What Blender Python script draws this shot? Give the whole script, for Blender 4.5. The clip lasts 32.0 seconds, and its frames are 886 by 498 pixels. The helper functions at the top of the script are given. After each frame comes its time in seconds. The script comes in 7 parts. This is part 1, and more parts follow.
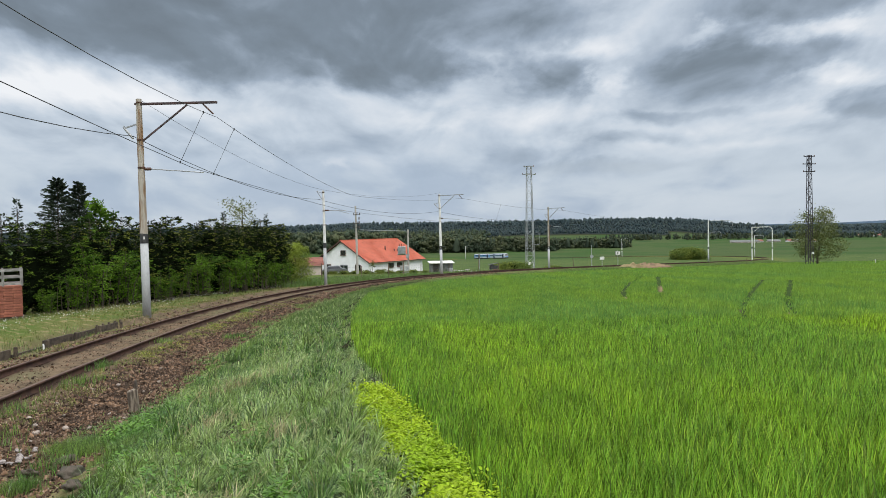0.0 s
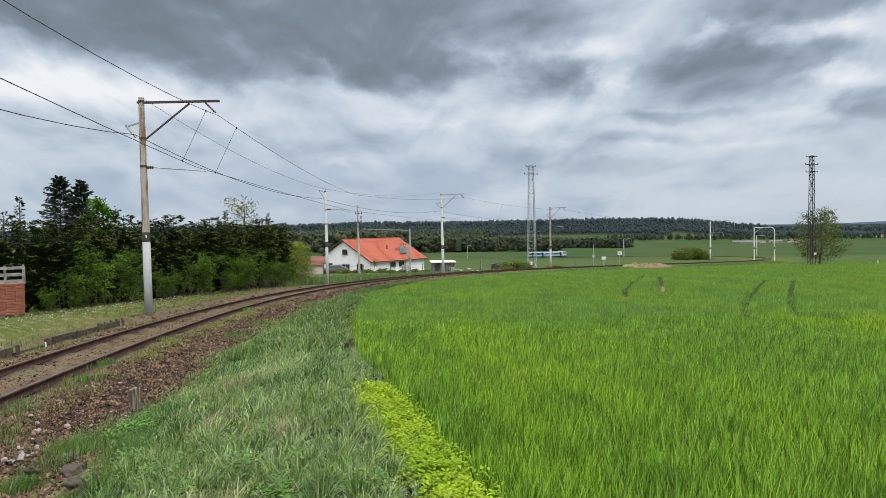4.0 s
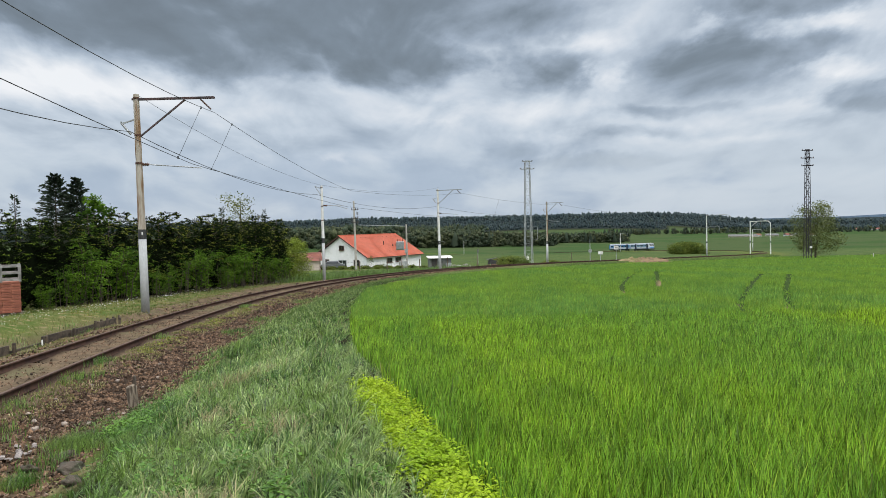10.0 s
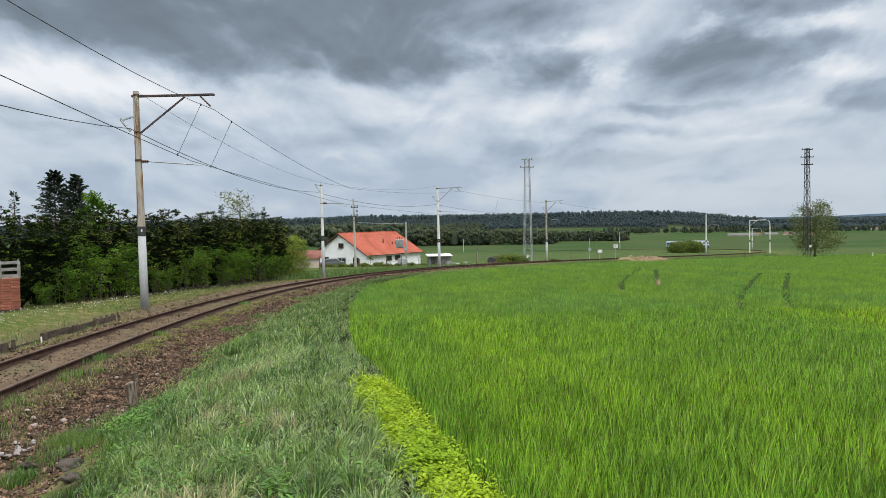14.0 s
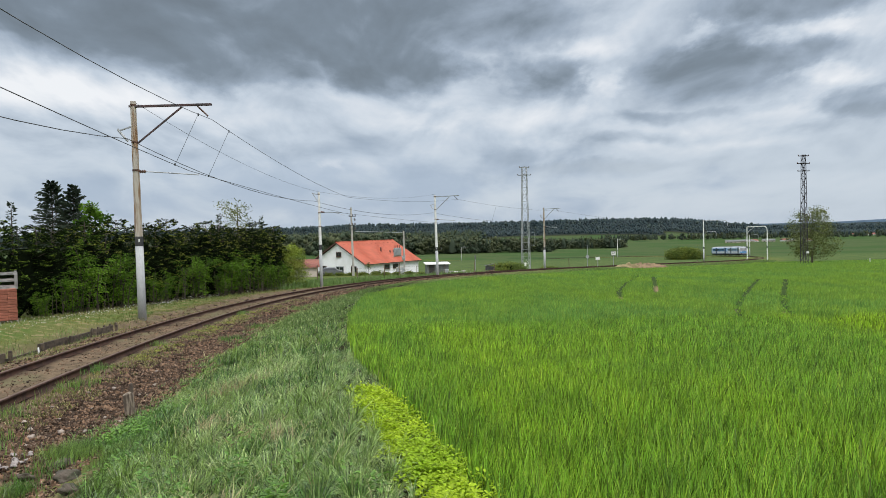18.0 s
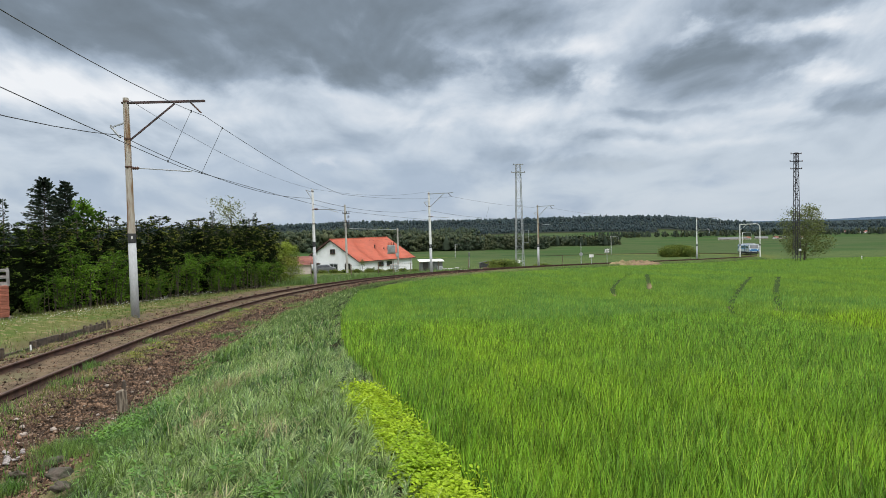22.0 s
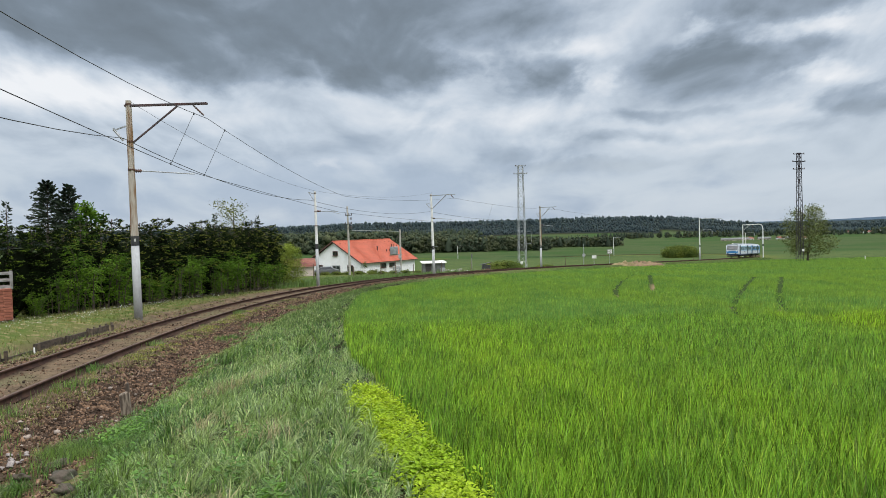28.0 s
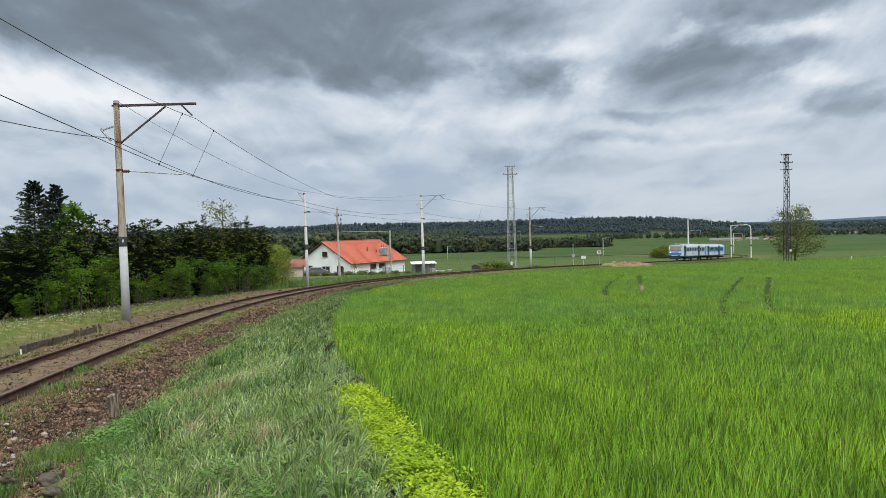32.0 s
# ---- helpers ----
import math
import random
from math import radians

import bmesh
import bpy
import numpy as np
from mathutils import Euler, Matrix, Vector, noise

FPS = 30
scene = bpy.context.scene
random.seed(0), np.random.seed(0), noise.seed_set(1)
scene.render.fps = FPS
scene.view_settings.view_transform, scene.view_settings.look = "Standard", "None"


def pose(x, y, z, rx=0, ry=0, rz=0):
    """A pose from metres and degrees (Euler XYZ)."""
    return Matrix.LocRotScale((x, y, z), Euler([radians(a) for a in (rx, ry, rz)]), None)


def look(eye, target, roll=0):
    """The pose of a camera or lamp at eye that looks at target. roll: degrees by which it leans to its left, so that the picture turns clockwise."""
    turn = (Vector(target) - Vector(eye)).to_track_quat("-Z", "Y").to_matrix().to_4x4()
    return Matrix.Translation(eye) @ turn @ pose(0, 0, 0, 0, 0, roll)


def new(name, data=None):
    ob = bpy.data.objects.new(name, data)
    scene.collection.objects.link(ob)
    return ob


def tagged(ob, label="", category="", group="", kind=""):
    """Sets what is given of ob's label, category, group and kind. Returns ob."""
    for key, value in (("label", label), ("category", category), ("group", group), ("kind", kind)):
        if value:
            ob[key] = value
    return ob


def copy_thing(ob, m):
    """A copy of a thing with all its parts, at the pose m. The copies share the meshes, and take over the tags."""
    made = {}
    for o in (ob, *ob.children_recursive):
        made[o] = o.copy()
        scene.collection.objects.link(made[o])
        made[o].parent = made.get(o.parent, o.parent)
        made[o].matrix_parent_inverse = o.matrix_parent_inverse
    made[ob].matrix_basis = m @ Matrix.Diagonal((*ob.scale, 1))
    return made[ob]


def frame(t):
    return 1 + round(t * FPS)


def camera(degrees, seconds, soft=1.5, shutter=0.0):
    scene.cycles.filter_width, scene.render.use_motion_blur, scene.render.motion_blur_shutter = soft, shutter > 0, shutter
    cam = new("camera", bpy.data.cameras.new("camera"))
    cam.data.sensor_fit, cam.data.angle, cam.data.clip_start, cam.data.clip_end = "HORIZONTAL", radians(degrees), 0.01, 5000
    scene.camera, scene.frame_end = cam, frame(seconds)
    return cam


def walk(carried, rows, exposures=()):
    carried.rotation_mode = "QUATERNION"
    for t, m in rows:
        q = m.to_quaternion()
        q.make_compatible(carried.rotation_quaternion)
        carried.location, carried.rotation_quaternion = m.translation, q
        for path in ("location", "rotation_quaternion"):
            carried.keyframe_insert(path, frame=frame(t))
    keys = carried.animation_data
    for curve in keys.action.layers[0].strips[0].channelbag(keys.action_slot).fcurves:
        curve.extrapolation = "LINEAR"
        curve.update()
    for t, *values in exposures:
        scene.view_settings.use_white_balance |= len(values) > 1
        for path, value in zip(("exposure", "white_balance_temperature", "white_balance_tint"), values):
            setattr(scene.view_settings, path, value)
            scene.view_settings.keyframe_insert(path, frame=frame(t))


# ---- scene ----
# The place: a hillside above a curving single-track railway that falls into a valley.
# x to the right, y ahead, z up; the ground under the camera is z = 0.

EYE = 1.6
PI = math.pi

# ------------------------------------------------------------------ camera
cam = camera(62.8, 32.0, soft=0.8)
STAND = pose(0, 0, EYE, 90 - 1.65, 0, 0) @ pose(0, 0, 0, 0, 0, -1.0)
SWAY = (
    (0, 0.00, 0.00, 0.00), (0.5, -0.06, -0.07, -0.02), (1, -0.14, -0.20, -0.14), (1.5, -0.20, -0.33, -0.30),
    (2, -0.23, -0.38, -0.38), (2.5, -0.22, -0.33, -0.39), (3, -0.18, -0.23, -0.28), (3.5, -0.14, -0.09, -0.18),
    (5.5, -0.14, -0.02, -0.19), (6, -0.08, -0.14, -0.40), (6.5, 0.02, -0.31, -0.56), (7, 0.13, -0.46, -0.61),
    (7.5, 0.26, -0.55, -0.62), (8, 0.35, -0.54, -0.50), (8.5, 0.37, -0.45, -0.33), (9, 0.33, -0.37, -0.16),
    (9.5, 0.22, -0.35, 0.02), (10, 0.12, -0.40, 0.14), (10.5, 0.04, -0.51, 0.18), (11, 0.00, -0.63, 0.12),
    (11.5, 0.00, -0.68, -0.00), (12, 0.01, -0.68, -0.02), (12.5, 0.01, -0.62, -0.05), (13, 0.06, -0.57, -0.07),
    (13.5, 0.11, -0.55, -0.03), (14, 0.16, -0.56, -0.03), (14.5, 0.24, -0.60, -0.07), (16.5, 0.56, -0.07, 0.36),
    (17, 0.47, 0.05, 0.40), (17.5, 0.36, 0.10, 0.39), (18, 0.33, 0.09, 0.30), (18.5, 0.49, 0.11, 0.20),
    (19, 0.71, 0.11, 0.14), (19.5, 0.92, 0.08, 0.09), (20, 1.03, 0.06, 0.11), (20.5, 1.07, 0.00, 0.15),
    (21, 1.02, -0.04, 0.21), (21.5, 0.92, -0.08, 0.26), (22, 0.81, -0.13, 0.26), (22.5, 0.70, -0.19, 0.14),
    (23, 0.64, -0.24, 0.06), (23.5, 0.64, -0.28, -0.09), (24, 0.67, -0.28, -0.21), (24.5, 0.67, -0.26, -0.21),
    (25, 0.63, -0.21, -0.08), (25.5, 0.54, -0.09, 0.13), (27.5, 0.38, 0.08, 0.60), (28, 0.61, -0.01, 0.45),
    (28.5, 0.89, -0.10, 0.30), (29, 1.16, -0.15, 0.15), (29.5, 1.32, -0.14, 0.09), (30, 1.39, -0.12, 0.08),
    (30.5, 1.40, -0.05, 0.20), (31, 1.39, 0.02, 0.30), (31.5, 1.39, 0.05, 0.43), (32, 1.41, 0.03, 0.50))
walk(cam, [(t, STAND @ pose(0, 0, 0, 0, -yaw, 0) @ pose(0, 0, 0, pit, 0, 0) @ pose(0, 0, 0, 0, 0, -rol))
           for t, yaw, pit, rol in SWAY], exposures=((0, 0.0), (32, 0.0)))

# ------------------------------------------------------------------ world and sun


def tree_of(nt):
    """Shortcuts for a node tree: add a node, link, and arithmetic on sockets."""
    def node(kind, **sets):
        n = nt.nodes.new(kind)
        for k, v in sets.items():
            if k == "ins":
                for i, val in v.items():
                    n.inputs[i].default_value = val
            elif k == "op":
                n.operation = v
            elif k == "blend":
                n.blend_type = v
            elif k == "dtype":
                n.data_type = v
            elif k == "dims":
                n.noise_dimensions = v
            elif k == "attr":
                n.attribute_name = v
        return n

    def link(a, b):
        nt.links.new(a, b)

    def m(op, a, b=None, clamp=False):
        n = nt.nodes.new("ShaderNodeMath")
        n.operation, n.use_clamp = op, clamp
        for i, v in enumerate((a, b)):
            if v is None:
                continue
            if isinstance(v, (int, float)):
                n.inputs[i].default_value = v
            else:
                nt.links.new(v, n.inputs[i])
        return n.outputs[0]

    def step(v, lo, hi, a=0.0, b=1.0):
        n = nt.nodes.new("ShaderNodeMapRange")
        n.interpolation_type = "SMOOTHSTEP"
        nt.links.new(v, n.inputs[0])
        for i, val in enumerate((lo, hi, a, b)):
            n.inputs[1 + i].default_value = val
        return n.outputs[0]

    def mix(fac, a, b, blend="MIX"):
        n = nt.nodes.new("ShaderNodeMix")
        n.data_type, n.blend_type = "RGBA", blend
        for sock, v in ((n.inputs[0], fac), (n.inputs[6], a), (n.inputs[7], b)):
            if isinstance(v, (int, float)):
                sock.default_value = v
            elif isinstance(v, tuple):
                sock.default_value = (*v, 1) if len(v) == 3 else v
            else:
                nt.links.new(v, sock)
        return n.outputs[2]

    def noise_tex(vec, scale, detail=4.0, rough=0.55, dist=0.0):
        n = nt.nodes.new("ShaderNodeTexNoise")
        n.inputs["Scale"].default_value, n.inputs["Detail"].default_value = scale, detail
        n.inputs["Roughness"].default_value, n.inputs["Distortion"].default_value = rough, dist
        if vec is not None:
            nt.links.new(vec, n.inputs["Vector"])
        return n.outputs["Fac"]
    return node, link, m, step, mix, noise_tex


SUN_EL, SUN_AZ = radians(52), radians(150)       # azimuth clockwise from +y: behind the camera, to its right


def make_world():
    w = bpy.data.worlds.new("overcast_sky")
    scene.world = w
    w.use_nodes = True
    nt = w.node_tree
    nt.nodes.clear()
    node, link, m, step, mix, noise_tex = tree_of(nt)
    out = node("ShaderNodeOutputWorld")
    bg = node("ShaderNodeBackground")
    link(bg.outputs[0], out.inputs[0])
    sky = node("ShaderNodeTexSky")
    sky.sky_type, sky.sun_disc = "NISHITA", False
    sky.sun_elevation, sky.sun_rotation = SUN_EL, SUN_AZ
    clear = mix(1.0, sky.outputs[0], (0.09, 0.09, 0.09), "MULTIPLY")
    co = node("ShaderNodeTexCoord")
    sep = node("ShaderNodeSeparateXYZ")
    link(co.outputs["Generated"], sep.inputs[0])
    x, y, z = sep.outputs
    zz = m("MAXIMUM", z, 0.0)
    az = m("ARCTAN2", x, y)
    el = m("DIVIDE", zz, m("MAXIMUM", m("SQRT", m("ADD", m("MULTIPLY", x, x), m("MULTIPLY", y, y))), 0.05))

    def deck(thick, lift=0.0, shift=(0, 0)):
        """Coordinates on a level cloud deck of some thickness: forms flatten and fan in towards the horizon."""
        d = m("ADD", el, thick + lift)
        c = node("ShaderNodeCombineXYZ")
        link(m("ADD", m("DIVIDE", m("MULTIPLY", az, 1.9), m("POWER", d, 0.4)), shift[0]), c.inputs[0])
        link(m("ADD", m("MULTIPLY", m("LOGARITHM", d, 2.718), -1.45), shift[1]), c.inputs[1])
        return c.outputs[0]

    base = deck(0.14)
    warp = noise_tex(deck(0.14, 0, (5.2, 3.1)), 1.5, 8.0, 0.58)
    warp2 = noise_tex(deck(0.14, 0, (9.4, 1.3)), 1.7, 8.0, 0.58)
    waz = m("ADD", az, m("MULTIPLY", m("SUBTRACT", warp, 0.5), 0.36))
    wel = m("ADD", el, m("MULTIPLY", m("SUBTRACT", warp2, 0.5), m("ADD", 0.02, m("MULTIPLY", el, 0.46))))

    def lump(a0, e0, ra, re, lo=0.5):
        """1 inside an ellipse of the warped sky, falling softly to 0 at its rim."""
        u = m("DIVIDE", m("SUBTRACT", waz, a0), ra)
        v = m("DIVIDE", m("SUBTRACT", wel, e0), re)
        return step(m("SQRT", m("ADD", m("MULTIPLY", u, u), m("MULTIPLY", v, v))), lo, 1.15, 1.0, 0.0)

    def most(lumps):
        best = None
        for a0, e0, ra, re, k, soft in lumps:
            t = m("MULTIPLY", lump(a0, e0, ra, re, soft), k)
            best = t if best is None else m("MAXIMUM", best, t)
        return best

    # heavy grey bellies, and the bright gaps between them
    dark = most(((-0.280, 0.300, 0.490, 0.088, 0.29, 0.55), (-0.045, 0.235, 0.130, 0.060, 0.28, 0.45), (-0.255, 0.235, 0.172, 0.046, 0.26, 0.40),
                 (-0.520, 0.265, 0.250, 0.042, 0.26, 0.40), (0.132, 0.206, 0.085, 0.042, 0.21, 0.30), (0.385, 0.200, 0.165, 0.054, 0.19, 0.25),
                 (0.470, 0.272, 0.200, 0.032, 0.18, 0.30), (0.515, 0.139, 0.065, 0.025, 0.16, 0.40), (0.285, 0.113, 0.100, 0.012, 0.12, 0.15),
                 (0.330, 0.142, 0.140, 0.012, 0.12, 0.15), (0.096, 0.094, 0.069, 0.018, 0.13, 0.35), (0.206, 0.077, 0.190, 0.012, 0.20, 0.20),
                 (-0.125, 0.055, 0.092, 0.017, 0.09, 0.00), (-0.329, 0.110, 0.131, 0.012, 0.07, 0.00), (0.497, 0.063, 0.102, 0.010, 0.09, 0.00),
                 (0.442, 0.111, 0.076, 0.009, 0.10, 0.00), (-0.467, 0.121, 0.093, 0.010, 0.07, 0.00)))
    light = most(((0.163, 0.246, 0.086, 0.027, 0.13, 0.10), (0.212, 0.196, 0.034, 0.030, 0.12, 0.00), (0.358, 0.243, 0.050, 0.017, 0.16, 0.00),
                 (0.497, 0.231, 0.060, 0.019, 0.19, 0.05), (0.503, 0.175, 0.055, 0.012, 0.16, 0.00), (0.039, 0.142, 0.221, 0.025, 0.12, 0.10),
                 (-0.125, 0.089, 0.021, 0.013, 0.15, 0.00), (-0.480, 0.172, 0.220, 0.038, 0.26, 0.20), (0.138, 0.105, 0.091, 0.014, 0.12, 0.00),
                 (0.314, 0.038, 0.290, 0.013, 0.07, 0.10), (-0.228, 0.154, 0.146, 0.023, 0.08, 0.10), (-0.008, 0.133, 0.046, 0.011, 0.12, 0.00),
                 (0.376, 0.096, 0.114, 0.009, 0.10, 0.00)))
    big = noise_tex(base, 1.1, 3.0, 0.5)
    billow = noise_tex(base, 2.3, 6.0, 0.52, 0.35)
    above = noise_tex(deck(0.14, 0.018), 2.3, 6.0, 0.52, 0.35)
    v = m("ADD", 0.31, m("ADD", m("MULTIPLY", big, 0.18), m("MULTIPLY", billow, 0.30)))
    v = m("ADD", v, m("MULTIPLY", m("SUBTRACT", billow, above), 0.45))
    v = m("ADD", m("SUBTRACT", v, dark), light)
    ramp = node("ShaderNodeValToRGB")
    e = ramp.color_ramp.elements
    e[0].position, e[0].color = 0.12, (0.150, 0.180, 0.208, 1)
    e[1].position, e[1].color = 0.78, (0.90, 0.92, 0.95, 1)
    for pos, col in ((0.28, (0.215, 0.264, 0.318, 1)), (0.42, (0.36, 0.432, 0.525, 1)), (0.56, (0.575, 0.65, 0.74, 1))):
        k = e.new(pos)
        k.color = col
    link(v, ramp.inputs[0])
    # a bluish veil low over the hills, fading up
    low = step(m("ADD", el, m("MULTIPLY", m("SUBTRACT", warp, 0.5), 0.08)), 0.05, 0.15, 0.85, 0.0)
    side = m("ADD", m("MULTIPLY", billow, 0.9), m("MULTIPLY", m("ABSOLUTE", m("ADD", az, 0.15)), 0.45))
    veil = mix(step(side, 0.42, 0.70), (0.415, 0.505, 0.635), (0.57, 0.645, 0.73))
    cl = mix(low, ramp.outputs[0], veil)
    # thinner, brighter cover overhead
    top = step(z, 0.40, 0.70)
    cl = mix(top, cl, (2.3, 2.35, 2.42))
    cl = mix(0.94, clear, cl)
    link(cl, bg.inputs[0])
    bg.inputs[1].default_value = 1.0


make_world()
sun_data = bpy.data.lights.new("sun", "SUN")
sun_data.energy, sun_data.angle, sun_data.color = 1.5, radians(30), (1.0, 0.96, 0.9)
sun = new("sun", sun_data)
sx, sy, sz = math.sin(SUN_AZ) * math.cos(SUN_EL), math.cos(SUN_AZ) * math.cos(SUN_EL), math.sin(SUN_EL)
sun.matrix_world = look((sx * 100, sy * 100, sz * 100), (0, 0, 0))

# ------------------------------------------------------------------ materials


def material(name, base, alt=None, scale=4.0, fine=40.0, rough=0.7, metal=0.0, bump=0.2, bump_dist=0.01,
             island=0.0, rnd=0.0, alt2=None, trans=0.0, spec=0.4, mixlo=0.4, mixhi=0.62, stretch=None):
    """Two-scale procedural surface: base and alt mixed by a broad noise, modulated by a fine one."""
    mat = bpy.data.materials.new(name)
    mat.use_nodes = True
    nt = mat.node_tree
    nt.nodes.clear()
    node, link, m, step, mix, noise_tex = tree_of(nt)
    out = node("ShaderNodeOutputMaterial")
    b = node("ShaderNodeBsdfPrincipled")
    link(b.outputs[0], out.inputs[0])
    co = node("ShaderNodeTexCoord").outputs["Object"]
    if stretch:
        mp = node("ShaderNodeMapping", ins={3: stretch})
        link(co, mp.inputs[0])
        co = mp.outputs[0]
    alt = alt or tuple(c * 0.72 for c in base)
    broad = noise_tex(co, scale, 3.0)
    col = mix(step(broad, mixlo, mixhi), base, alt)
    f = noise_tex(co, fine, 3.0)
    if alt2:
        col = mix(step(f, 0.5, 0.7), col, alt2)
    col = mix(1.0, col, mix(f, (0.72, 0.72, 0.72), (1.28, 1.28, 1.28)), "MULTIPLY")
    if island:
        r = node("ShaderNodeNewGeometry").outputs["Random Per Island"]
        col = mix(1.0, col, mix(r, (1 - island,) * 3, (1 + island,) * 3), "MULTIPLY")
    if rnd:
        r = node("ShaderNodeObjectInfo").outputs["Random"]
        col = mix(1.0, col, mix(r, (1 - rnd,) * 3, (1 + rnd,) * 3), "MULTIPLY")
    link(col, b.inputs["Base Color"])
    b.inputs["Roughness"].default_value, b.inputs["Metallic"].default_value = rough, metal
    b.inputs["Specular IOR Level"].default_value = spec
    if bump:
        bp = node("ShaderNodeBump", ins={0: bump, 1: bump_dist})
        link(f, bp.inputs["Height"])
        link(bp.outputs[0], b.inputs["Normal"])
    if trans:
        t = node("ShaderNodeBsdfTranslucent")
        link(col, t.inputs[0])
        ms = node("ShaderNodeMixShader", ins={0: trans})
        link(b.outputs[0], ms.inputs[1])
        link(t.outputs[0], ms.inputs[2])
        link(ms.outputs[0], out.inputs[0])
    return mat


M = {}
M["concrete"] = material("concrete", (0.42, 0.40, 0.37), (0.33, 0.31, 0.28), 1.2, 30, 0.85, bump=0.3)
M["concrete_worn"] = material("concrete_worn", (0.40, 0.365, 0.31), (0.21, 0.125, 0.065), 2.2, 22, 0.9, bump=0.5, bump_dist=0.02, stretch=(2.2, 2.2, 0.22), mixlo=0.46, mixhi=0.60)
M["white_paint"] = material("white_paint", (0.74, 0.74, 0.72), (0.62, 0.61, 0.58), 2.0, 40, 0.7, bump=0.1)
M["pole_paint"] = material("pole_paint", (0.41, 0.42, 0.425), (0.32, 0.325, 0.32), 1.4, 26, 0.8, bump=0.3, stretch=(1, 1, 0.4))
M["black_paint"] = material("black_paint", (0.025, 0.025, 0.028), (0.05, 0.05, 0.05), 5.0, 40, 0.6, bump=0.1)
M["rust_steel"] = material("rust_steel", (0.12, 0.065, 0.042), (0.075, 0.045, 0.035), 3.0, 30, 0.8, 0.2, bump=0.3)
M["red_steel"] = material("red_steel", (0.085, 0.052, 0.052), (0.05, 0.04, 0.042), 3.0, 25, 0.7, 0.1, bump=0.2)
M["galvanised"] = material("galvanised", (0.42, 0.44, 0.45), (0.32, 0.33, 0.34), 2.0, 30, 0.55, 0.5, bump=0.1)
M["dark_lattice"] = material("dark_lattice", (0.055, 0.048, 0.055), (0.035, 0.032, 0.038), 1.0, 20, 0.7, 0.3, bump=0.1)
M["rail_side"] = material("rail_side", (0.075, 0.043, 0.031), (0.048, 0.030, 0.024), 4.0, 35, 0.9, bump=0.3, spec=0.1)
M["rail_head"] = material("rail_head", (0.120, 0.078, 0.058), (0.080, 0.052, 0.040), 1.5, 30, 0.7, 0.2, bump=0.05, spec=0.25)
M["wire"] = material("wire", (0.06, 0.06, 0.065), (0.04, 0.045, 0.045), 2.0, 20, 0.6, 0.4, bump=0)
M["porcelain"] = material("porcelain", (0.10, 0.045, 0.03), (0.06, 0.03, 0.02), 5.0, 20, 0.25, bump=0)
M["old_wood"] = material("old_wood", (0.17, 0.125, 0.09), (0.09, 0.065, 0.048), 6.0, 30, 0.9, bump=0.5, rnd=0.15)
M["plank_wood"] = material("plank_wood", (0.105, 0.080, 0.056), (0.050, 0.038, 0.028), 6.0, 30, 0.9, bump=0.5, rnd=0.25)
M["bark"] = material("bark", (0.085, 0.065, 0.05), (0.05, 0.04, 0.032), 4.0, 24, 0.95, bump=0.6, bump_dist=0.03)
M["plaster"] = material("plaster", (0.86, 0.86, 0.87), (0.80, 0.80, 0.80), 0.6, 25, 0.9, bump=0.1)
M["roof_tile"] = material("roof_tile", (0.38, 0.088, 0.046), (0.32, 0.076, 0.040), 0.8, 12, 0.75, bump=0.2, rnd=0.08)
M["roof_old"] = material("roof_old", (0.23, 0.085, 0.06), (0.16, 0.06, 0.045), 0.8, 12, 0.8, bump=0.2)
M["dark_trim"] = material("dark_trim", (0.10, 0.045, 0.035), (0.07, 0.035, 0.03), 2.0, 20, 0.6, bump=0.1)
M["glass_dark"] = material("glass_dark", (0.025, 0.03, 0.035), (0.018, 0.02, 0.024), 1.0, 5, 0.08, bump=0, spec=0.7)
M["beige_wall"] = material("beige_wall", (0.55, 0.47, 0.41), (0.46, 0.40, 0.35), 0.8, 16, 0.9, bump=0.1)
M["brick_red"] = material("brick_red", (0.36, 0.135, 0.085), (0.26, 0.09, 0.058), 3.0, 40, 0.85, bump=0.3, rnd=0.18)
M["blue_paint"] = material("blue_paint", (0.05, 0.22, 0.50), (0.04, 0.18, 0.42), 0.6, 20, 0.35, bump=0.02)
M["light_blue"] = material("light_blue", (0.30, 0.46, 0.64), (0.25, 0.40, 0.57), 0.6, 20, 0.35, bump=0.02)
M["train_white"] = material("train_white", (0.52, 0.56, 0.61), (0.45, 0.48, 0.52), 0.6, 18, 0.4, bump=0.02)
M["dark_blue"] = material("dark_blue", (0.02, 0.045, 0.12), (0.016, 0.035, 0.09), 0.8, 18, 0.4, bump=0.02)
M["train_roof"] = material("train_roof", (0.30, 0.33, 0.37), (0.23, 0.25, 0.28), 0.8, 18, 0.6, bump=0.05)
M["undercarriage"] = material("undercarriage", (0.035, 0.033, 0.032), (0.06, 0.05, 0.045), 2.0, 18, 0.8, bump=0.2)
M["stone"] = material("stone", (0.130, 0.080, 0.050), (0.050, 0.032, 0.022), 3.0, 30, 0.95, bump=0.5, island=0.80, spec=0.08, alt2=(0.175, 0.135, 0.104))
M["soil_mound"] = material("soil_mound", (0.22, 0.15, 0.085), (0.13, 0.09, 0.052), 0.9, 6, 0.95, bump=0.8, bump_dist=0.1)
# silver-green grass tops, with the highlights on blades put into their paleness
M["pale_grass"] = material("pale_grass", (0.37, 0.46, 0.175), (0.24, 0.35, 0.10), 1.0, 5, 0.4, bump=0, island=0.4, trans=0.3, spec=0.7)
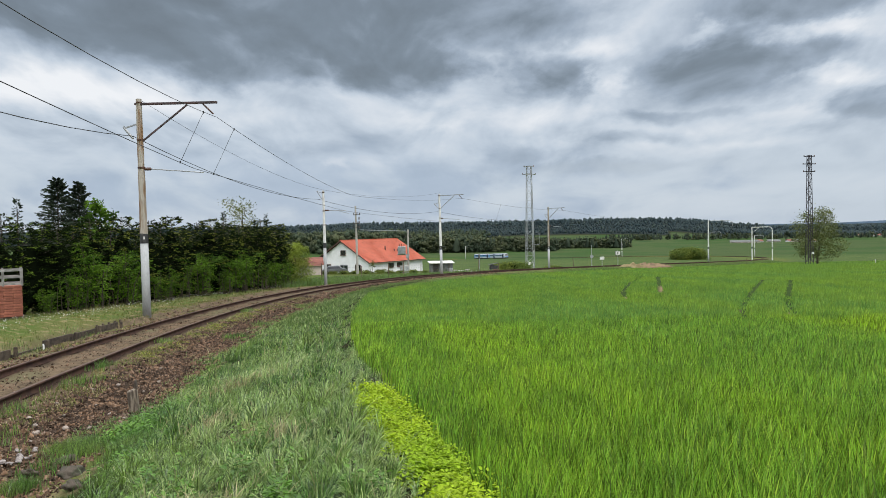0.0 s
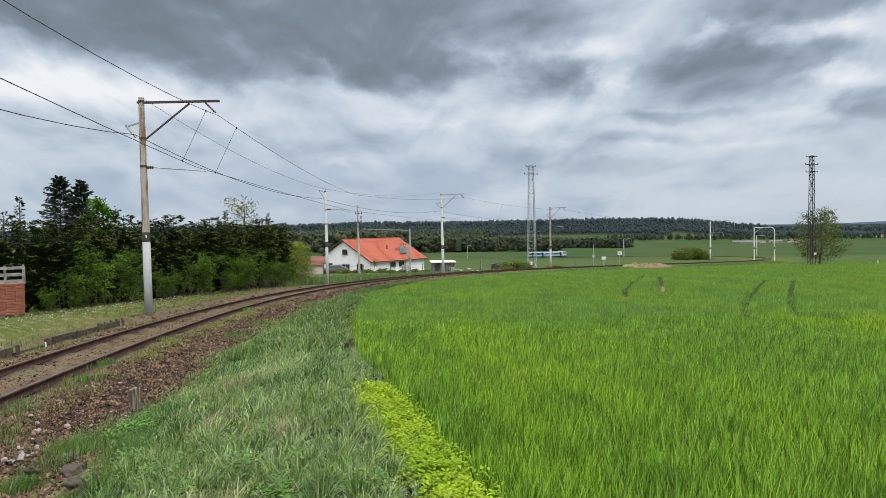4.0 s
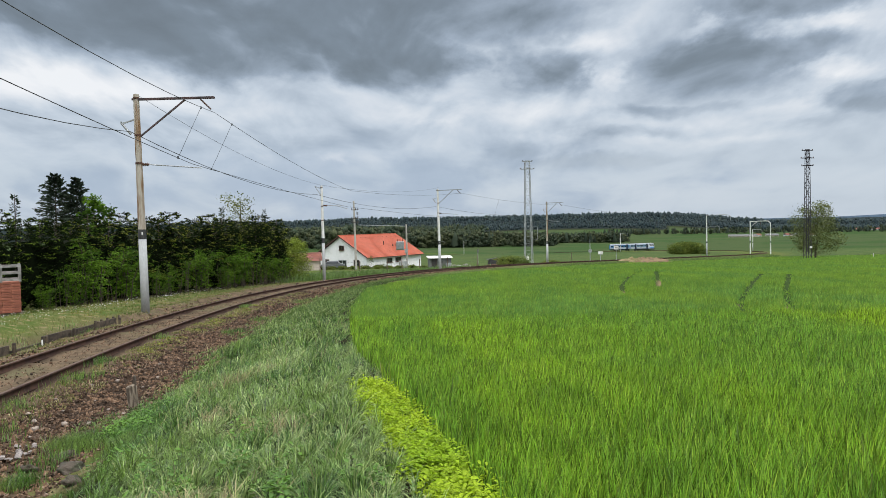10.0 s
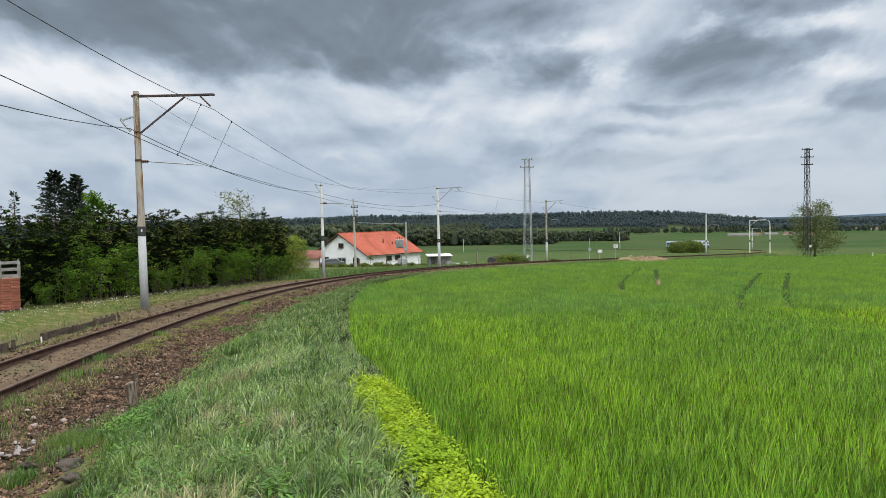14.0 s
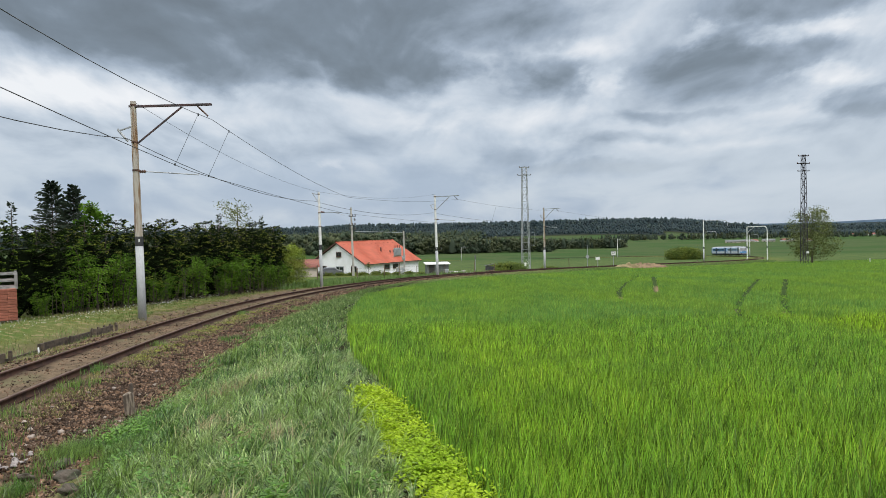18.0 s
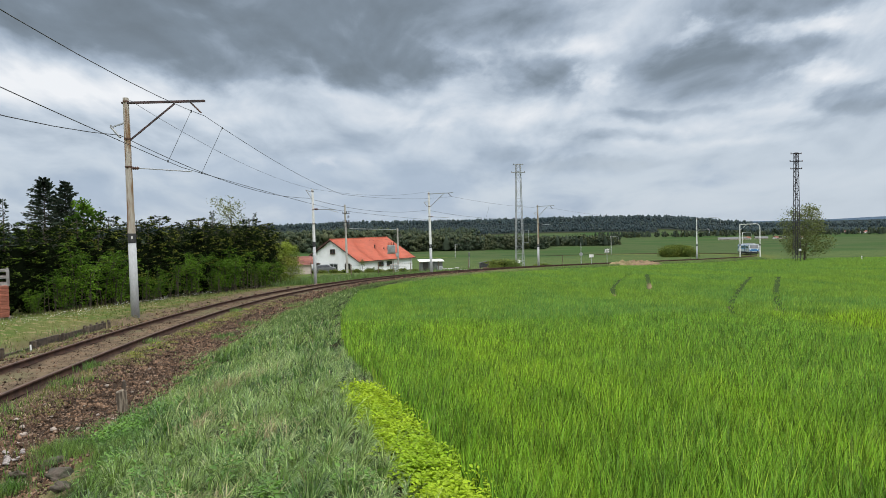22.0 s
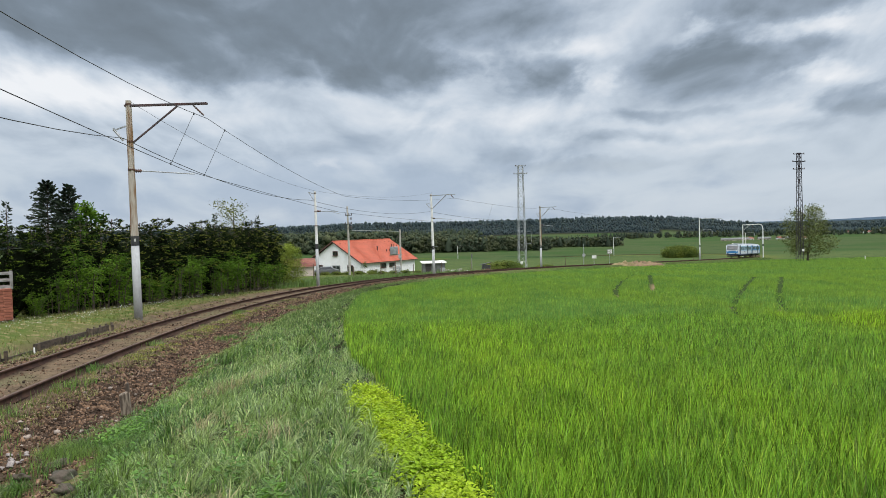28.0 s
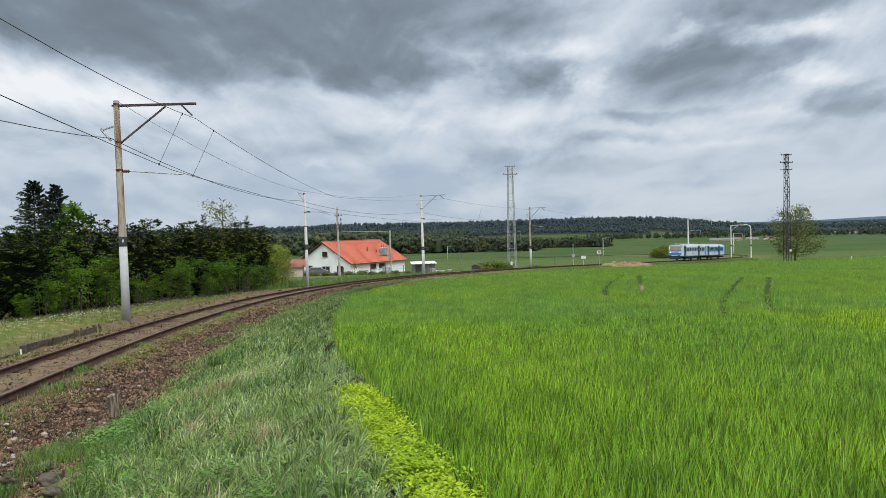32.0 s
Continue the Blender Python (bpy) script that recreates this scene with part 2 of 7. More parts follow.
M["grass"] = material("grass", (0.142, 0.228, 0.042), (0.054, 0.140, 0.017), 0.8, 3.0, 0.33, bump=0, island=0.9, trans=0.2, spec=0.75, alt2=(0.125, 0.215, 0.065))
M["grass_far"] = material("grass_far", (0.118, 0.198, 0.046), (0.078, 0.150, 0.030), 0.5, 2.5, 0.45, bump=0, island=0.4, trans=0.25, spec=0.4, alt2=(0.135, 0.175, 0.062))
M["turf_blade"] = material("turf_blade", (0.185, 0.190, 0.052), (0.080, 0.128, 0.025), 0.9, 2.2, 0.6, bump=0, island=0.35, trans=0.25, spec=0.2, alt2=(0.255, 0.205, 0.105))
M["dry_grass"] = material("dry_grass", (0.42, 0.37, 0.21), (0.30, 0.25, 0.13), 1.0, 6, 0.8, bump=0, island=0.3, trans=0.2)
M["lime_leaf"] = material("lime_leaf", (0.32, 0.44, 0.020), (0.25, 0.385, 0.018), 1.2, 7, 0.6, bump=0, island=0.22, trans=0.35, spec=0.2)
M["weed_leaf"] = material("weed_leaf", (0.13, 0.26, 0.035), (0.08, 0.18, 0.025), 1.2, 7, 0.5, bump=0, island=0.35, trans=0.3)
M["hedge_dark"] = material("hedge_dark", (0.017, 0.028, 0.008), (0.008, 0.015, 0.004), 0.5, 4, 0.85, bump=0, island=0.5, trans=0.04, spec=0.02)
M["hedge_tip"] = material("hedge_tip", (0.230, 0.255, 0.038), (0.130, 0.165, 0.024), 0.5, 4, 0.65, bump=0, island=0.6, trans=0.2, spec=0.15)
M["shoot_tip"] = material("shoot_tip", (0.165, 0.250, 0.026), (0.060, 0.112, 0.013), 0.5, 4, 0.65, bump=0, island=0.6, trans=0.2, spec=0.15)
# near black: stands for the deep shade inside hedge and bushes
M["shade_core"] = material("shade_core", (0.006, 0.009, 0.004), (0.004, 0.006, 0.003), 1.0, 6, 1.0, bump=0, spec=0.0)
M["leaf_fresh"] = material("leaf_fresh", (0.100, 0.190, 0.016), (0.028, 0.068, 0.007), 0.5, 4, 0.6, bump=0, island=0.6, trans=0.2, spec=0.06)
M["spruce"] = material("spruce", (0.046, 0.066, 0.042), (0.026, 0.041, 0.025), 0.5, 4, 0.75, bump=0, island=0.4, spec=0.2)
M["olive_leaf"] = material("olive_leaf", (0.135, 0.155, 0.04), (0.095, 0.12, 0.032), 0.4, 3, 0.65, bump=0, island=0.45, trans=0.25, spec=0.3)
M["bush_leaf"] = material("bush_leaf", (0.140, 0.172, 0.030), (0.085, 0.125, 0.024), 0.4, 3, 0.65, bump=0, island=0.4, trans=0.25, spec=0.15)
M["willow_leaf"] = material("willow_leaf", (0.21, 0.27, 0.03), (0.13, 0.19, 0.022), 0.5, 4, 0.6, bump=0, island=0.45, trans=0.3, spec=0.3)
# ridge conifers: the haze of distance is put into this bluish green
M["hazed_conifer"] = material("hazed_conifer", (0.043, 0.059, 0.062), (0.030, 0.046, 0.050), 0.012, 0.6, 0.9, bump=0.4, bump_dist=1.5, island=0.2, spec=0.03)
M["far_leaf"] = material("far_leaf", (0.082, 0.096, 0.048), (0.046, 0.066, 0.042), 0.06, 0.9, 0.9, bump=0.9, bump_dist=1.3, island=0.14, spec=0.03, alt2=(0.072, 0.070, 0.050), mixlo=0.36, mixhi=0.6)
M["belt_conifer"] = material("belt_conifer", (0.036, 0.048, 0.032), (0.025, 0.036, 0.025), 0.05, 0.3, 0.9, bump=0, island=0.2, spec=0.03)
# ridge broadleaf, its green greyed and blued for the same haze
M["hazed_ridge_leaf"] = material("hazed_ridge_leaf", (0.056, 0.073, 0.064), (0.045, 0.062, 0.059), 0.02, 0.6, 0.9, bump=0.4, bump_dist=1.5, island=0.16, spec=0.03)



def crop_material(name, island, rough, trans, spec, cool, warm):
    """Young wheat: yellower and bluer swathes along the drilled rows, mottled tufts, every blade its own shade."""
    mat = bpy.data.materials.new(name)
    mat.use_nodes = True
    nt = mat.node_tree
    nt.nodes.clear()
    node, link, m, step, mix, noise_tex = tree_of(nt)
    out = node("ShaderNodeOutputMaterial")
    b = node("ShaderNodeBsdfPrincipled")
    co = node("ShaderNodeTexCoord").outputs["Object"]

    def along(sx_, sy_):
        mp = node("ShaderNodeMapping", ins={2: (0, 0, 0.30), 3: (sx_, sy_, 0.2)})
        link(co, mp.inputs[0])
        return mp.outputs[0]
    sep = node("ShaderNodeSeparateXYZ")
    link(co, sep.inputs[0])
    lane = m("ADD", sep.outputs[0], m("MULTIPLY", sep.outputs[1], 0.10))
    lane = m("ADD", m("MULTIPLY", m("COSINE", m("MULTIPLY", m("SUBTRACT", lane, 2.2), 2 * PI / 9.2)), 0.07), noise_tex(along(0.20, 0.05), 1.0, 3.0, 0.5, 0.5))
    tuft = noise_tex(along(1.3, 0.7), 1.0, 3.0, 0.55)
    col = mix(step(lane, 0.36, 0.66), cool, warm)
    r = node("ShaderNodeNewGeometry").outputs["Random Per Island"]
    col = mix(step(r, 0.55, 1.0, 0.0, 0.55), col, (0.36, 0.46, 0.06))
    col = mix(1.0, col, mix(step(tuft, 0.32, 0.66), (0.78, 0.82, 0.80), (1.18, 1.14, 1.0)), "MULTIPLY")
    rr = m("FRACT", m("MULTIPLY", r, 7.31))
    col = mix(1.0, col, mix(rr, (1 - island,) * 3, (1 + island,) * 3), "MULTIPLY")
    link(col, b.inputs["Base Color"])
    b.inputs["Roughness"].default_value = rough
    b.inputs["Specular IOR Level"].default_value = spec
    t = node("ShaderNodeBsdfTranslucent")
    link(col, t.inputs[0])
    ms = node("ShaderNodeMixShader", ins={0: trans})
    link(b.outputs[0], ms.inputs[1])
    link(t.outputs[0], ms.inputs[2])
    link(ms.outputs[0], out.inputs[0])
    return mat


M["straw_soil"] = material("straw_soil", (0.26, 0.21, 0.115), (0.17, 0.135, 0.07), 1.2, 9, 0.95, bump=0.8, bump_dist=0.08, spec=0.1)
M["wheat"] = crop_material("wheat", 0.74, 0.42, 0.32, 0.45, (0.146, 0.295, 0.034), (0.212, 0.360, 0.022))
# bluer than the near wheat: haze and sheen of distance put into it
M["hazed_wheat"] = crop_material("hazed_wheat", 0.38, 0.5, 0.34, 0.35, (0.135, 0.280, 0.056), (0.178, 0.315, 0.042))

# ------------------------------------------------------------------ mesh helpers


def mesh_object(name, bm, mat, parent=None, smooth=False):
    me = bpy.data.meshes.new(name)
    bm.to_mesh(me)
    bm.free()
    for p in me.polygons:
        p.use_smooth = smooth
    for mt in (mat if isinstance(mat, (list, tuple)) else [mat]):
        me.materials.append(mt)
    ob = new(name, me)
    ob.parent = parent
    return ob


def part(name, bm, mat, parent, label="", smooth=False):
    ob = mesh_object(name, bm, mat, parent, smooth)
    if label:
        ob["label"] = label
    return ob


def shared(name, me, parent, m, label=""):
    """A part that shares the mesh me, at the pose m in its parent's space."""
    ob = new(name, me)
    ob.parent = parent
    ob.matrix_basis = m
    if label:
        ob["label"] = label
    return ob


def bulk(name, verts, faces, mat, smooth=False):
    """A mesh object from numpy arrays; faces: a list of (n, k) index arrays."""
    me = bpy.data.meshes.new(name)
    verts = np.asarray(verts, dtype=np.float32)
    me.vertices.add(len(verts))
    me.vertices.foreach_set("co", verts.ravel())
    loops = np.concatenate([f.ravel() for f in faces]).astype(np.int32)
    sizes = np.concatenate([np.full(len(f), f.shape[1]) for f in faces]).astype(np.int32)
    starts = np.concatenate([[0], np.cumsum(sizes)[:-1]]).astype(np.int32)
    me.loops.add(len(loops))
    me.loops.foreach_set("vertex_index", loops)
    me.polygons.add(len(sizes))
    me.polygons.foreach_set("loop_start", starts)
    me.polygons.foreach_set("loop_total", sizes)
    if smooth:
        me.polygons.foreach_set("use_smooth", np.ones(len(sizes), dtype=bool))
    me.update(calc_edges=True)
    for mt in (mat if isinstance(mat, (list, tuple)) else [mat]):
        me.materials.append(mt)
    return new(name, me)


def box(bm, cx, cy, cz, sx, sy, sz, bevel=0.0, m=None):
    """A box by centre and size, with bevelled edges."""
    t = Matrix.LocRotScale((cx, cy, cz), None, (sx, sy, sz))
    vs = bmesh.ops.create_cube(bm, size=1.0, matrix=(m @ t) if m else t)["verts"]
    if bevel:
        es = list({e for v in vs for e in v.link_edges})
        bmesh.ops.bevel(bm, geom=es, offset=bevel, segments=1, affect="EDGES")


def rod(bm, a, b, r1, r2=None, n=8):
    """A tapered round bar from a to b."""
    a, b = Vector(a), Vector(b)
    d = b - a
    m = Matrix.Translation((a + b) / 2) @ d.to_track_quat("Z", "Y").to_matrix().to_4x4()
    bmesh.ops.create_cone(bm, cap_ends=True, segments=n, radius1=r1, radius2=r1 if r2 is None else r2, depth=d.length, matrix=m)


def bar(bm, a, b, w, h=None):
    """A square bar from a to b."""
    a, b = Vector(a), Vector(b)
    d = b - a
    m = Matrix.Translation((a + b) / 2) @ d.to_track_quat("Z", "Y").to_matrix().to_4x4() @ Matrix.Diagonal((w, h or w, d.length, 1))
    bmesh.ops.create_cube(bm, size=1.0, matrix=m)


def blob(bm, c, r, squash=1.0, sub=1, rough=0.25, seed=0):
    """An uneven lump."""
    vs = bmesh.ops.create_icosphere(bm, subdivisions=sub, radius=1.0)["verts"]
    for v in vs:
        k = 1 + rough * (noise.noise(v.co * 1.7 + Vector((seed * 3.1, seed * 1.7, 0))) * 1.6)
        v.co = Vector((c[0] + v.co.x * r * k, c[1] + v.co.y * r * k, c[2] + v.co.z * r * k * squash))


# ------------------------------------------------------------------ the line of the railway and the lie of the land

STEP = 0.5
BEND_AT = np.arange(0, 631, 30.0)
BEND = (0.00033, -0.00333, -0.00926, -0.01035, -0.00595, -0.00118, 0.00133, 0.00283, 0.00512, 0.0068, 0.00714,
        0.00672, 0.00592, 0.00461, 0.00269, 0.00113, 0.00043, 0.00013, -0.00003, -0.00008, -0.00008, -0.00004)
TS = np.arange(0, 640, STEP)
_k = np.interp(TS, BEND_AT, BEND)
TH = 1.74629 + np.concatenate([[0], np.cumsum(_k[:-1])]) * STEP
TX = -3.0584 + np.concatenate([[0], np.cumsum(np.cos(TH[:-1] + _k[:-1] * STEP / 2))]) * STEP
TY = -20.0 + np.concatenate([[0], np.cumsum(np.sin(TH[:-1] + _k[:-1] * STEP / 2))]) * STEP
GRADE_AT = (0, 49, 131, 185, 240, 290, 380, 500, 640)
GRADE_Z = (-0.1, -1.65, -4.35, -6.15, -8.0, -9.55, -12.5, -17.3, -21.4)
TZ = np.interp(TS, GRADE_AT, GRADE_Z)
TZ = np.convolve(np.pad(TZ, 30, mode="reflect", reflect_type="odd"), np.ones(61) / 61, mode="valid")


def on_track(s, off=0.0, up=0.0):
    """The point at s metres along the line, off metres to its left (towards the hedge), up metres over the rail head."""
    x, y, z, h = (np.interp(s, TS, a) for a in (TX, TY, TZ, TH))
    return Vector((float(x - math.sin(h) * off), float(y + math.cos(h) * off), float(z + up)))


def heading(s):
    return float(np.interp(s, TS, TH))


def lerp_s(v, lo, hi):
    t = np.clip((v - lo) / (hi - lo), 0, 1)
    return t * t * (3 - 2 * t)


def to_track(x, y):
    """Signed distance to the line (positive on the field's side) and the rail height there."""
    x, y = np.asarray(x, float), np.asarray(y, float)
    off, rail = np.full(x.shape, 999.0), np.zeros(x.shape)
    sel = (np.abs(x - 45) < 140) & (y < 560) & (y > -40)
    idx = np.flatnonzero(sel.ravel())
    sx, sy, sh, sz_ = TX[::4], TY[::4], TH[::4], TZ[::4]
    fo, fr = off.ravel(), rail.ravel()
    for i in range(0, len(idx), 4000):
        q = idx[i:i + 4000]
        dx, dy = x.ravel()[q][:, None] - sx, y.ravel()[q][:, None] - sy
        j = np.argmin(dx * dx + dy * dy, axis=1)
        r = np.arange(len(q))
        ddx, ddy = dx[r, j], dy[r, j]
        along = ddx * np.cos(sh[j]) + ddy * np.sin(sh[j])
        side = ddx * np.sin(sh[j]) - ddy * np.cos(sh[j])
        beyond = np.maximum(0, np.abs(along) - 1.1)
        fo[q] = np.where(side < 0, -1, 1) * np.hypot(side, beyond)
        fr[q] = sz_[j]
    return fo.reshape(x.shape), fr.reshape(x.shape)


LAND_Y = (-400, -60, 0, 30, 55, 85, 120, 145, 200, 260, 340, 450, 600, 900, 1200, 1500, 1800, 2600, 4600)
LAND_Z = (14, 2.6, 0, -1.75, -2.75, -4.1, -5.75, -7.1, -8.9, -10.6, -13.3, -18.2, -19.5, -21.0, -18, -8, 7, 8, -8)


def land(x, y):
    """The height of the ground."""
    x, y = np.asarray(x, float), np.asarray(y, float)
    r = np.where(y > 300, np.hypot(x * 0.8, y), y)
    r = np.where(y > 0, np.maximum(r, y), y)
    z = sum(np.interp(r + d, LAND_Y, LAND_Z) for d in (-6, -3, 0, 3, 6)) / 5
    far = lerp_s(r, 500, 1500)
    z = z + far * (2.0 * np.sin(x * 0.0041 + 0.7) + 1.5 * np.sin(x * 0.0097 + r * 0.002))
    z = z - 16 * lerp_s(r, 1000, 1700) * lerp_s(x / np.maximum(r, 1.0), 0.30, 0.44)
    z = z + 0.05 * np.sin(x * 0.7 + y * 0.31) * np.cos(y * 0.53 - x * 0.2)
    off, rail = to_track(x, y)
    # the raised verge behind the plank edging
    start = 1.75 + 0.65 * (1 - lerp_s(y, 26.0, 28.5))
    z_verge = 0.24 * lerp_s(-off, start, start + 0.4) * (1 - lerp_s(-off, 3.6, 7.5)) * (1 - lerp_s(y, 45, 65))
    near = 1 - lerp_s(np.abs(off), 2.3, 5.2)
    near = np.where(off > 0, 1 - lerp_s(off, 2.7, 6.2), near)
    return z * (1 - near) + (rail - 0.148 - 0.13 * lerp_s(np.abs(off), 1.1, 2.6)) * near + z_verge


def land_at(x, y):
    return float(land(np.array([x]), np.array([y]))[0])


def field_edge(y):
    """x of the wheat field's edge beside the grass bank."""
    return np.interp(y, (-20, 0, 5, 6.5, 9.6, 12.7, 18.5, 25.4, 40, 50, 56, 72, 91, 110, 140, 170),
                     (2.5, 1.0, 0.31, 0.0, -0.67, -1.47, -2.34, -3.2, -4.3, -4.4, -4.0, -0.9, 6.5, 20, 44, 66))

# ------------------------------------------------------------------ ground


def ground_material():
    mat = bpy.data.materials.new("ground")
    mat.use_nodes = True
    nt = mat.node_tree
    nt.nodes.clear()
    node, link, m, step, mix, noise_tex = tree_of(nt)
    out = node("ShaderNodeOutputMaterial")
    b = node("ShaderNodeBsdfPrincipled")
    link(b.outputs[0], out.inputs[0])
    co = node("ShaderNodeTexCoord").outputs["Object"]
    zone = node("ShaderNodeAttribute", attr="zone")
    sep = node("ShaderNodeSeparateColor")
    link(zone.outputs["Color"], sep.inputs[0])
    gravel, crop, far = sep.outputs
    n1, n2, n3, n4 = (noise_tex(co, s, 4.0) for s in (0.35, 3.0, 22.0, 0.012))
    turf = mix(step(n1, 0.4, 0.62), (0.064, 0.100, 0.022), (0.105, 0.110, 0.038))
    sepc = node("ShaderNodeSeparateXYZ")
    link(co, sepc.inputs[0])
    turf = mix(m("MULTIPLY", step(n2, 0.50, 0.66), step(sepc.outputs[1], 60, 110, 1.0, 0.0)), turf, (0.20, 0.165, 0.09))
    stones = mix(step(n3, 0.38, 0.62), (0.026, 0.018, 0.013), (0.058, 0.041, 0.030))
    stones = mix(step(n1, 0.5, 0.68), stones, (0.095, 0.070, 0.046))
    soil = mix(step(n2, 0.4, 0.6), (0.030, 0.060, 0.014), (0.038, 0.056, 0.016))
    # far fields: young crop in broad strips
    strips = mix(step(n4, 0.42, 0.5), (0.036, 0.070, 0.020), (0.052, 0.076, 0.028))
    strips = mix(step(n4, 0.58, 0.62), strips, (0.030, 0.060, 0.020))
    meadow = mix(step(n1, 0.4, 0.6), (0.074, 0.100, 0.034), (0.052, 0.084, 0.026))
    strips = mix(step(sepc.outputs[1], 225, 330), meadow, strips)
    col = mix(far, turf, strips)
    col = mix(crop, col, soil)
    col = mix(zone.outputs["Alpha"], col, (0.205, 0.148, 0.085))
    edge = m("ADD", gravel, m("MULTIPLY", m("SUBTRACT", n2, 0.5), 1.1))
    col = mix(step(edge, 0.42, 0.58), col, stones)
    bed = node("ShaderNodeAttribute", attr="bed").outputs["Fac"]
    dirt = mix(step(n2, 0.4, 0.62), (0.142, 0.104, 0.068), (0.090, 0.067, 0.045))
    dirt = mix(step(n1, 0.52, 0.66), dirt, (0.118, 0.104, 0.060))
    col = mix(bed, col, dirt)
    # ground darkened for shade under the bank grass, near black under the woods
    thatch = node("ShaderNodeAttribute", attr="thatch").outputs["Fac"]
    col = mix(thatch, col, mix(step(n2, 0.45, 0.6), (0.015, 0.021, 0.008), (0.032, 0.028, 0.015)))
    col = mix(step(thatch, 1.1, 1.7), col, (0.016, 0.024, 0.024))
    col = mix(1.0, col, mix(n3, (0.7, 0.7, 0.7), (1.3, 1.3, 1.3)), "MULTIPLY")
    link(col, b.inputs["Base Color"])
    b.inputs["Roughness"].default_value = 0.95
    b.inputs["Specular IOR Level"].default_value = 0.03
    bp = node("ShaderNodeBump", ins={0: 0.6, 1: 0.03})
    link(n3, bp.inputs["Height"])
    link(bp.outputs[0], b.inputs["Normal"])
    return mat


def shoulder_width(y):
    """How far the bare ballast reaches from the line on the field's side; grass closes in down the line."""
    return np.interp(y, (0, 36, 52, 75, 105), (3.0, 2.75, 1.7, 1.2, 1.0))


BARE = ((8.6, 34.5, 0.12, 1.6), (12.7, 42.5, 0.17, 5.5), (10.2, 25.0, 0.08, 0.7), (11.3, 23.8, 0.08, 0.8))


def bare(x, y):
    """Sandy bare spots where the wheel tracks turn."""
    k = np.zeros(x.shape)
    for cx, cy, rx, ry in BARE:
        k = np.maximum(k, 1 - lerp_s(np.hypot((x - cx - 0.3 * (y - cy)) / rx, (y - cy) / ry), 0.6, 1.2))
    return k


def make_ground():
    # rings round the camera, close together near it, out to the horizon; finest ahead
    radii = np.concatenate([np.linspace(0.4, 14, 70), np.geomspace(14.2, 60, 120)[1:], np.geomspace(60, 600, 150)[1:],
                            np.geomspace(600, 4700, 45)[1:]])
    ang = np.concatenate([np.linspace(-0.72, 0.72, 220), np.linspace(0.72, 2 * PI - 0.72, 40)[1:-1]])
    a, r = np.meshgrid(ang, radii)
    x, y = r * np.sin(a), r * np.cos(a)
    z = land(x, y)
    nr, na = x.shape
    v = np.stack([x, y, z], -1).reshape(-1, 3)
    i, j = np.meshgrid(np.arange(nr - 1), np.arange(na), indexing="ij")
    jn = (j + 1) % na
    f = np.stack([i * na + j, i * na + jn, (i + 1) * na + jn, (i + 1) * na + j], -1).reshape(-1, 4)[:, ::-1]
    v = np.vstack([v, [[0, 0, land_at(0, 0)]]])
    c = len(v) - 1
    cap = np.stack([np.full(na, c), np.arange(na), (np.arange(na) + 1) % na], -1)
    ob = bulk("ground", v, [f, cap], ground_material(), smooth=True)
    off, _ = to_track(v[:, 0], v[:, 1])
    shoulder = shoulder_width(v[:, 1])
    gone = lerp_s(v[:, 1], 70, 110)
    gravel = np.where(off > 0, 1 - lerp_s(off, shoulder - 0.1, shoulder + 0.6), 1 - lerp_s(-off, 1.5 - 0.4 * gone, 2.3 - 0.7 * gone))
    crop = lerp_s(v[:, 0] - field_edge(v[:, 1]), -0.15, 0.1) * lerp_s(off, 4.2, 4.8) * (v[:, 1] < 175) * (v[:, 1] > -60)
    far = lerp_s(np.hypot(v[:, 0], v[:, 1]), 120, 175) * lerp_s(np.abs(off), 4, 9)
    gravel = gravel * (1 - 0.8 * gone)
    at = ob.data.color_attributes.new("zone", "FLOAT_COLOR", "POINT")
    at.data.foreach_set("color", np.stack([gravel, crop, far, bare(v[:, 0], v[:, 1])], -1).astype(np.float32).ravel())
    bed = ob.data.attributes.new("bed", "FLOAT", "POINT")
    k = np.maximum(1 - lerp_s(np.abs(off), 0.5, 0.72), lerp_s(-off, 0.85, 1.1) * (1 - lerp_s(-off, 2.2, 3.2)) * (1 - gone))
    k = np.maximum(k, 0.8 * lerp_s(off, 0.85, 1.0) * (1 - lerp_s(off, 1.3, 1.7)))
    bed.data.foreach_set("value", (k * (off < 20) * (1 - 0.5 * gone)).astype(np.float32))
    # dark thatch under the bank grass, deepened for the shade between blades
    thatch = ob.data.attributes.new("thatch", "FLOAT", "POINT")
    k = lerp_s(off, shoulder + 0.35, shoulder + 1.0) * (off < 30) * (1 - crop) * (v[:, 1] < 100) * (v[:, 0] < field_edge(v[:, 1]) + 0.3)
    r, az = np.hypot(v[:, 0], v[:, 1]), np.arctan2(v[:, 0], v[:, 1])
    k = np.maximum(k, 2 * lerp_s(r - 1180 - 160 * np.sin(az * 9) - 130 * (az > 0.3), -60, 20) * (v[:, 1] > 0))      # near-black fill between the crowns of the woods
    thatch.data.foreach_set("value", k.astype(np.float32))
    return tagged(ob, "rolling green farmland with a grassy railway verge", "ground", kind="structure")


make_ground()

# ------------------------------------------------------------------ rails


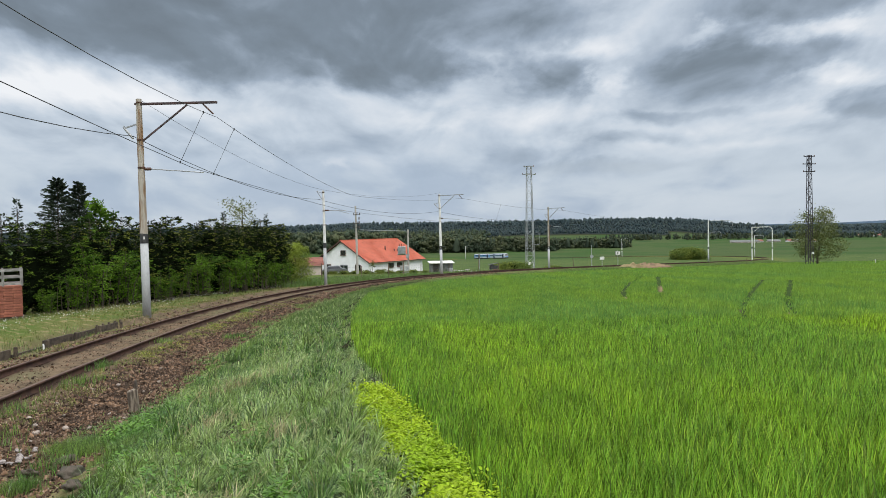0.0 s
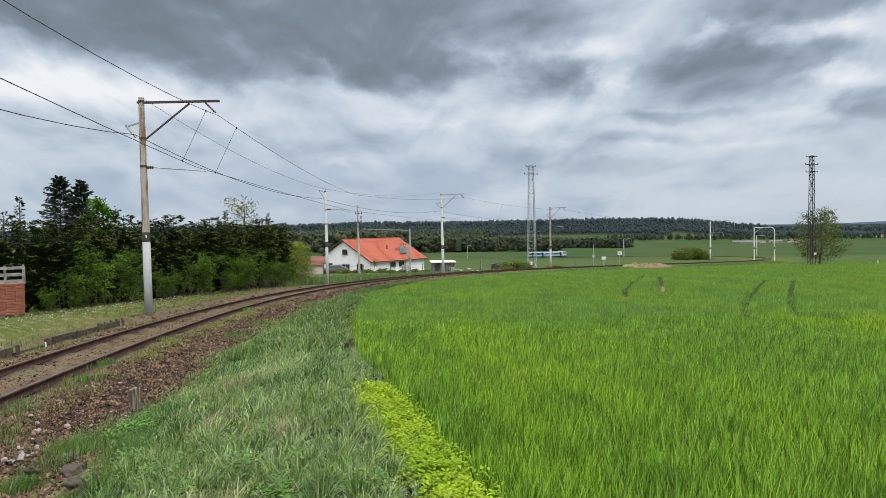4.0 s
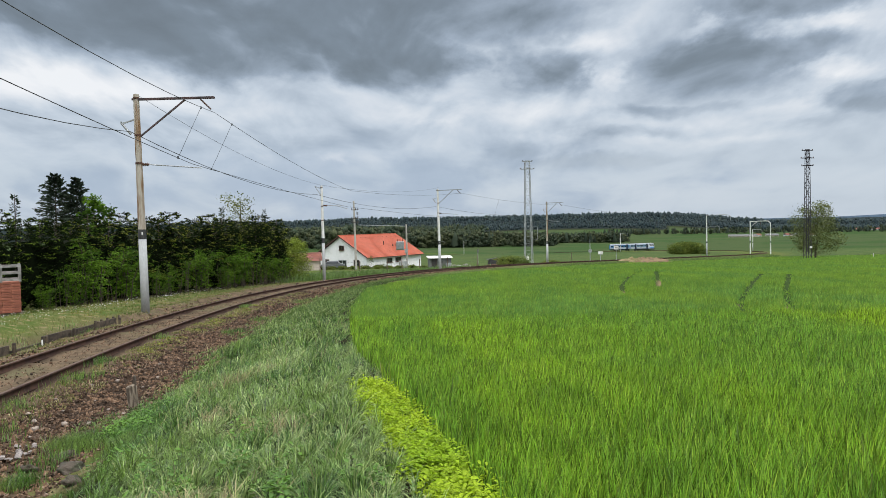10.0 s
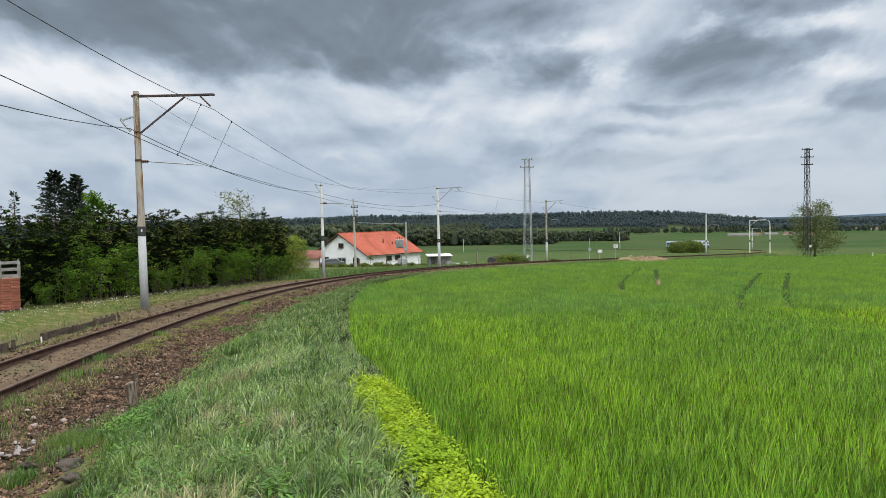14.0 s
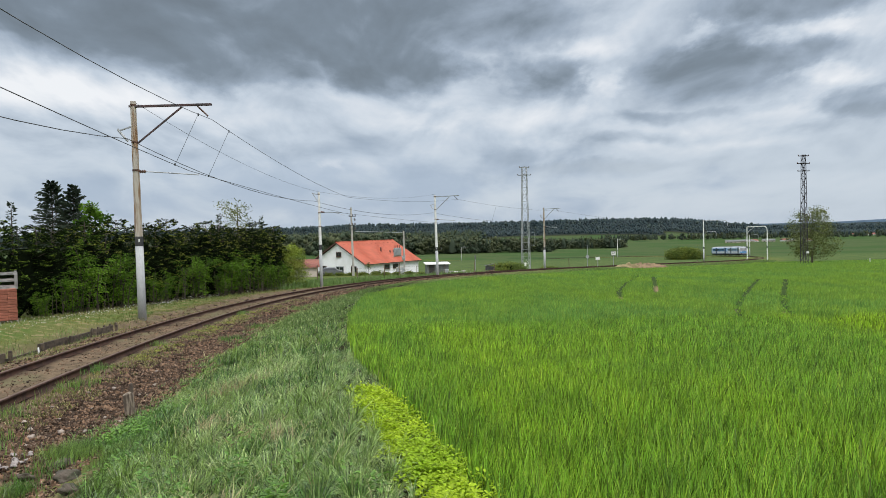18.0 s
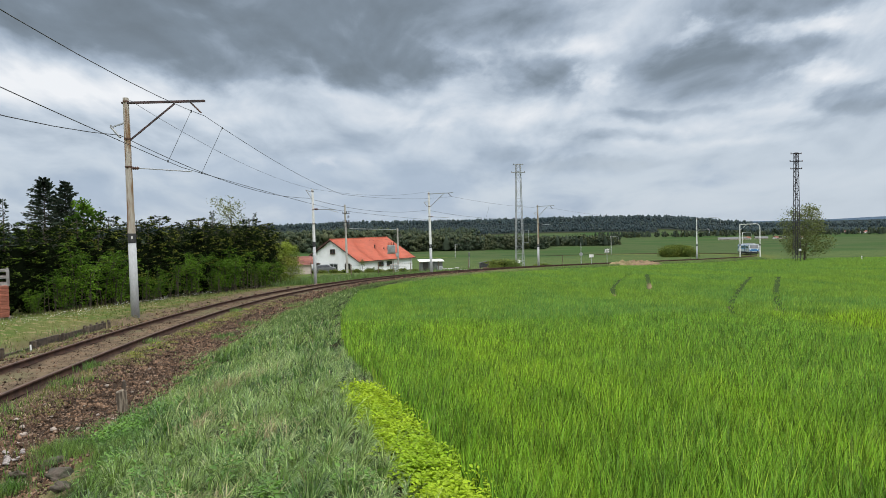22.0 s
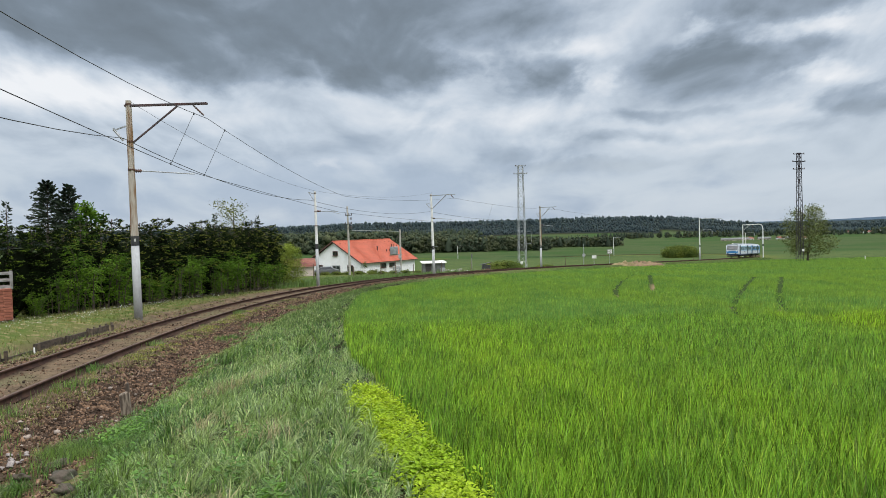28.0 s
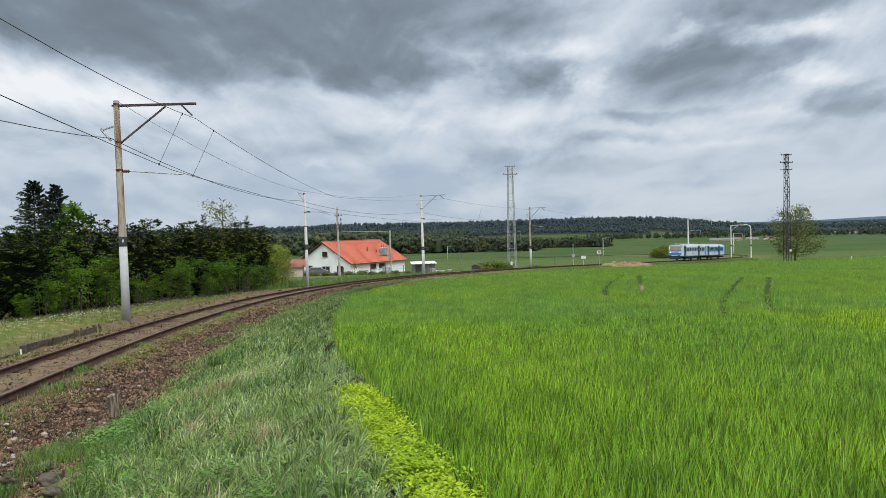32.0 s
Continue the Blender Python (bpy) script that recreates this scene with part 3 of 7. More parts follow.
def sweep(name, prof, s_list, off, up, mat, face_mat=None):
    """A profile (across, up) swept along the line at an offset."""
    rows = []
    for s in s_list:
        p, h = on_track(s, off, up), heading(s)
        ax, ay = math.sin(h), -math.cos(h)
        rows += [(p.x + ax * u, p.y + ay * u, p.z + w) for u, w in prof]
    k, n = len(prof), len(s_list)
    i, j = np.meshgrid(np.arange(n - 1), np.arange(k), indexing="ij")
    jn = (j + 1) % k
    f = np.stack([i * k + j, i * k + jn, (i + 1) * k + jn, (i + 1) * k + j], -1).reshape(-1, 4)
    ob = bulk(name, rows, [f], mat)
    if face_mat is not None:
        ob.data.polygons.foreach_set("material_index", np.tile(np.array(face_mat, dtype=np.int32), n - 1))
    return ob


RAIL = ((0.036, 0.0), (0.036, -0.038), (0.010, -0.05), (0.010, -0.125), (0.07, -0.14), (0.07, -0.152),
        (-0.07, -0.152), (-0.07, -0.14), (-0.010, -0.125), (-0.010, -0.05), (-0.036, -0.038), (-0.036, 0.0))


def make_rails():
    s_list = np.concatenate([np.arange(0, 120, 1.0), np.arange(120, 632, 3.0)])
    for off in (0.752, -0.752):
        r = sweep("rail", RAIL, s_list, off, 0.0, (M["rail_side"], M["rail_head"]), [0] * 11 + [1])
        tagged(r, "rusty brown steel railway rail on a gravel bed", "rail", "rails of the railway", "structure")


make_rails()

# ------------------------------------------------------------------ overhead line poles


def pole_base(name, h, lean, kind):
    """A tapered concrete pole with a black band, worn above and pale below."""
    root = new(name)
    bm = bmesh.new()
    lx = lean * h
    rod(bm, (0, 0, -0.4), (lx * 0.36, 0, 3.05), 0.165, 0.15, 12)
    part("lower_shaft", bm, M["pole_paint"], root, "pale grey painted concrete", smooth=True)
    bm = bmesh.new()
    rod(bm, (lx * 0.35, 0, 2.9), (lx * 0.40, 0, 3.3), 0.156, 0.154, 12)
    part("painted_band", bm, M["black_paint"], root, "black painted band")
    bm = bmesh.new()
    n = 26
    for k in range(n):
        # spalled and patched, so its outline is uneven
        t0, t1 = k / n, (k + 1) / n
        r0, r1 = ((0.147 - 0.042 * t) * (1 + (0.09 if kind != "white" else 0.02) * noise.noise(Vector((h * t * 1.3, lean * 90, h)))) for t in (t0, t1))
        za, zb = 3.28 + (h - 3.28) * t0, 3.28 + (h - 3.28) * t1
        rod(bm, (lx * (0.395 + 0.605 * t0), 0, za), (lx * (0.395 + 0.605 * t1), 0, zb), r0, r1, 12)
    bmesh.ops.remove_doubles(bm, verts=bm.verts, dist=0.001)
    part("upper_shaft", bm, M["concrete_worn"] if kind != "white" else M["white_paint"], root, "weathered concrete with brown streaks")
    for zz in (h - 1.6, h - 2.7, h - 0.15):
        k = zz / h
        bm = bmesh.new()
        rr = 0.147 - 0.042 * (zz - 3.28) / (h - 3.28) + 0.012
        rod(bm, (lx * k, 0, zz - 0.035), (lx * k, 0, zz + 0.035), rr, rr, 12)
        box(bm, lx * k, -rr - 0.02, zz, 0.06, 0.06, 0.05)
        part("clamp", bm, M["rust_steel"], root, "rusty clamp")
    return root


def catenary_pole(s, off, h=8.6, arm=3.05, lean=0.018, kind="worn", number=True):
    """Pole with a top arm and diagonal strut over the track, a steady arm and an outer bracket. Local +x points to the track."""
    root = pole_base("catenary_pole", h, -lean, kind)
    lx = -lean * h
    bm = bmesh.new()
    for dy in (-0.06, 0.06):
        bar(bm, (lx - 0.15, dy, h - 0.2), (lx + arm, dy, h - 0.16), 0.045, 0.075)
    for k in range(5):
        bar(bm, (lx + 0.3 + k * 0.6, -0.06, h - 0.18), (lx + 0.3 + k * 0.6, 0.06, h - 0.18), 0.03)
    steel = M["red_steel"] if s < 60 else M["galvanised"]
    part("top_arm", bm, steel, root, "rusty red steel arm" if s < 60 else "pale grey steel arm")
    bm = bmesh.new()
    bar(bm, (lx * 0.8 + 0.1, 0, h - 1.65), (lx + arm * 0.62, 0, h - 0.24), 0.06)
    part("diagonal_strut", bm, steel, root)
    bm = bmesh.new()
    rod(bm, (lx + arm - 0.55, 0, h - 0.22), (lx + arm - 0.15, 0, h - 0.62), 0.03, n=6)
    for k in range(4):
        t = 0.2 + k * 0.2
        rod(bm, (lx + arm - 0.55 + 0.4 * t, 0, h - 0.22 - 0.4 * t), (lx + arm - 0.55 + 0.4 * (t + .08), 0, h - 0.22 - 0.4 * (t + .08)), 0.036, n=8)
    part("insulator", bm, M["porcelain"], root, "brown hanging insulator")
    bm = bmesh.new()
    rod(bm, (lx * 0.65 + 0.35, 0, h - 2.75), (arm * 0.78, 0, h - 2.92), 0.022, n=6)
    part("steady_arm", bm, M["galvanised"], root)
    bm = bmesh.new()
    rod(bm, (lx * 0.65 + 0.1, 0, h - 2.75), (lx * 0.65 + 0.4, 0, h - 2.75), 0.035, n=8)
    for k in range(3):
        rod(bm, (lx * .65 + .16 + k * .08, 0, h - 2.75), (lx * .65 + .19 + k * .08, 0, h - 2.75), 0.07, n=8)
    part("insulator", bm, M["porcelain"], root)
    bm = bmesh.new()
    bar(bm, (lx * 0.85, 0, h - 0.95), (lx - 0.62, 0, h - 1.15), 0.05)
    bar(bm, (lx - 0.62, 0, h - 1.15), (lx - 0.6, 0, h - 1.05), 0.05)
    rod(bm, (lx - 0.58, 0, h - 1.15), (lx - 0.25, 0, h - 1.55), 0.045, n=8)
    part("feeder_bracket", bm, M["galvanised"], root, "small outer bracket with an insulator")
    if number:
        bm = bmesh.new()
        box(bm, 0.03, -0.16, 3.12, 0.05, 0.012, 0.11)
        part("number_bar", bm, M["white_paint"], root)
    p = on_track(s, off)
    h_ = heading(s)
    # local +x towards the track is to the right of the direction of s
    root.matrix_basis = Matrix.Translation((p.x, p.y, land_at(p.x, p.y) if off < 4 else p.z)) @ pose(0, 0, 0, 0, 0, math.degrees(h_) - 90)
    return tagged(root, "weathered concrete railway catenary pole with a rusty arm", "pole", "poles beside the railway")


catenary_pole(14.0, 3.3, 8.9)
catenary_pole(49.3, 2.2, 8.59, 3.05, 0.010)
catenary_pole(103.0, 2.1, 9.15, 3.0, 0.015, "white")
catenary_pole(131.3, 2.0, 9.0, 2.6, 0.0)

# ------------------------------------------------------------------ the red-roofed house


def roof_rows(bm, a, b, c, d, rows, thick=0.05):
    """Stepped tile courses between the eave a-b and the ridge d-c, each lying proud over the next lower one."""
    a, b, c, d = map(Vector, (a, b, c, d))
    n = (b - a).cross(d - a).normalized()
    prev = None
    for k in range(rows):
        for t, lift in ((k / rows, thick), ((k + 1) / rows, 0.012)):
            row = (bm.verts.new(a.lerp(d, t) + n * lift), bm.verts.new(b.lerp(c, t) + n * lift))
            if prev:
                bm.faces.new((prev[0], prev[1], row[1], row[0]))
            prev = row


def window_part(parent, x, y, z, w, h, axis):
    """A window in a wall: frame, pane and sill. axis 'x': the wall runs along x and faces -y; 'y': runs along y and faces -x."""
    def b4(bm, u, v, d, su, sv, sd):
        if axis == "x":
            box(bm, x + u, y + d, z + v, su, sd, sv)
        else:
            box(bm, x + d, y + u, z + v, sd, su, sv)
    bm = bmesh.new()
    t = 0.09
    b4(bm, 0, h / 2 - t / 2, -0.03, w, t, 0.09)
    b4(bm, 0, -h / 2 + t / 2, -0.03, w, t, 0.09)
    b4(bm, -w / 2 + t / 2, 0, -0.03, t, h - 2 * t, 0.09)
    b4(bm, w / 2 - t / 2, 0, -0.03, t, h - 2 * t, 0.09)
    b4(bm, 0, 0, -0.02, t * 0.7, h - 2 * t, 0.06)
    win = part("window", bm, M["dark_trim"], parent, "brown window frame")
    bm = bmesh.new()
    b4(bm, 0, 0, -0.005, w - 2 * t, h - 2 * t, 0.02)
    part("pane", bm, M["glass_dark"], win)
    bm = bmesh.new()
    b4(bm, 0, -h / 2 - 0.04, -0.1, w + 0.1, 0.05, 0.22)
    part("sill", bm, M["dark_trim"], win)
    return win


def make_house():
    """Local frame: the near corner at the origin, long wall along +x facing -y, gable along +y facing -x."""
    L, W, E, R = 17.8, 13.8, 2.75, 6.75
    root = new("house")
    bm = bmesh.new()
    for y in (0.15, W - 0.15):
        box(bm, L / 2, y, E / 2 - 0.5, L, 0.3, E + 1.0)
    part("long_wall", bm, M["plaster"], root, "white rendered wall")
    for x in (0.15, L - 0.15):
        bm = bmesh.new()
        pts = ((0.3, -1.0), (W - 0.3, -1.0), (W - 0.3, E), (W / 2, R - 0.15), (0.3, E))
        for dx in (-0.15, 0.15):
            vs = [bm.verts.new((x + dx, y, z)) for y, z in pts]
            bm.faces.new(vs if dx > 0 else vs[::-1])
        bm.verts.ensure_lookup_table()
        for k in range(5):
            bm.faces.new([bm.verts[i] for i in (k, (k + 1) % 5, 5 + (k + 1) % 5, 5 + k)])
        part("gable_wall", bm, M["plaster"], root, "white rendered gable wall")
    ov, gx = 0.55, 0.45
    slope = (R - E) / (W / 2)
    for sgn in (0, 1):
        bm = bmesh.new()
        ye, yr = (-ov, W / 2) if sgn == 0 else (W + ov, W / 2)
        ze = E - ov * slope + 0.1
        a, b, c, d = (-gx, ye, ze), (L + gx, ye, ze), (L + gx, yr, R + 0.1), (-gx, yr, R + 0.1)
        if sgn:
            a, b, c, d = b, a, d, c
        roof_rows(bm, a, b, c, d, 22)
        part("roof", bm, M["roof_tile"], root, "bright orange-red tiled roof slope")
        bm = bmesh.new()
        bm.faces.new([bm.verts.new(Vector(p) - Vector((0, 0, 0.10))) for p in (a, b, c, d)][::-1])
        part("soffit", bm, M["dark_trim"], root)
        for xx in (-gx - 0.02, L + gx + 0.02):
            bm = bmesh.new()
            bar(bm, (xx, ye, ze - 0.06), (xx, yr, R + 0.03), 0.05, 0.2)
            part("verge_board", bm, M["dark_trim"], root, "dark brown verge board")
        bm = bmesh.new()
        bar(bm, (-gx, ye + (-0.06 if not sgn else 0.06), ze - 0.05), (L + gx, ye + (-0.06 if not sgn else 0.06), ze - 0.05), 0.12, 0.12)
        part("gutter", bm, M["dark_trim"], root, "dark brown gutter")
    bm = bmesh.new()
    for k in range(36):
        x0 = -gx + k * (L + 2 * gx) / 36
        rod(bm, (x0, W / 2, R + 0.12), (x0 + 0.47, W / 2, R + 0.13), 0.13, 0.11, 8)
    part("ridge_cap", bm, M["roof_tile"], root)
    for k in range(12):
        bm = bmesh.new()
        box(bm, 1.0 + k * 1.42, W / 2 - 0.85, R - 0.42, 0.2, 0.3, 0.2, 0.03)
        part("vent_tile", bm, M["roof_old"], root)
    for k, (px, py, hh, rr) in enumerate(((9.2, 3.2, 0.85, 0.13), (11.6, 2.7, 0.45, 0.12), (12.7, 2.7, 0.45, 0.12))):
        z0 = E + py * slope
        bm = bmesh.new()
        rod(bm, (px, py, z0 - 0.2), (px, py, z0 + hh), rr, rr * 0.9, 10)
        rod(bm, (px, py, z0 + hh), (px, py, z0 + hh + 0.1), rr * 1.4, rr * 0.6, 10)
        part("flue_pipe", bm, M["dark_trim"], root, "brown roof flue")
    window_part(root, 6.9, 0, 1.75, 1.8, 0.9, "x")
    window_part(root, 9.8, 0, 1.75, 1.8, 0.9, "x")
    window_part(root, 0, 6.5, 4.45, 1.3, 0.95, "y")
    window_part(root, 0, 10.6, 1.35, 1.5, 1.6, "y")
    window_part(root, 0, 2.7, 1.15, 1.4, 2.0, "y")
    bm = bmesh.new()
    box(bm, -0.02, 6.3, 1.05, 0.12, 2.1, 2.1)
    door = part("door", bm, M["galvanised"], root, "grey glazed terrace door")
    for yy in (5.8, 6.8):
        bm = bmesh.new()
        box(bm, -0.09, yy, 1.15, 0.03, 0.8, 1.6)
        part("pane", bm, M["glass_dark"], door)
    x, y = -14.4, 140.0
    root.matrix_basis = pose(x, y, -7.4, 0, 0, 56)
    return tagged(root, "white single-storey house with a bright orange-red tiled gable roof", "house")


make_house()


# ------------------------------------------------------------------ the train


CAR_L, CAR_W = 14.1, 2.9


def wheelset(parent, x):
    for sgn in (-1, 1):
        bm = bmesh.new()
        rod(bm, (x, sgn * 0.69, 0.42), (x, sgn * 0.82, 0.42), 0.42, n=20)
        rod(bm, (x, sgn * 0.67, 0.42), (x, sgn * 0.70, 0.42), 0.45, n=20)
        part("wheel", bm, M["undercarriage"], parent, "dark steel wheel")
        bm = bmesh.new()
        box(bm, x, sgn * 0.98, 0.42, 0.35, 0.22, 0.32, 0.03)
        box(bm, x, sgn * 0.98, 0.66, 1.1, 0.14, 0.1, 0.02)
        part("axle_box", bm, M["undercarriage"], parent)


# lighter than the other panes: reflected sky is put into the grey
M["windscreen"] = material("windscreen", (0.14, 0.14, 0.14), (0.09, 0.10, 0.11), 1.2, 5, 0.12, bump=0, spec=0.8)


def train_car(name, lead):
    """A light railcar, its middle at the origin on the rail head, its cab end towards +x."""
    root = new(name)
    half, w = CAR_L / 2, CAR_W / 2
    # body shell: rounded section swept along x, tapering at the cab
    sec = [(w, 0.95), (w, 2.35), (w * 0.985, 2.80), (w * 0.90, 3.06), (w * 0.70, 3.22), (w * 0.35, 3.29), (0, 3.31)]
    sec = sec + [(-a, b) for a, b in sec[-2::-1]]
    xs = [(-half, 0.97), (-half + 0.1, 1.0), (half - 0.75, 1.0), (half - 0.3, 0.985), (half, 0.93)]
    def shell(lo, hi, mat, nm, label, grow=0.0):
        bm = bmesh.new()
        rows = []
        for x, k in xs:
            cut = 0.35 if x > half - 0.5 else 0.0
            rows.append([bm.verts.new((x - (max(0, b - 1.9) * cut if x == half else 0), a * k * (1 + grow), b)) for a, b in sec if lo <= b <= hi])
        for r0, r1 in zip(rows, rows[1:]):
            for i in range(len(r0) - 1):
                bm.faces.new((r0[i], r1[i], r1[i + 1], r0[i + 1]))
        if not lo:
            bm.faces.new(rows[0][::-1])
            bm.faces.new(rows[-1])
        bmesh.ops.recalc_face_normals(bm, faces=bm.faces)
        return part(nm, bm, mat, root, label, smooth=False)
    shell(0, 9, M["train_white"], "body", "white body shell")
    shell(3.0, 9, M["train_roof"], "roof", "dull grey roof", 0.006)
    bm = bmesh.new()
    box(bm, 0, 0, 0.86, CAR_L - 0.1, CAR_W - 0.08, 0.24, 0.03)
    part("sole_bar", bm, M["dark_blue"], root, "dark blue skirt")
    for sgn in (-1, 1):
        y = sgn * (w + 0.006)
        # window band with its panes
        segs = ((-6.2, -3.2), (-1.9, 4.9)) if lead else ((-4.9, 1.9), (3.0, 6.0))
        bm = bmesh.new()
        for a, b in segs:
            box(bm, (a + b) / 2, y, 2.22, b - a, 0.014, 1.05)
        band = part("window_band", bm, M["light_blue" if lead else "blue_paint"], root, "light blue window band" if lead else "blue window band")
        for a, b in segs:
            n = max(2, round((b - a) / 0.98))
            for k in range(n):
                cx = a + (k + 0.5) * (b - a) / n
                bm = bmesh.new()
                box(bm, cx, y + sgn * 0.012, 2.25, (b - a) / n - 0.30, 0.014, 0.66)
                part("window", bm, M["glass_dark"], band, "dark window pane")
        doors = (-2.55, 5.5) if lead else (-5.6, 2.45)
        for dx in doors:
            bm = bmesh.new()
            box(bm, dx, y, 1.95, 1.15, 0.02, 2.1)
            d = part("door", bm, M["dark_blue"], root, "dark blue folding door")
            for e in (-0.28, 0.28):
                bm = bmesh.new()
                box(bm, dx + e, y + sgn * 0.016, 2.25, 0.4, 0.014, 1.1)
                part("pane", bm, M["glass_dark"], d)
        # rear end of the car in blue
        bm = bmesh.new()
        e = -half + 0.35 if lead else half - 0.35
        box(bm, e, y, 1.95, 0.6, 0.012, 1.9)
        if not lead:
            box(bm, -half + 0.75, y, 2.2, 1.3, 0.013, 1.3)
        part("end_panel", bm, M["blue_paint"], root, "blue end panel")
        bm = bmesh.new()
        box(bm, 1.1 if lead else -0.8, y, 1.42, 0.9, 0.012, 0.13)
        part("marking", bm, M["dark_blue"], root, "dark marking bar")
    # cab front
    c = half - 0.02
    bm = bmesh.new()
    box(bm, c + 0.0, 0, 1.40, 0.1, CAR_W * 0.86, 0.50, 0.04)
    part("front_panel", bm, M["blue_paint"], root, "blue lower cab front")
    bm = bmesh.new()
    t = Matrix.Translation((c - 0.14, 0, 2.42)) @ pose(0, 0, 0, 0, -19, 0)
    box(bm, 0, 0, 0, 0.06, CAR_W * 0.82, 0.95, 0.03, m=t)
    part("windscreen", bm, M["windscreen"], root, "windscreen with a grey reflection put into its colour")
    for yy in (-0.95, 0.95):
        bm = bmesh.new()
        rod(bm, (c + 0.02, yy, 1.62), (c + 0.1, yy, 1.62), 0.09, n=14)
        part("headlight", bm, M["lamp_lens" if lead else "glass_dark"], root, "lit white headlight" if lead else "unlit lamp")
        bm = bmesh.new()
        rod(bm, (c, yy * 0.92, 0.95), (c + 0.5, yy * 0.92, 0.95), 0.08, n=10)
        rod(bm, (c + 0.46, yy * 0.92, 0.95), (c + 0.54, yy * 0.92, 0.95), 0.2, n=14)
        part("buffer", bm, M["undercarriage"], root, "black buffer")
    bm = bmesh.new()
    rod(bm, (c - 0.5, 0, 3.33), (c - 0.36, 0, 3.33), 0.09, n=12)
    part("top_light", bm, M["lamp_lens" if lead else "glass_dark"], root, "lit roof headlight" if lead else "unlit lamp")
    bm = bmesh.new()
    box(bm, c + 0.05, 0, 0.5, 0.12, 2.3, 0.3, 0.03)
    part("snow_plough", bm, M["undercarriage"], root)
    for k in range(5):
        bm = bmesh.new()
        box(bm, -4.5 + k * 2.2, 0, 3.33, 0.9, 0.7, 0.12, 0.03)
        part("roof_vent", bm, M["train_roof"], root, "grey roof vent")
    for k, (a, l) in enumerate(((-2.2, 1.6), (0.2, 1.9), (2.4, 1.2))):
        bm = bmesh.new()
        box(bm, a, 0, 0.58, l, 2.2, 0.42, 0.04)
        part("underframe_box", bm, M["undercarriage"], root)
    wheelset(root, -4.0)
    wheelset(root, 4.0)
    return root


M["lamp_lens"] = bpy.data.materials.new("lamp_lens")
M["lamp_lens"].use_nodes = True
_b = M["lamp_lens"].node_tree.nodes["Principled BSDF"]
_b.inputs["Emission Color"].default_value = (1.0, 0.97, 0.9, 1)
_b.inputs["Emission Strength"].default_value = 0.4
_b.inputs["Base Color"].default_value = (0.8, 0.8, 0.78, 1)

rail_car = tagged(train_car("railcar", True), "white and blue diesel railcar with lit headlights on the track", "train", "cars of the train")
trailer_car = tagged(train_car("railcar_trailer", False), "white and blue driving trailer coupled behind the railcar", "train", "cars of the train")


def front_at(t):
    """Metres along the line of the train's nose; it comes up the valley, towards the start of the line."""
    return 489.0 - (11.868 * t - 0.071 * t * t)


def car_pose(s_mid, flip):
    a, b = on_track(s_mid - 4.0), on_track(s_mid + 4.0)
    d = (a - b).normalized()
    if flip:
        d = -d
    m = Matrix((d, Vector((0, 0, 1)).cross(d).normalized(), d.cross(Vector((0, 0, 1)).cross(d).normalized()))).transposed().to_4x4()
    return Matrix.Translation((a + b) / 2) @ m


def motions():
    times = [k * 0.5 for k in range(65)]
    walk(rail_car, [(t, car_pose(front_at(t) + 7.4, False)) for t in times])
    walk(trailer_car, [(t, car_pose(front_at(t) + 7.4 + 14.4, True)) for t in times])

# ------------------------------------------------------------------ plants

RNG = np.random.default_rng(7)


def blades(n_pos, height, width, bend, lean, rng, seg=2, even=0.0, away=None):
    """Arching blades of grass standing at the points n_pos (n, 3): verts and faces. Quads below, a tip on top.
    away (n, 2): the side to which each one arches, else at random."""
    n = len(n_pos)
    a = rng.uniform(0, 2 * PI, n)
    across = np.stack([np.cos(a), np.sin(a), np.zeros(n)], -1) * (width * rng.uniform(0.65, 1.35, n))[:, None] * 0.5
    b = rng.uniform(0, 2 * PI, n)
    out = np.stack([np.cos(b), np.sin(b), np.zeros(n)], -1) + np.array(lean)
    if away is not None:
        out[:, :2] = out[:, :2] * 0.45 + away
    h = height * rng.uniform(0.6 + 0.3 * even, 1.25 - 0.17 * even, n)
    th = bend * rng.uniform(0.25, 1.15, n) + 0.05
    rows = []
    for k in range(seg + 1):
        t = k / seg
        c = n_pos + np.array([0, 0, 1.0]) * (h * np.sin(th * t) / th)[:, None] + out * (h * (1 - np.cos(th * t)) / th)[:, None]
        if k < seg:
            w = across * (1 - 0.45 * t)
            rows += [c - w, c + w]
        else:
            rows.append(c)
    per = len(rows)
    v = np.stack(rows, 1).reshape(-1, 3)
    k = np.arange(n)[:, None] * per
    quads = [np.zeros((0, 4), dtype=int)] + [k + np.array([[2 * i, 2 * i + 1, 2 * i + 3, 2 * i + 2]]) for i in range(seg - 1)]
    return v, [np.vstack(quads), k + np.array([[per - 3, per - 2, per - 1]])]


def gather(chunks):
    """Join several (verts, faces) lots into one."""
    vs, quads, tris, base = [], [], [], 0
    for v, (q, t) in chunks:
        vs.append(v)
        quads.append(q + base)
        tris.append(t + base)
        base += len(v)
    return np.vstack(vs), [np.vstack(quads), np.vstack(tris)]


def scatter(y0, y1, per_m2, side, rng):
    """Random points in the fan that lies before the camera, between two distances, on one side of the field's edge."""
    x_max = lambda y: np.maximum(0.68 * y + 1.5, 7.0) if y0 < 0 else 0.68 * y + 1.5
    area = (y1 - y0) * (x_max(y0) + x_max(y1))
    n = int(area * per_m2)
    y = rng.uniform(y0, y1, n)
    x = rng.uniform(-1, 1, n) * x_max(y)
    return x, y


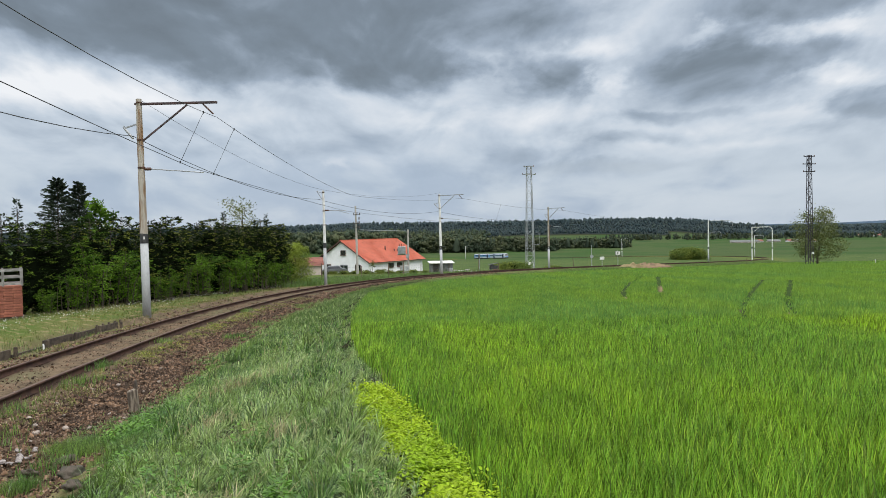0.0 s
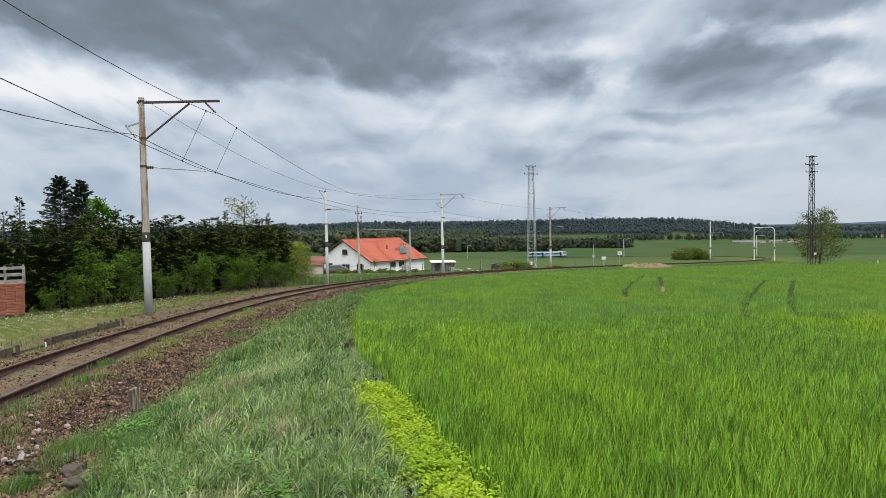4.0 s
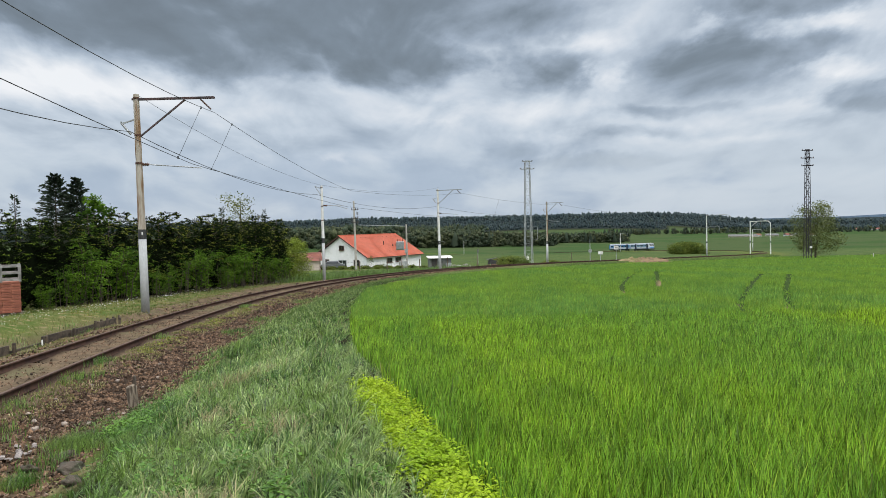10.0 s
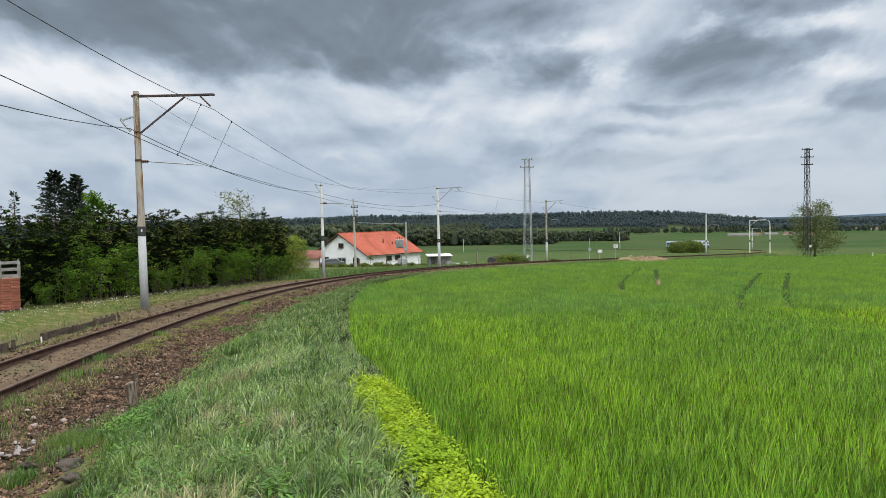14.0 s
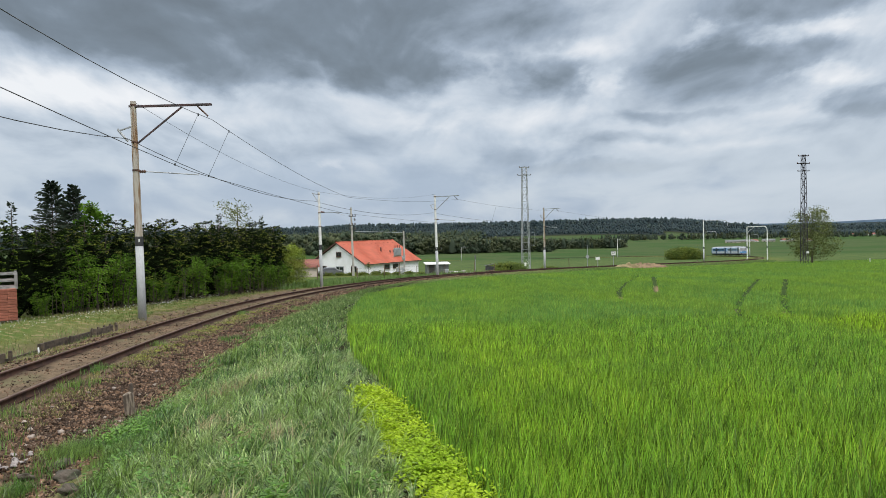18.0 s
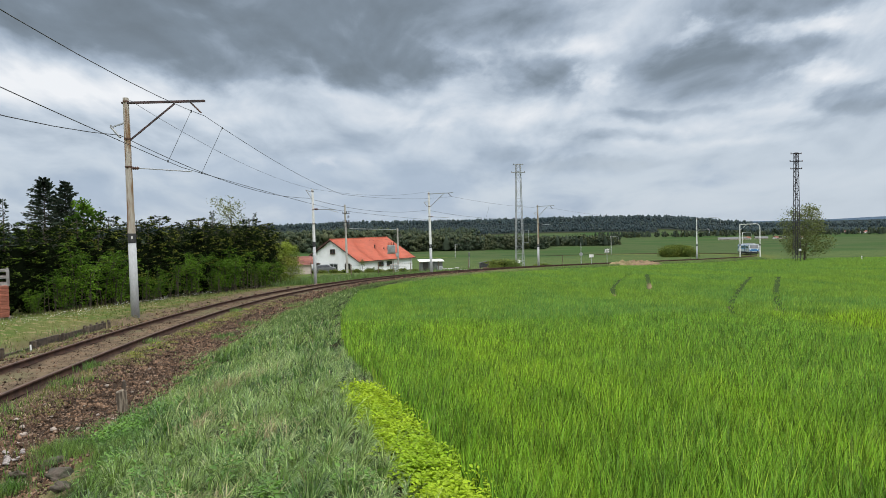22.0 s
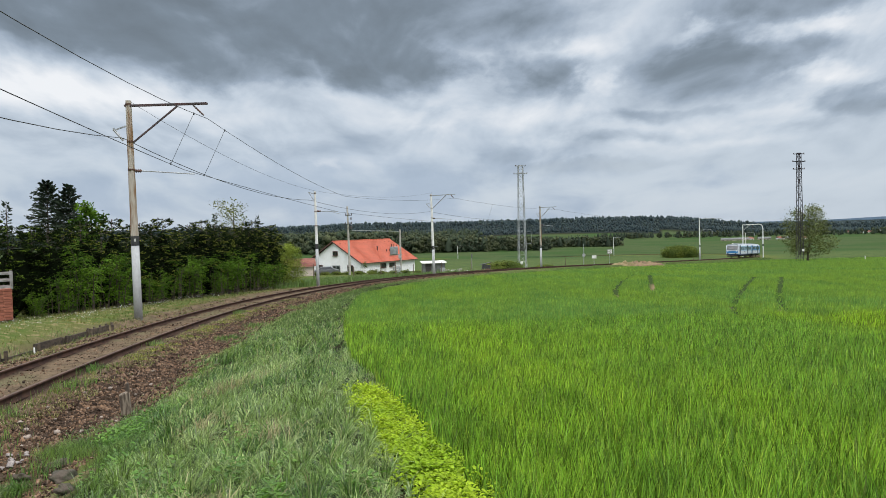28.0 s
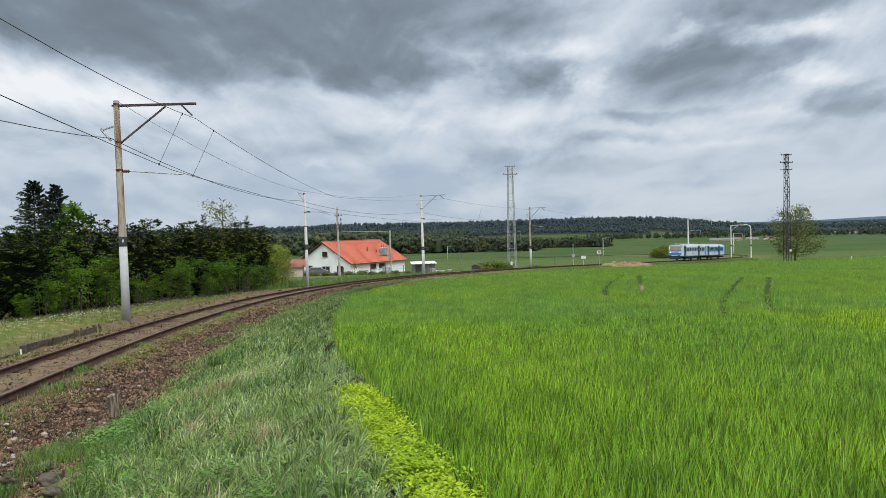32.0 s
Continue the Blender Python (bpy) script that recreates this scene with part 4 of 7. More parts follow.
TRAMLINES = (((8.9, 30.1), (8.3, 31.7), (8.35, 33.5), (10.2, 41.2), (13.2, 51.3), (15.9, 59.2), (19.6, 70.3)), ((11.0, 36.8), (14.0, 47.0), (20.1, 68.0)),
             ((7.8, 18.6), (10.1, 24.6), (12.6, 30.3), (17.1, 39.9), (24.0, 54.3)), ((9.7, 15.1), (10.1, 17.9), (10.6, 21.0), (10.9, 22.6), (13.2, 27.7), (16.7, 35.1), (25.6, 53.4)))


def rut(x, y):
    """Distance to the nearest of the tractor's wheel tracks in the wheat."""
    best = np.full(x.shape, 99.0)
    for line in TRAMLINES:
        for (ax, ay), (bx, by) in zip(line, line[1:]):
            dx, dy = bx - ax, by - ay
            t = np.clip(((x - ax) * dx + (y - ay) * dy) / (dx * dx + dy * dy), 0, 1)
            best = np.minimum(best, np.hypot(x - ax - t * dx, y - ay - t * dy))
    return best


def ripple(x, y, size, seed=0.0):
    """A smooth, irregular wave over the plan, about -1 to 1, with forms of the given size."""
    u, v = x / size, y / size
    return (np.sin(2.1 * u + 1.7 * np.sin(0.9 * v + seed)) * np.sin(1.8 * v + 1.4 * np.sin(1.1 * u - seed))
            + 0.5 * np.sin(4.3 * u - 2.9 * v + 1.2 * np.sin(2.3 * v) + seed)) / 1.3


def make_wheat():
    lots, beyond = [], []
    for y0, y1, dens, h, w, seg in ((-7, 2.4, 110, 0.34, 0.022, 2), (2.4, 7, 1600, 0.33, 0.0142, 2), (7, 12, 950, 0.33, 0.0160, 2), (12, 20, 430, 0.33, 0.020, 2), (20, 34, 200, 0.33, 0.027, 2),
                                    (34, 60, 150, 0.33, 0.034, 1), (60, 100, 45, 0.35, 0.065, 1), (100, 165, 12, 0.38, 0.14, 1)):
        x, y = scatter(y0, y1, dens, 1, RNG)
        keep = x > field_edge(y) + RNG.normal(0, 0.05, len(x))
        x, y = x[keep], y[keep]
        if y0 > 30:
            off, _ = to_track(x, y)
            keep = (off > 5.0) & (off < 900)
            x, y = x[keep], y[keep]
        # thinner and shorter in the wheel tracks
        d = rut(x, y)
        wide = 0.09 + 0.0020 * y
        keep = ((d + RNG.normal(0, 0.06, len(x)) > wide) | (RNG.uniform(0, 1, len(x)) < (0.3 if y0 < 30 else 0.0))) & (bare(x, y) + RNG.normal(0, 0.12, len(x)) < 0.45)
        x, y, d = x[keep], y[keep], d[keep]
        z = land(x, y)
        lush = 0.88 + 0.08 * ripple(x, y, 2.3) + 0.09 * ripple(x, y, 0.55, 2.0) + 0.10 * ripple(x, y, 0.2, 5.0)
        low = np.hypot(np.interp(y, (15.1, 17.9, 21.0, 22.6), (9.7, 10.1, 10.6, 10.9)) - x, 0) + 9 * ((y < 13) | (y > 23.5))
        lush = lush * (0.55 + 0.45 * lerp_s(low, 0.25, 0.7))
        hh = h * lush * (0.30 + 0.70 * lerp_s(d, wide[keep] * 0.8, wide[keep] * 1.5))
        v, f = blades(np.stack([x, y, z - 0.01], -1), hh, w, 0.55, (0.25, 0.1, 0), RNG, seg, 0.45 if y0 < 12 else 0.8)
        (lots if y0 < 15 else beyond).append((v, f))
    v, f = gather(beyond)
    tagged(bulk("wheat", v, f, M["hazed_wheat"]), "even young green wheat towards the field's far edge", "crop", kind="stuff")
    v, f = gather(lots)
    return tagged(bulk("wheat", v, f, M["wheat"]), "dense young green wheat with tractor wheel tracks", "crop", kind="stuff")


STRAW = ((-1.85, 4.7, 0.5), (-1.2, 4.1, 0.35), (-2.3, 5.0, 0.4), (-1.75, 7.0, 0.35), (-2.8, 8.3, 0.3), (-3.2, 11.0, 0.5))


def tussocks(x, y, size, rng):
    """Draw points together into tufts of about the given size; also the way each blade arches out of its tuft."""
    gx, gy = np.floor(x / size), np.floor(y / size)
    k = np.sin(gx * 127.1 + gy * 311.7) * 43758.5453
    j = np.sin(gx * 269.5 + gy * 183.3) * 24634.6345
    cx, cy = (gx + 0.5 + 0.75 * (k - np.floor(k) - 0.5)) * size, (gy + 0.5 + 0.75 * (j - np.floor(j) - 0.5)) * size
    dx, dy = x - cx, y - cy
    nx, ny = cx + dx * 0.55, cy + dy * 0.55
    r = np.hypot(dx, dy) + 1e-6
    q = np.sin(gx * 91.7 + gy * 57.3) * 9137.13
    return nx, ny, np.stack([dx, dy], -1) / r[:, None] * 0.8, 0.7 + 0.6 * (q - np.floor(q))


def make_grass():
    lots, away_lots, dry, pale, turf = [], [], [], [], []
    for y0, y1, dens, h, w in ((-7, 2.6, 120, 0.30, 0.018), (2.6, 8, 2500, 0.28, 0.0060), (8, 14, 1250, 0.29, 0.0080), (14, 24, 420, 0.30, 0.0125), (24, 45, 240, 0.27, 0.013), (45, 100, 85, 0.27, 0.020), (100, 185, 18, 0.26, 0.07)):
        x, y = scatter(y0, y1, dens, -1, RNG)
        strip = (y < 9.7) & (x > field_edge(y) - np.interp(y, (3, 5, 8, 9.7), (0.34, 0.44, 0.60, 0.3)))
        verge = (y > 60) & (to_track(x, y)[0] < 5.3)
        keep = ((x < field_edge(y) - 0.02) | verge) & (x > -0.45 * y - 9) & ~(strip & (RNG.uniform(0, 1, len(x)) > 0.12))
        x, y = x[keep], y[keep]
        away, vary = np.zeros((len(x), 2)), 1.0
        if 2 < y0 < 40:
            x, y, away, vary = tussocks(x, y, 0.26 if y0 < 14 else 0.42, RNG)
        off, _ = to_track(x, y)
        lim = shoulder_width(y) + 0.08 + 0.45 * np.sin(y * 1.3) * np.sin(y * 0.37 + 1) + 0.12 * (y < 11)
        keep = (off > lim + RNG.normal(0, 0.12, len(x))) & (off < 12)
        keep &= ~((y < 9.8) & (x < -0.30 * y - 1.25) & (RNG.uniform(0, 1, len(x)) < 0.93))
        x, y, off, lim, away = x[keep], y[keep], off[keep], lim[keep], away[keep]
        vary = vary[keep] if 2 < y0 < 40 else vary
        z = land(x, y)
        tuft = (0.78 + 0.30 * ripple(x, y, 1.1)) * vary
        thin = 0.40 + 0.60 * lerp_s(off - lim, 0.1, 1.3)
        thin = thin * (0.55 + 0.45 * lerp_s(field_edge(y) - x, 0.0, 0.7)) if y0 < 60 else thin
        hh = h * tuft * thin
        v, f = blades(np.stack([x, y, z - 0.01], -1), hh, w, 2.7 if y0 < 14 else 2.2, (0.12, -0.05, 0), RNG, 4 if 2 < y0 < 8 else 2 if y0 > 8 else 3, 0.0, away * 0.75)
        (lots if y0 < 20 else away_lots).append((v, f))
        if y0 < 40:
            pick = (RNG.uniform(0, 1, len(x)) < (0.30 if y0 < 14 else 0.16) * (0.6 + 0.8 * (ripple(x, y, 1.6, 4.0) > -0.1))) & (x > -0.3 * y - 0.9)
            pale.append(blades(np.stack([x, y, z], -1)[pick], hh[pick] * 1.15, w * 1.1, 3.0, (0.15, -0.05, 0), RNG, 4 if y0 < 8 else 3, 0.0, away[pick] * 0.75))
        mat = np.zeros(len(x))
        for sx, sy, sr in STRAW:
            mat = np.maximum(mat, 1 - lerp_s(np.hypot((x - sx) / 1.6, y - sy), sr * 0.4, sr))
        pick = RNG.uniform(0, 1, len(x)) < 0.006 + 0.30 * mat
        if y0 < 20:
            v, f = blades(np.stack([x, y, z + 0.04], -1)[pick], h * 0.95, w * 0.9, 2.6, (0.3, 0, 0), RNG, 3)
            dry.append((v, f))
    # short turf on the hedge's side and tufts in the track bed
    for y0, y1, dens, h, w in ((12, 26, 85, 0.06, 0.016), (26, 60, 34, 0.08, 0.030), (60, 130, 8, 0.12, 0.08)):
        x, y = scatter(y0, y1, dens, -1, RNG)
        off, _ = to_track(x, y)
        keep = (off < -2.0 + RNG.normal(0, 0.25, len(x))) & (off > -22)
        x, y, off = x[keep], y[keep], off[keep]
        hh = h * (1.0 + 0.6 * ripple(x, y, 1.3, 1.0) + 0.9 * lerp_s(-off, 4.8, 5.4) * (y < 60))
        (away_lots if y0 > 50 else turf).append(blades(np.stack([x, y, land(x, y)], -1), hh, w, 1.5, (0.1, 0, 0), RNG))
    # tall rank grass between the line and the garden
    for s0, s1, o0, o1, n, h in ((72, 118, 3.0, 9.0, 9000, 0.62),):
        s, o = RNG.uniform(s0, s1, n), RNG.uniform(o0, o1, n)
        hd = np.interp(s, TS, TH)
        x, y = np.interp(s, TS, TX) - np.sin(hd) * o, np.interp(s, TS, TY) + np.cos(hd) * o
        away_lots.append(blades(np.stack([x, y, land(x, y)], -1), h * (0.8 + 0.4 * ripple(x, y, 2.5, 6.0)), 0.05, 1.3, (0.1, 0, 0), RNG))
    # a yellowish sward between the near rail and the stones, and along the foot of the planks
    for o0, o1, s0, s1, n, h in ((-1.95, -1.0, 28, 62, 13000, 0.06), (1.0, 2.7, 26, 62, 13000, 0.07)):
        s, o = RNG.uniform(s0, s1, n), RNG.uniform(o0, o1, n)
        keep = ripple(s, o, 0.9, 3.0) + 0.5 * ripple(s, o, 0.35) > (-0.15 if o0 < 0 else 0.05)
        s, o = s[keep], o[keep]
        hd = np.interp(s, TS, TH)
        x, y = np.interp(s, TS, TX) - np.sin(hd) * o, np.interp(s, TS, TY) + np.cos(hd) * o
        turf.append(blades(np.stack([x, y, land(x, y)], -1), h, 0.014, 1.4, (0.1, 0, 0), RNG))
        k = RNG.uniform(0, 1, len(x)) < 0.35
        dry.append(blades(np.stack([x, y, land(x, y)], -1)[k], h * 1.2, 0.012, 2.0, (0.1, 0, 0), RNG, 3))
    for s0, o0, n, sp in ((32, -1.15, 120, 0.3), (34.5, -1.3, 260, 0.35), (30, -1.7, 200, 0.4), (36.5, -1.0, 160, 0.25), (41.2, -1.05, 120, 0.2), (52, -1.05, 160, 0.25),
                          (29, -3.0, 300, 0.35), (43, -2.7, 300, 0.4), (47, -2.9, 400, 0.5), (56, -2.8, 400, 0.6),
                          (33, 2.5, 160, 0.5), (37, 2.6, 160, 0.6), (40.5, 2.5, 120, 0.4), (44, 2.55, 160, 0.5)):
        p = on_track(s0, o0)
        x, y = p.x + RNG.normal(0, sp * 0.5, n), p.y + RNG.normal(0, sp, n)
        v, f = blades(np.stack([x, y, land(x, y)], -1), 0.17, 0.010, 0.8, (0.1, 0, 0), RNG)
        lots.append((v, f))
    for px, py, n, sp in ((-5.05, 9.75, 1500, 0.17), (-4.75, 9.6, 500, 0.13), (-4.78, 8.0, 800, 0.11), (-3.66, 8.3, 900, 0.13), (-3.95, 8.95, 900, 0.14), (-3.50, 7.6, 700, 0.13), (-4.25, 9.5, 600, 0.13), (-3.6, 9.2, 500, 0.25)):
        x, y = px + RNG.normal(0, sp, n), py + RNG.normal(0, sp, n)
        lots.append(blades(np.stack([x, y, land(x, y)], -1), 0.17, 0.005, 1.3, (0.1, 0, 0), RNG))
    v, f = gather(lots)
    tagged(bulk("grass", v, f, M["grass"]), "long tufted grey-green grass on the railway bank", "grass", kind="stuff")
    v, f = gather(away_lots)
    tagged(bulk("grass", v, f, M["grass_far"]), "rough green grass along the line further down", "grass", kind="stuff")
    v, f = gather(turf)
    tagged(bulk("turf", v, f, M["turf_blade"]), "short yellowish turf between the hedge and the track", "grass", kind="stuff")
    v, f = gather(pale)
    tagged(bulk("pale_grass", v, f, M["pale_grass"]), "silvery pale green arching grass blades, paled further for highlights", "grass", kind="stuff")
    v, f = gather(dry)
    tagged(bulk("dry_grass", v, f, M["dry_grass"]), "dry straw-coloured stalks among the grass", "grass", kind="stuff")


def leaf_cards(centres, size, rng, up=0.4, long=1.6, along=None):
    """Pointed leaves (two triangles each, folded a little) at the given points."""
    n = len(centres)
    d = rng.normal(0, 1, (n, 3))
    d[:, 2] = d[:, 2] * 0.6 + up
    if along is not None:
        d = d * 0.38 + along
    d /= np.linalg.norm(d, axis=1, keepdims=True)
    e = np.cross(d, rng.normal(0, 1, (n, 3)))
    e /= np.linalg.norm(e, axis=1, keepdims=True) + 1e-9
    s = (size * rng.uniform(0.6, 1.35, n))[:, None]
    c = centres
    v = np.stack([c, c + d * s * long * 0.5 + e * s * 0.5, c + d * s * long, c + d * s * long * 0.5 - e * s * 0.5], 1).reshape(-1, 3)
    k = np.arange(n)[:, None] * 4
    return v, [k + np.array([[0, 1, 2, 3]])]


def leaf_mesh(name, centres, size, mat, rng, up=0.4, long=1.6, along=None):
    v, f = leaf_cards(np.asarray(centres), size, rng, up, long, along)
    ob = bulk(name, v, f, mat)
    return ob


def rosettes(x, y, z, height, per, size, rng):
    """Low plants: tiers of broad folded leaves spreading out level round a short stem."""
    n = len(x) * per
    k = np.tile(np.arange(per), len(x))
    rep = lambda q: np.repeat(q, per)
    a = k * 2.399 + rep(rng.uniform(0, 6.3, len(x))) + rng.normal(0, 0.3, n)
    t = (k + 0.5) / per
    d = np.stack([np.cos(a), np.sin(a), 0.75 * t - 0.25 + rng.normal(0, 0.15, n)], -1)
    e = np.stack([-np.sin(a), np.cos(a), rng.normal(0, 0.2, n)], -1)
    up = np.array([0, 0, 1.0])
    s = (size * rng.uniform(0.7, 1.25, n) * (1.1 - 0.55 * t))[:, None]
    reach = (size * (0.95 - 0.75 * t))[:, None]
    c = np.stack([rep(x), rep(y), rep(z) + rep(height) * (0.25 + 0.75 * t)], -1) + d * reach * np.array([1, 1, 0.3])
    fold = up * s * 0.14
    v = np.stack([c, c + d * s * 0.35 + e * s * 0.36 + fold, c + d * s * 0.85 + e * s * 0.26 + fold * 0.6, c + d * s * 1.25 - up * s * 0.22,
                  c + d * s * 0.85 - e * s * 0.26 + fold * 0.6, c + d * s * 0.35 - e * s * 0.36 + fold], 1).reshape(-1, 3)
    b = np.arange(n)[:, None] * 6
    return v, [np.vstack([b + np.array([[0, 1, 2, 3]]), b + np.array([[0, 3, 4, 5]])])]


def make_weeds():
    # the lime-green low weed along the field's edge
    n = 640
    y = 3.2 + 6.15 * RNG.uniform(0, 1, n) ** 0.85
    mid = field_edge(y) - 0.15 - 0.036 * (y - 3)
    half = np.interp(y, (3, 5, 8, 9.7), (0.16, 0.21, 0.26, 0.1))
    x = mid + np.clip(RNG.normal(0, 0.62, n), -1.5, 1.2) * half
    v, f = rosettes(x, y, land(x, y), RNG.uniform(0.09, 0.19, n), 17, 0.052, RNG)
    ob = bulk("lime_weed", v, f, M["lime_leaf"])
    tagged(ob, "strip of bright lime-green broad-leaved weeds at the field edge", "weeds", kind="stuff")
    # broad-leaved plants among the grass
    spots = [(-1.2, 4.9), (-1.5, 5.6), (-2.0, 5.2), (-0.9, 4.3), (-2.6, 6.2), (-3.4, 7.6), (-4.5, 10.3), (-4.35, 9.9), (-4.25, 11.0), (-1.9, 6.9), (-0.6, 5.3)]
    px, py, ph = [], [], []
    for qx, qy in spots:
        n, sp = (6, 0.12) if qx > -4 else (30, 0.2)
        x, y = qx + RNG.normal(0, sp, n), qy + RNG.normal(0, sp, n)
        px, py, ph = px + list(x), py + list(y), ph + list(RNG.uniform(0.14, 0.30, n) * (1.0 if qx > -4 else 0.6))
    px, py = np.array(px), np.array(py)
    v, f = rosettes(px, py, land(px, py), np.array(ph), 13, 0.062, RNG)
    ob = bulk("broadleaf_weeds", v, f, M["weed_leaf"])
    tagged(ob, "leafy green weeds scattered in the bank grass", "weeds", kind="stuff")
    # yellow-green moss beside the near rail, and white daisies in the verge
    s, o = RNG.uniform(38, 54, 4800), RNG.normal(-1.45, 0.17, 4800)
    keep = np.sin(s * 1.9) * np.sin(s * 0.63 + 1) + 0.35 * np.sin(s * 4.1) > -0.2
    s, o = s[keep], o[keep]
    h = np.interp(s, TS, TH)
    x, y = np.interp(s, TS, TX) - np.sin(h) * o, np.interp(s, TS, TY) + np.cos(h) * o
    ob = leaf_mesh("moss", np.stack([x, y, land(x, y) + RNG.uniform(0, 0.03, len(x))], -1), 0.03, M["moss_leaf"], RNG, up=0.3, long=1.2)
    tagged(ob, "yellow-green moss and stonecrop along the rail", "moss", kind="stuff")
    s, o = RNG.uniform(40, 75, 1000), 4.35 + RNG.normal(0, 0.38, 1000)
    h = np.interp(s, TS, TH)
    x, y = np.interp(s, TS, TX) - np.sin(h) * o, np.interp(s, TS, TY) + np.cos(h) * o
    ob = leaf_mesh("daisies", np.stack([x, y, land(x, y) + RNG.uniform(0.05, 0.12, len(x))], -1), 0.03, M["petal"], RNG, up=1.2, long=1.0)
    tagged(ob, "small white daisies in the mown verge", "flowers", kind="stuff")


M["moss_leaf"] = material("moss_leaf", (0.21, 0.24, 0.03), (0.14, 0.17, 0.03), 2.0, 9, 0.8, bump=0, island=0.4)
M["petal"] = material("petal", (0.75, 0.75, 0.72), (0.65, 0.65, 0.6), 2.0, 9, 0.7, bump=0)


def crown_points(n, lobes, rng, hollow=0.55):
    """Points in the outer parts of a set of ellipsoidal lobes (x, y, z, rx, ry, rz)."""
    lobes = np.asarray(lobes, float)
    w = (lobes[:, 3] * lobes[:, 4] + lobes[:, 3] * lobes[:, 5])
    pick = rng.choice(len(lobes), n, p=w / w.sum())
    d = rng.normal(0, 1, (n, 3))
    d /= np.linalg.norm(d, axis=1, keepdims=True)
    r = rng.uniform(hollow ** 3, 1, n) ** (1 / 3)
    return lobes[pick, :3] + d * r[:, None] * lobes[pick, 3:6]


def limbs(bm, h, spread, n, r0, rng, start=0.25):
    """A tapered, slightly bent trunk with limbs."""
    p = Vector((0, 0, -0.2))
    pts = [p]
    for k in range(1, 6):
        pts.append(Vector((rng.normal(0, 0.02) * h, rng.normal(0, 0.02) * h, h * 0.92 * k / 5)))
    for k in range(5):
        rod(bm, pts[k], pts[k + 1], r0 * (1 - k / 5.6), r0 * (1 - (k + 1) / 5.6), 7)
    for k in range(n):
        t = start + (0.92 - start) * (k + 0.5) / n
        i = min(4, int(t * 5))
        base = pts[i].lerp(pts[i + 1], t * 5 - i)
        a = k * 2.4 + rng.uniform(-0.4, 0.4)
        L = spread * (1.1 - 0.65 * t) * rng.uniform(0.7, 1.1)
        mid = base + Vector((math.cos(a) * L * 0.5, math.sin(a) * L * 0.5, L * 0.28))
        tip = base + Vector((math.cos(a) * L, math.sin(a) * L, L * rng.uniform(0.4, 0.8)))
        rr = r0 * 0.45 * (1 - 0.7 * t)
        rod(bm, base, mid, rr, rr * 0.6, 5)
        rod(bm, mid, tip, rr * 0.6, rr * 0.2, 5)


def broad_tree(name, h, spread, n_leaf, leaf, mat, seed, start=0.25, lob=9, low=0.35, core=False, dome=False):
    """A broad-leaved tree or shrub: trunk with limbs, and a crown of many small leaves in uneven lobes."""
    rng = np.random.default_rng(seed)
    root = new(name)
    bm = bmesh.new()
    limbs(bm, h, spread, 10, max(0.04, h * 0.018), rng, start)
    part("trunk", bm, M["bark"], root)
    lobes = []
    for k in range(lob):
        a, t = k * 2.399 + rng.uniform(-0.5, 0.5), (k + 0.5) / lob
        z = h * (low + (0.95 - low) * t)
        rr = spread * (0.72 - 0.45 * abs(t - 0.35)) * rng.uniform(0.5, 0.95)
        s = spread * (0.34 - 0.12 * t) * rng.uniform(0.8, 1.25)
        if dome:
            rr = spread * 0.86 * math.sqrt(t)
            z, s = h * 0.66 * math.sqrt(1 - 0.75 * t * t), spread * 0.22
            lobes.append((math.cos(a) * rr, math.sin(a) * rr, z * 0.42, s, s, h * 0.26))
        lobes.append((math.cos(a) * rr, math.sin(a) * rr, z, s, s, min(h * 0.45, s * rng.uniform(0.45, 0.8))))
    if not dome:
        lobes.append((0, 0, h * (low + 0.97) / 2, spread * 0.36, spread * 0.36, h * (0.97 - low) / 2))
    crown = leaf_mesh("crown", crown_points(n_leaf, lobes, rng, 0.35) + rng.normal(0, 0.05 * min(spread, h), (n_leaf, 3)), leaf, mat, rng, up=0.2)
    crown.parent = root
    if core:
        # a near-black lump in the crown, in place of the shade between leaves
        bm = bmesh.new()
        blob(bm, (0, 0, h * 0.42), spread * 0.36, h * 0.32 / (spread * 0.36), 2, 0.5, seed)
        part("inner_foliage", bm, M["shade_core"], root, "near-black lump standing for the shade inside the foliage")
    return root


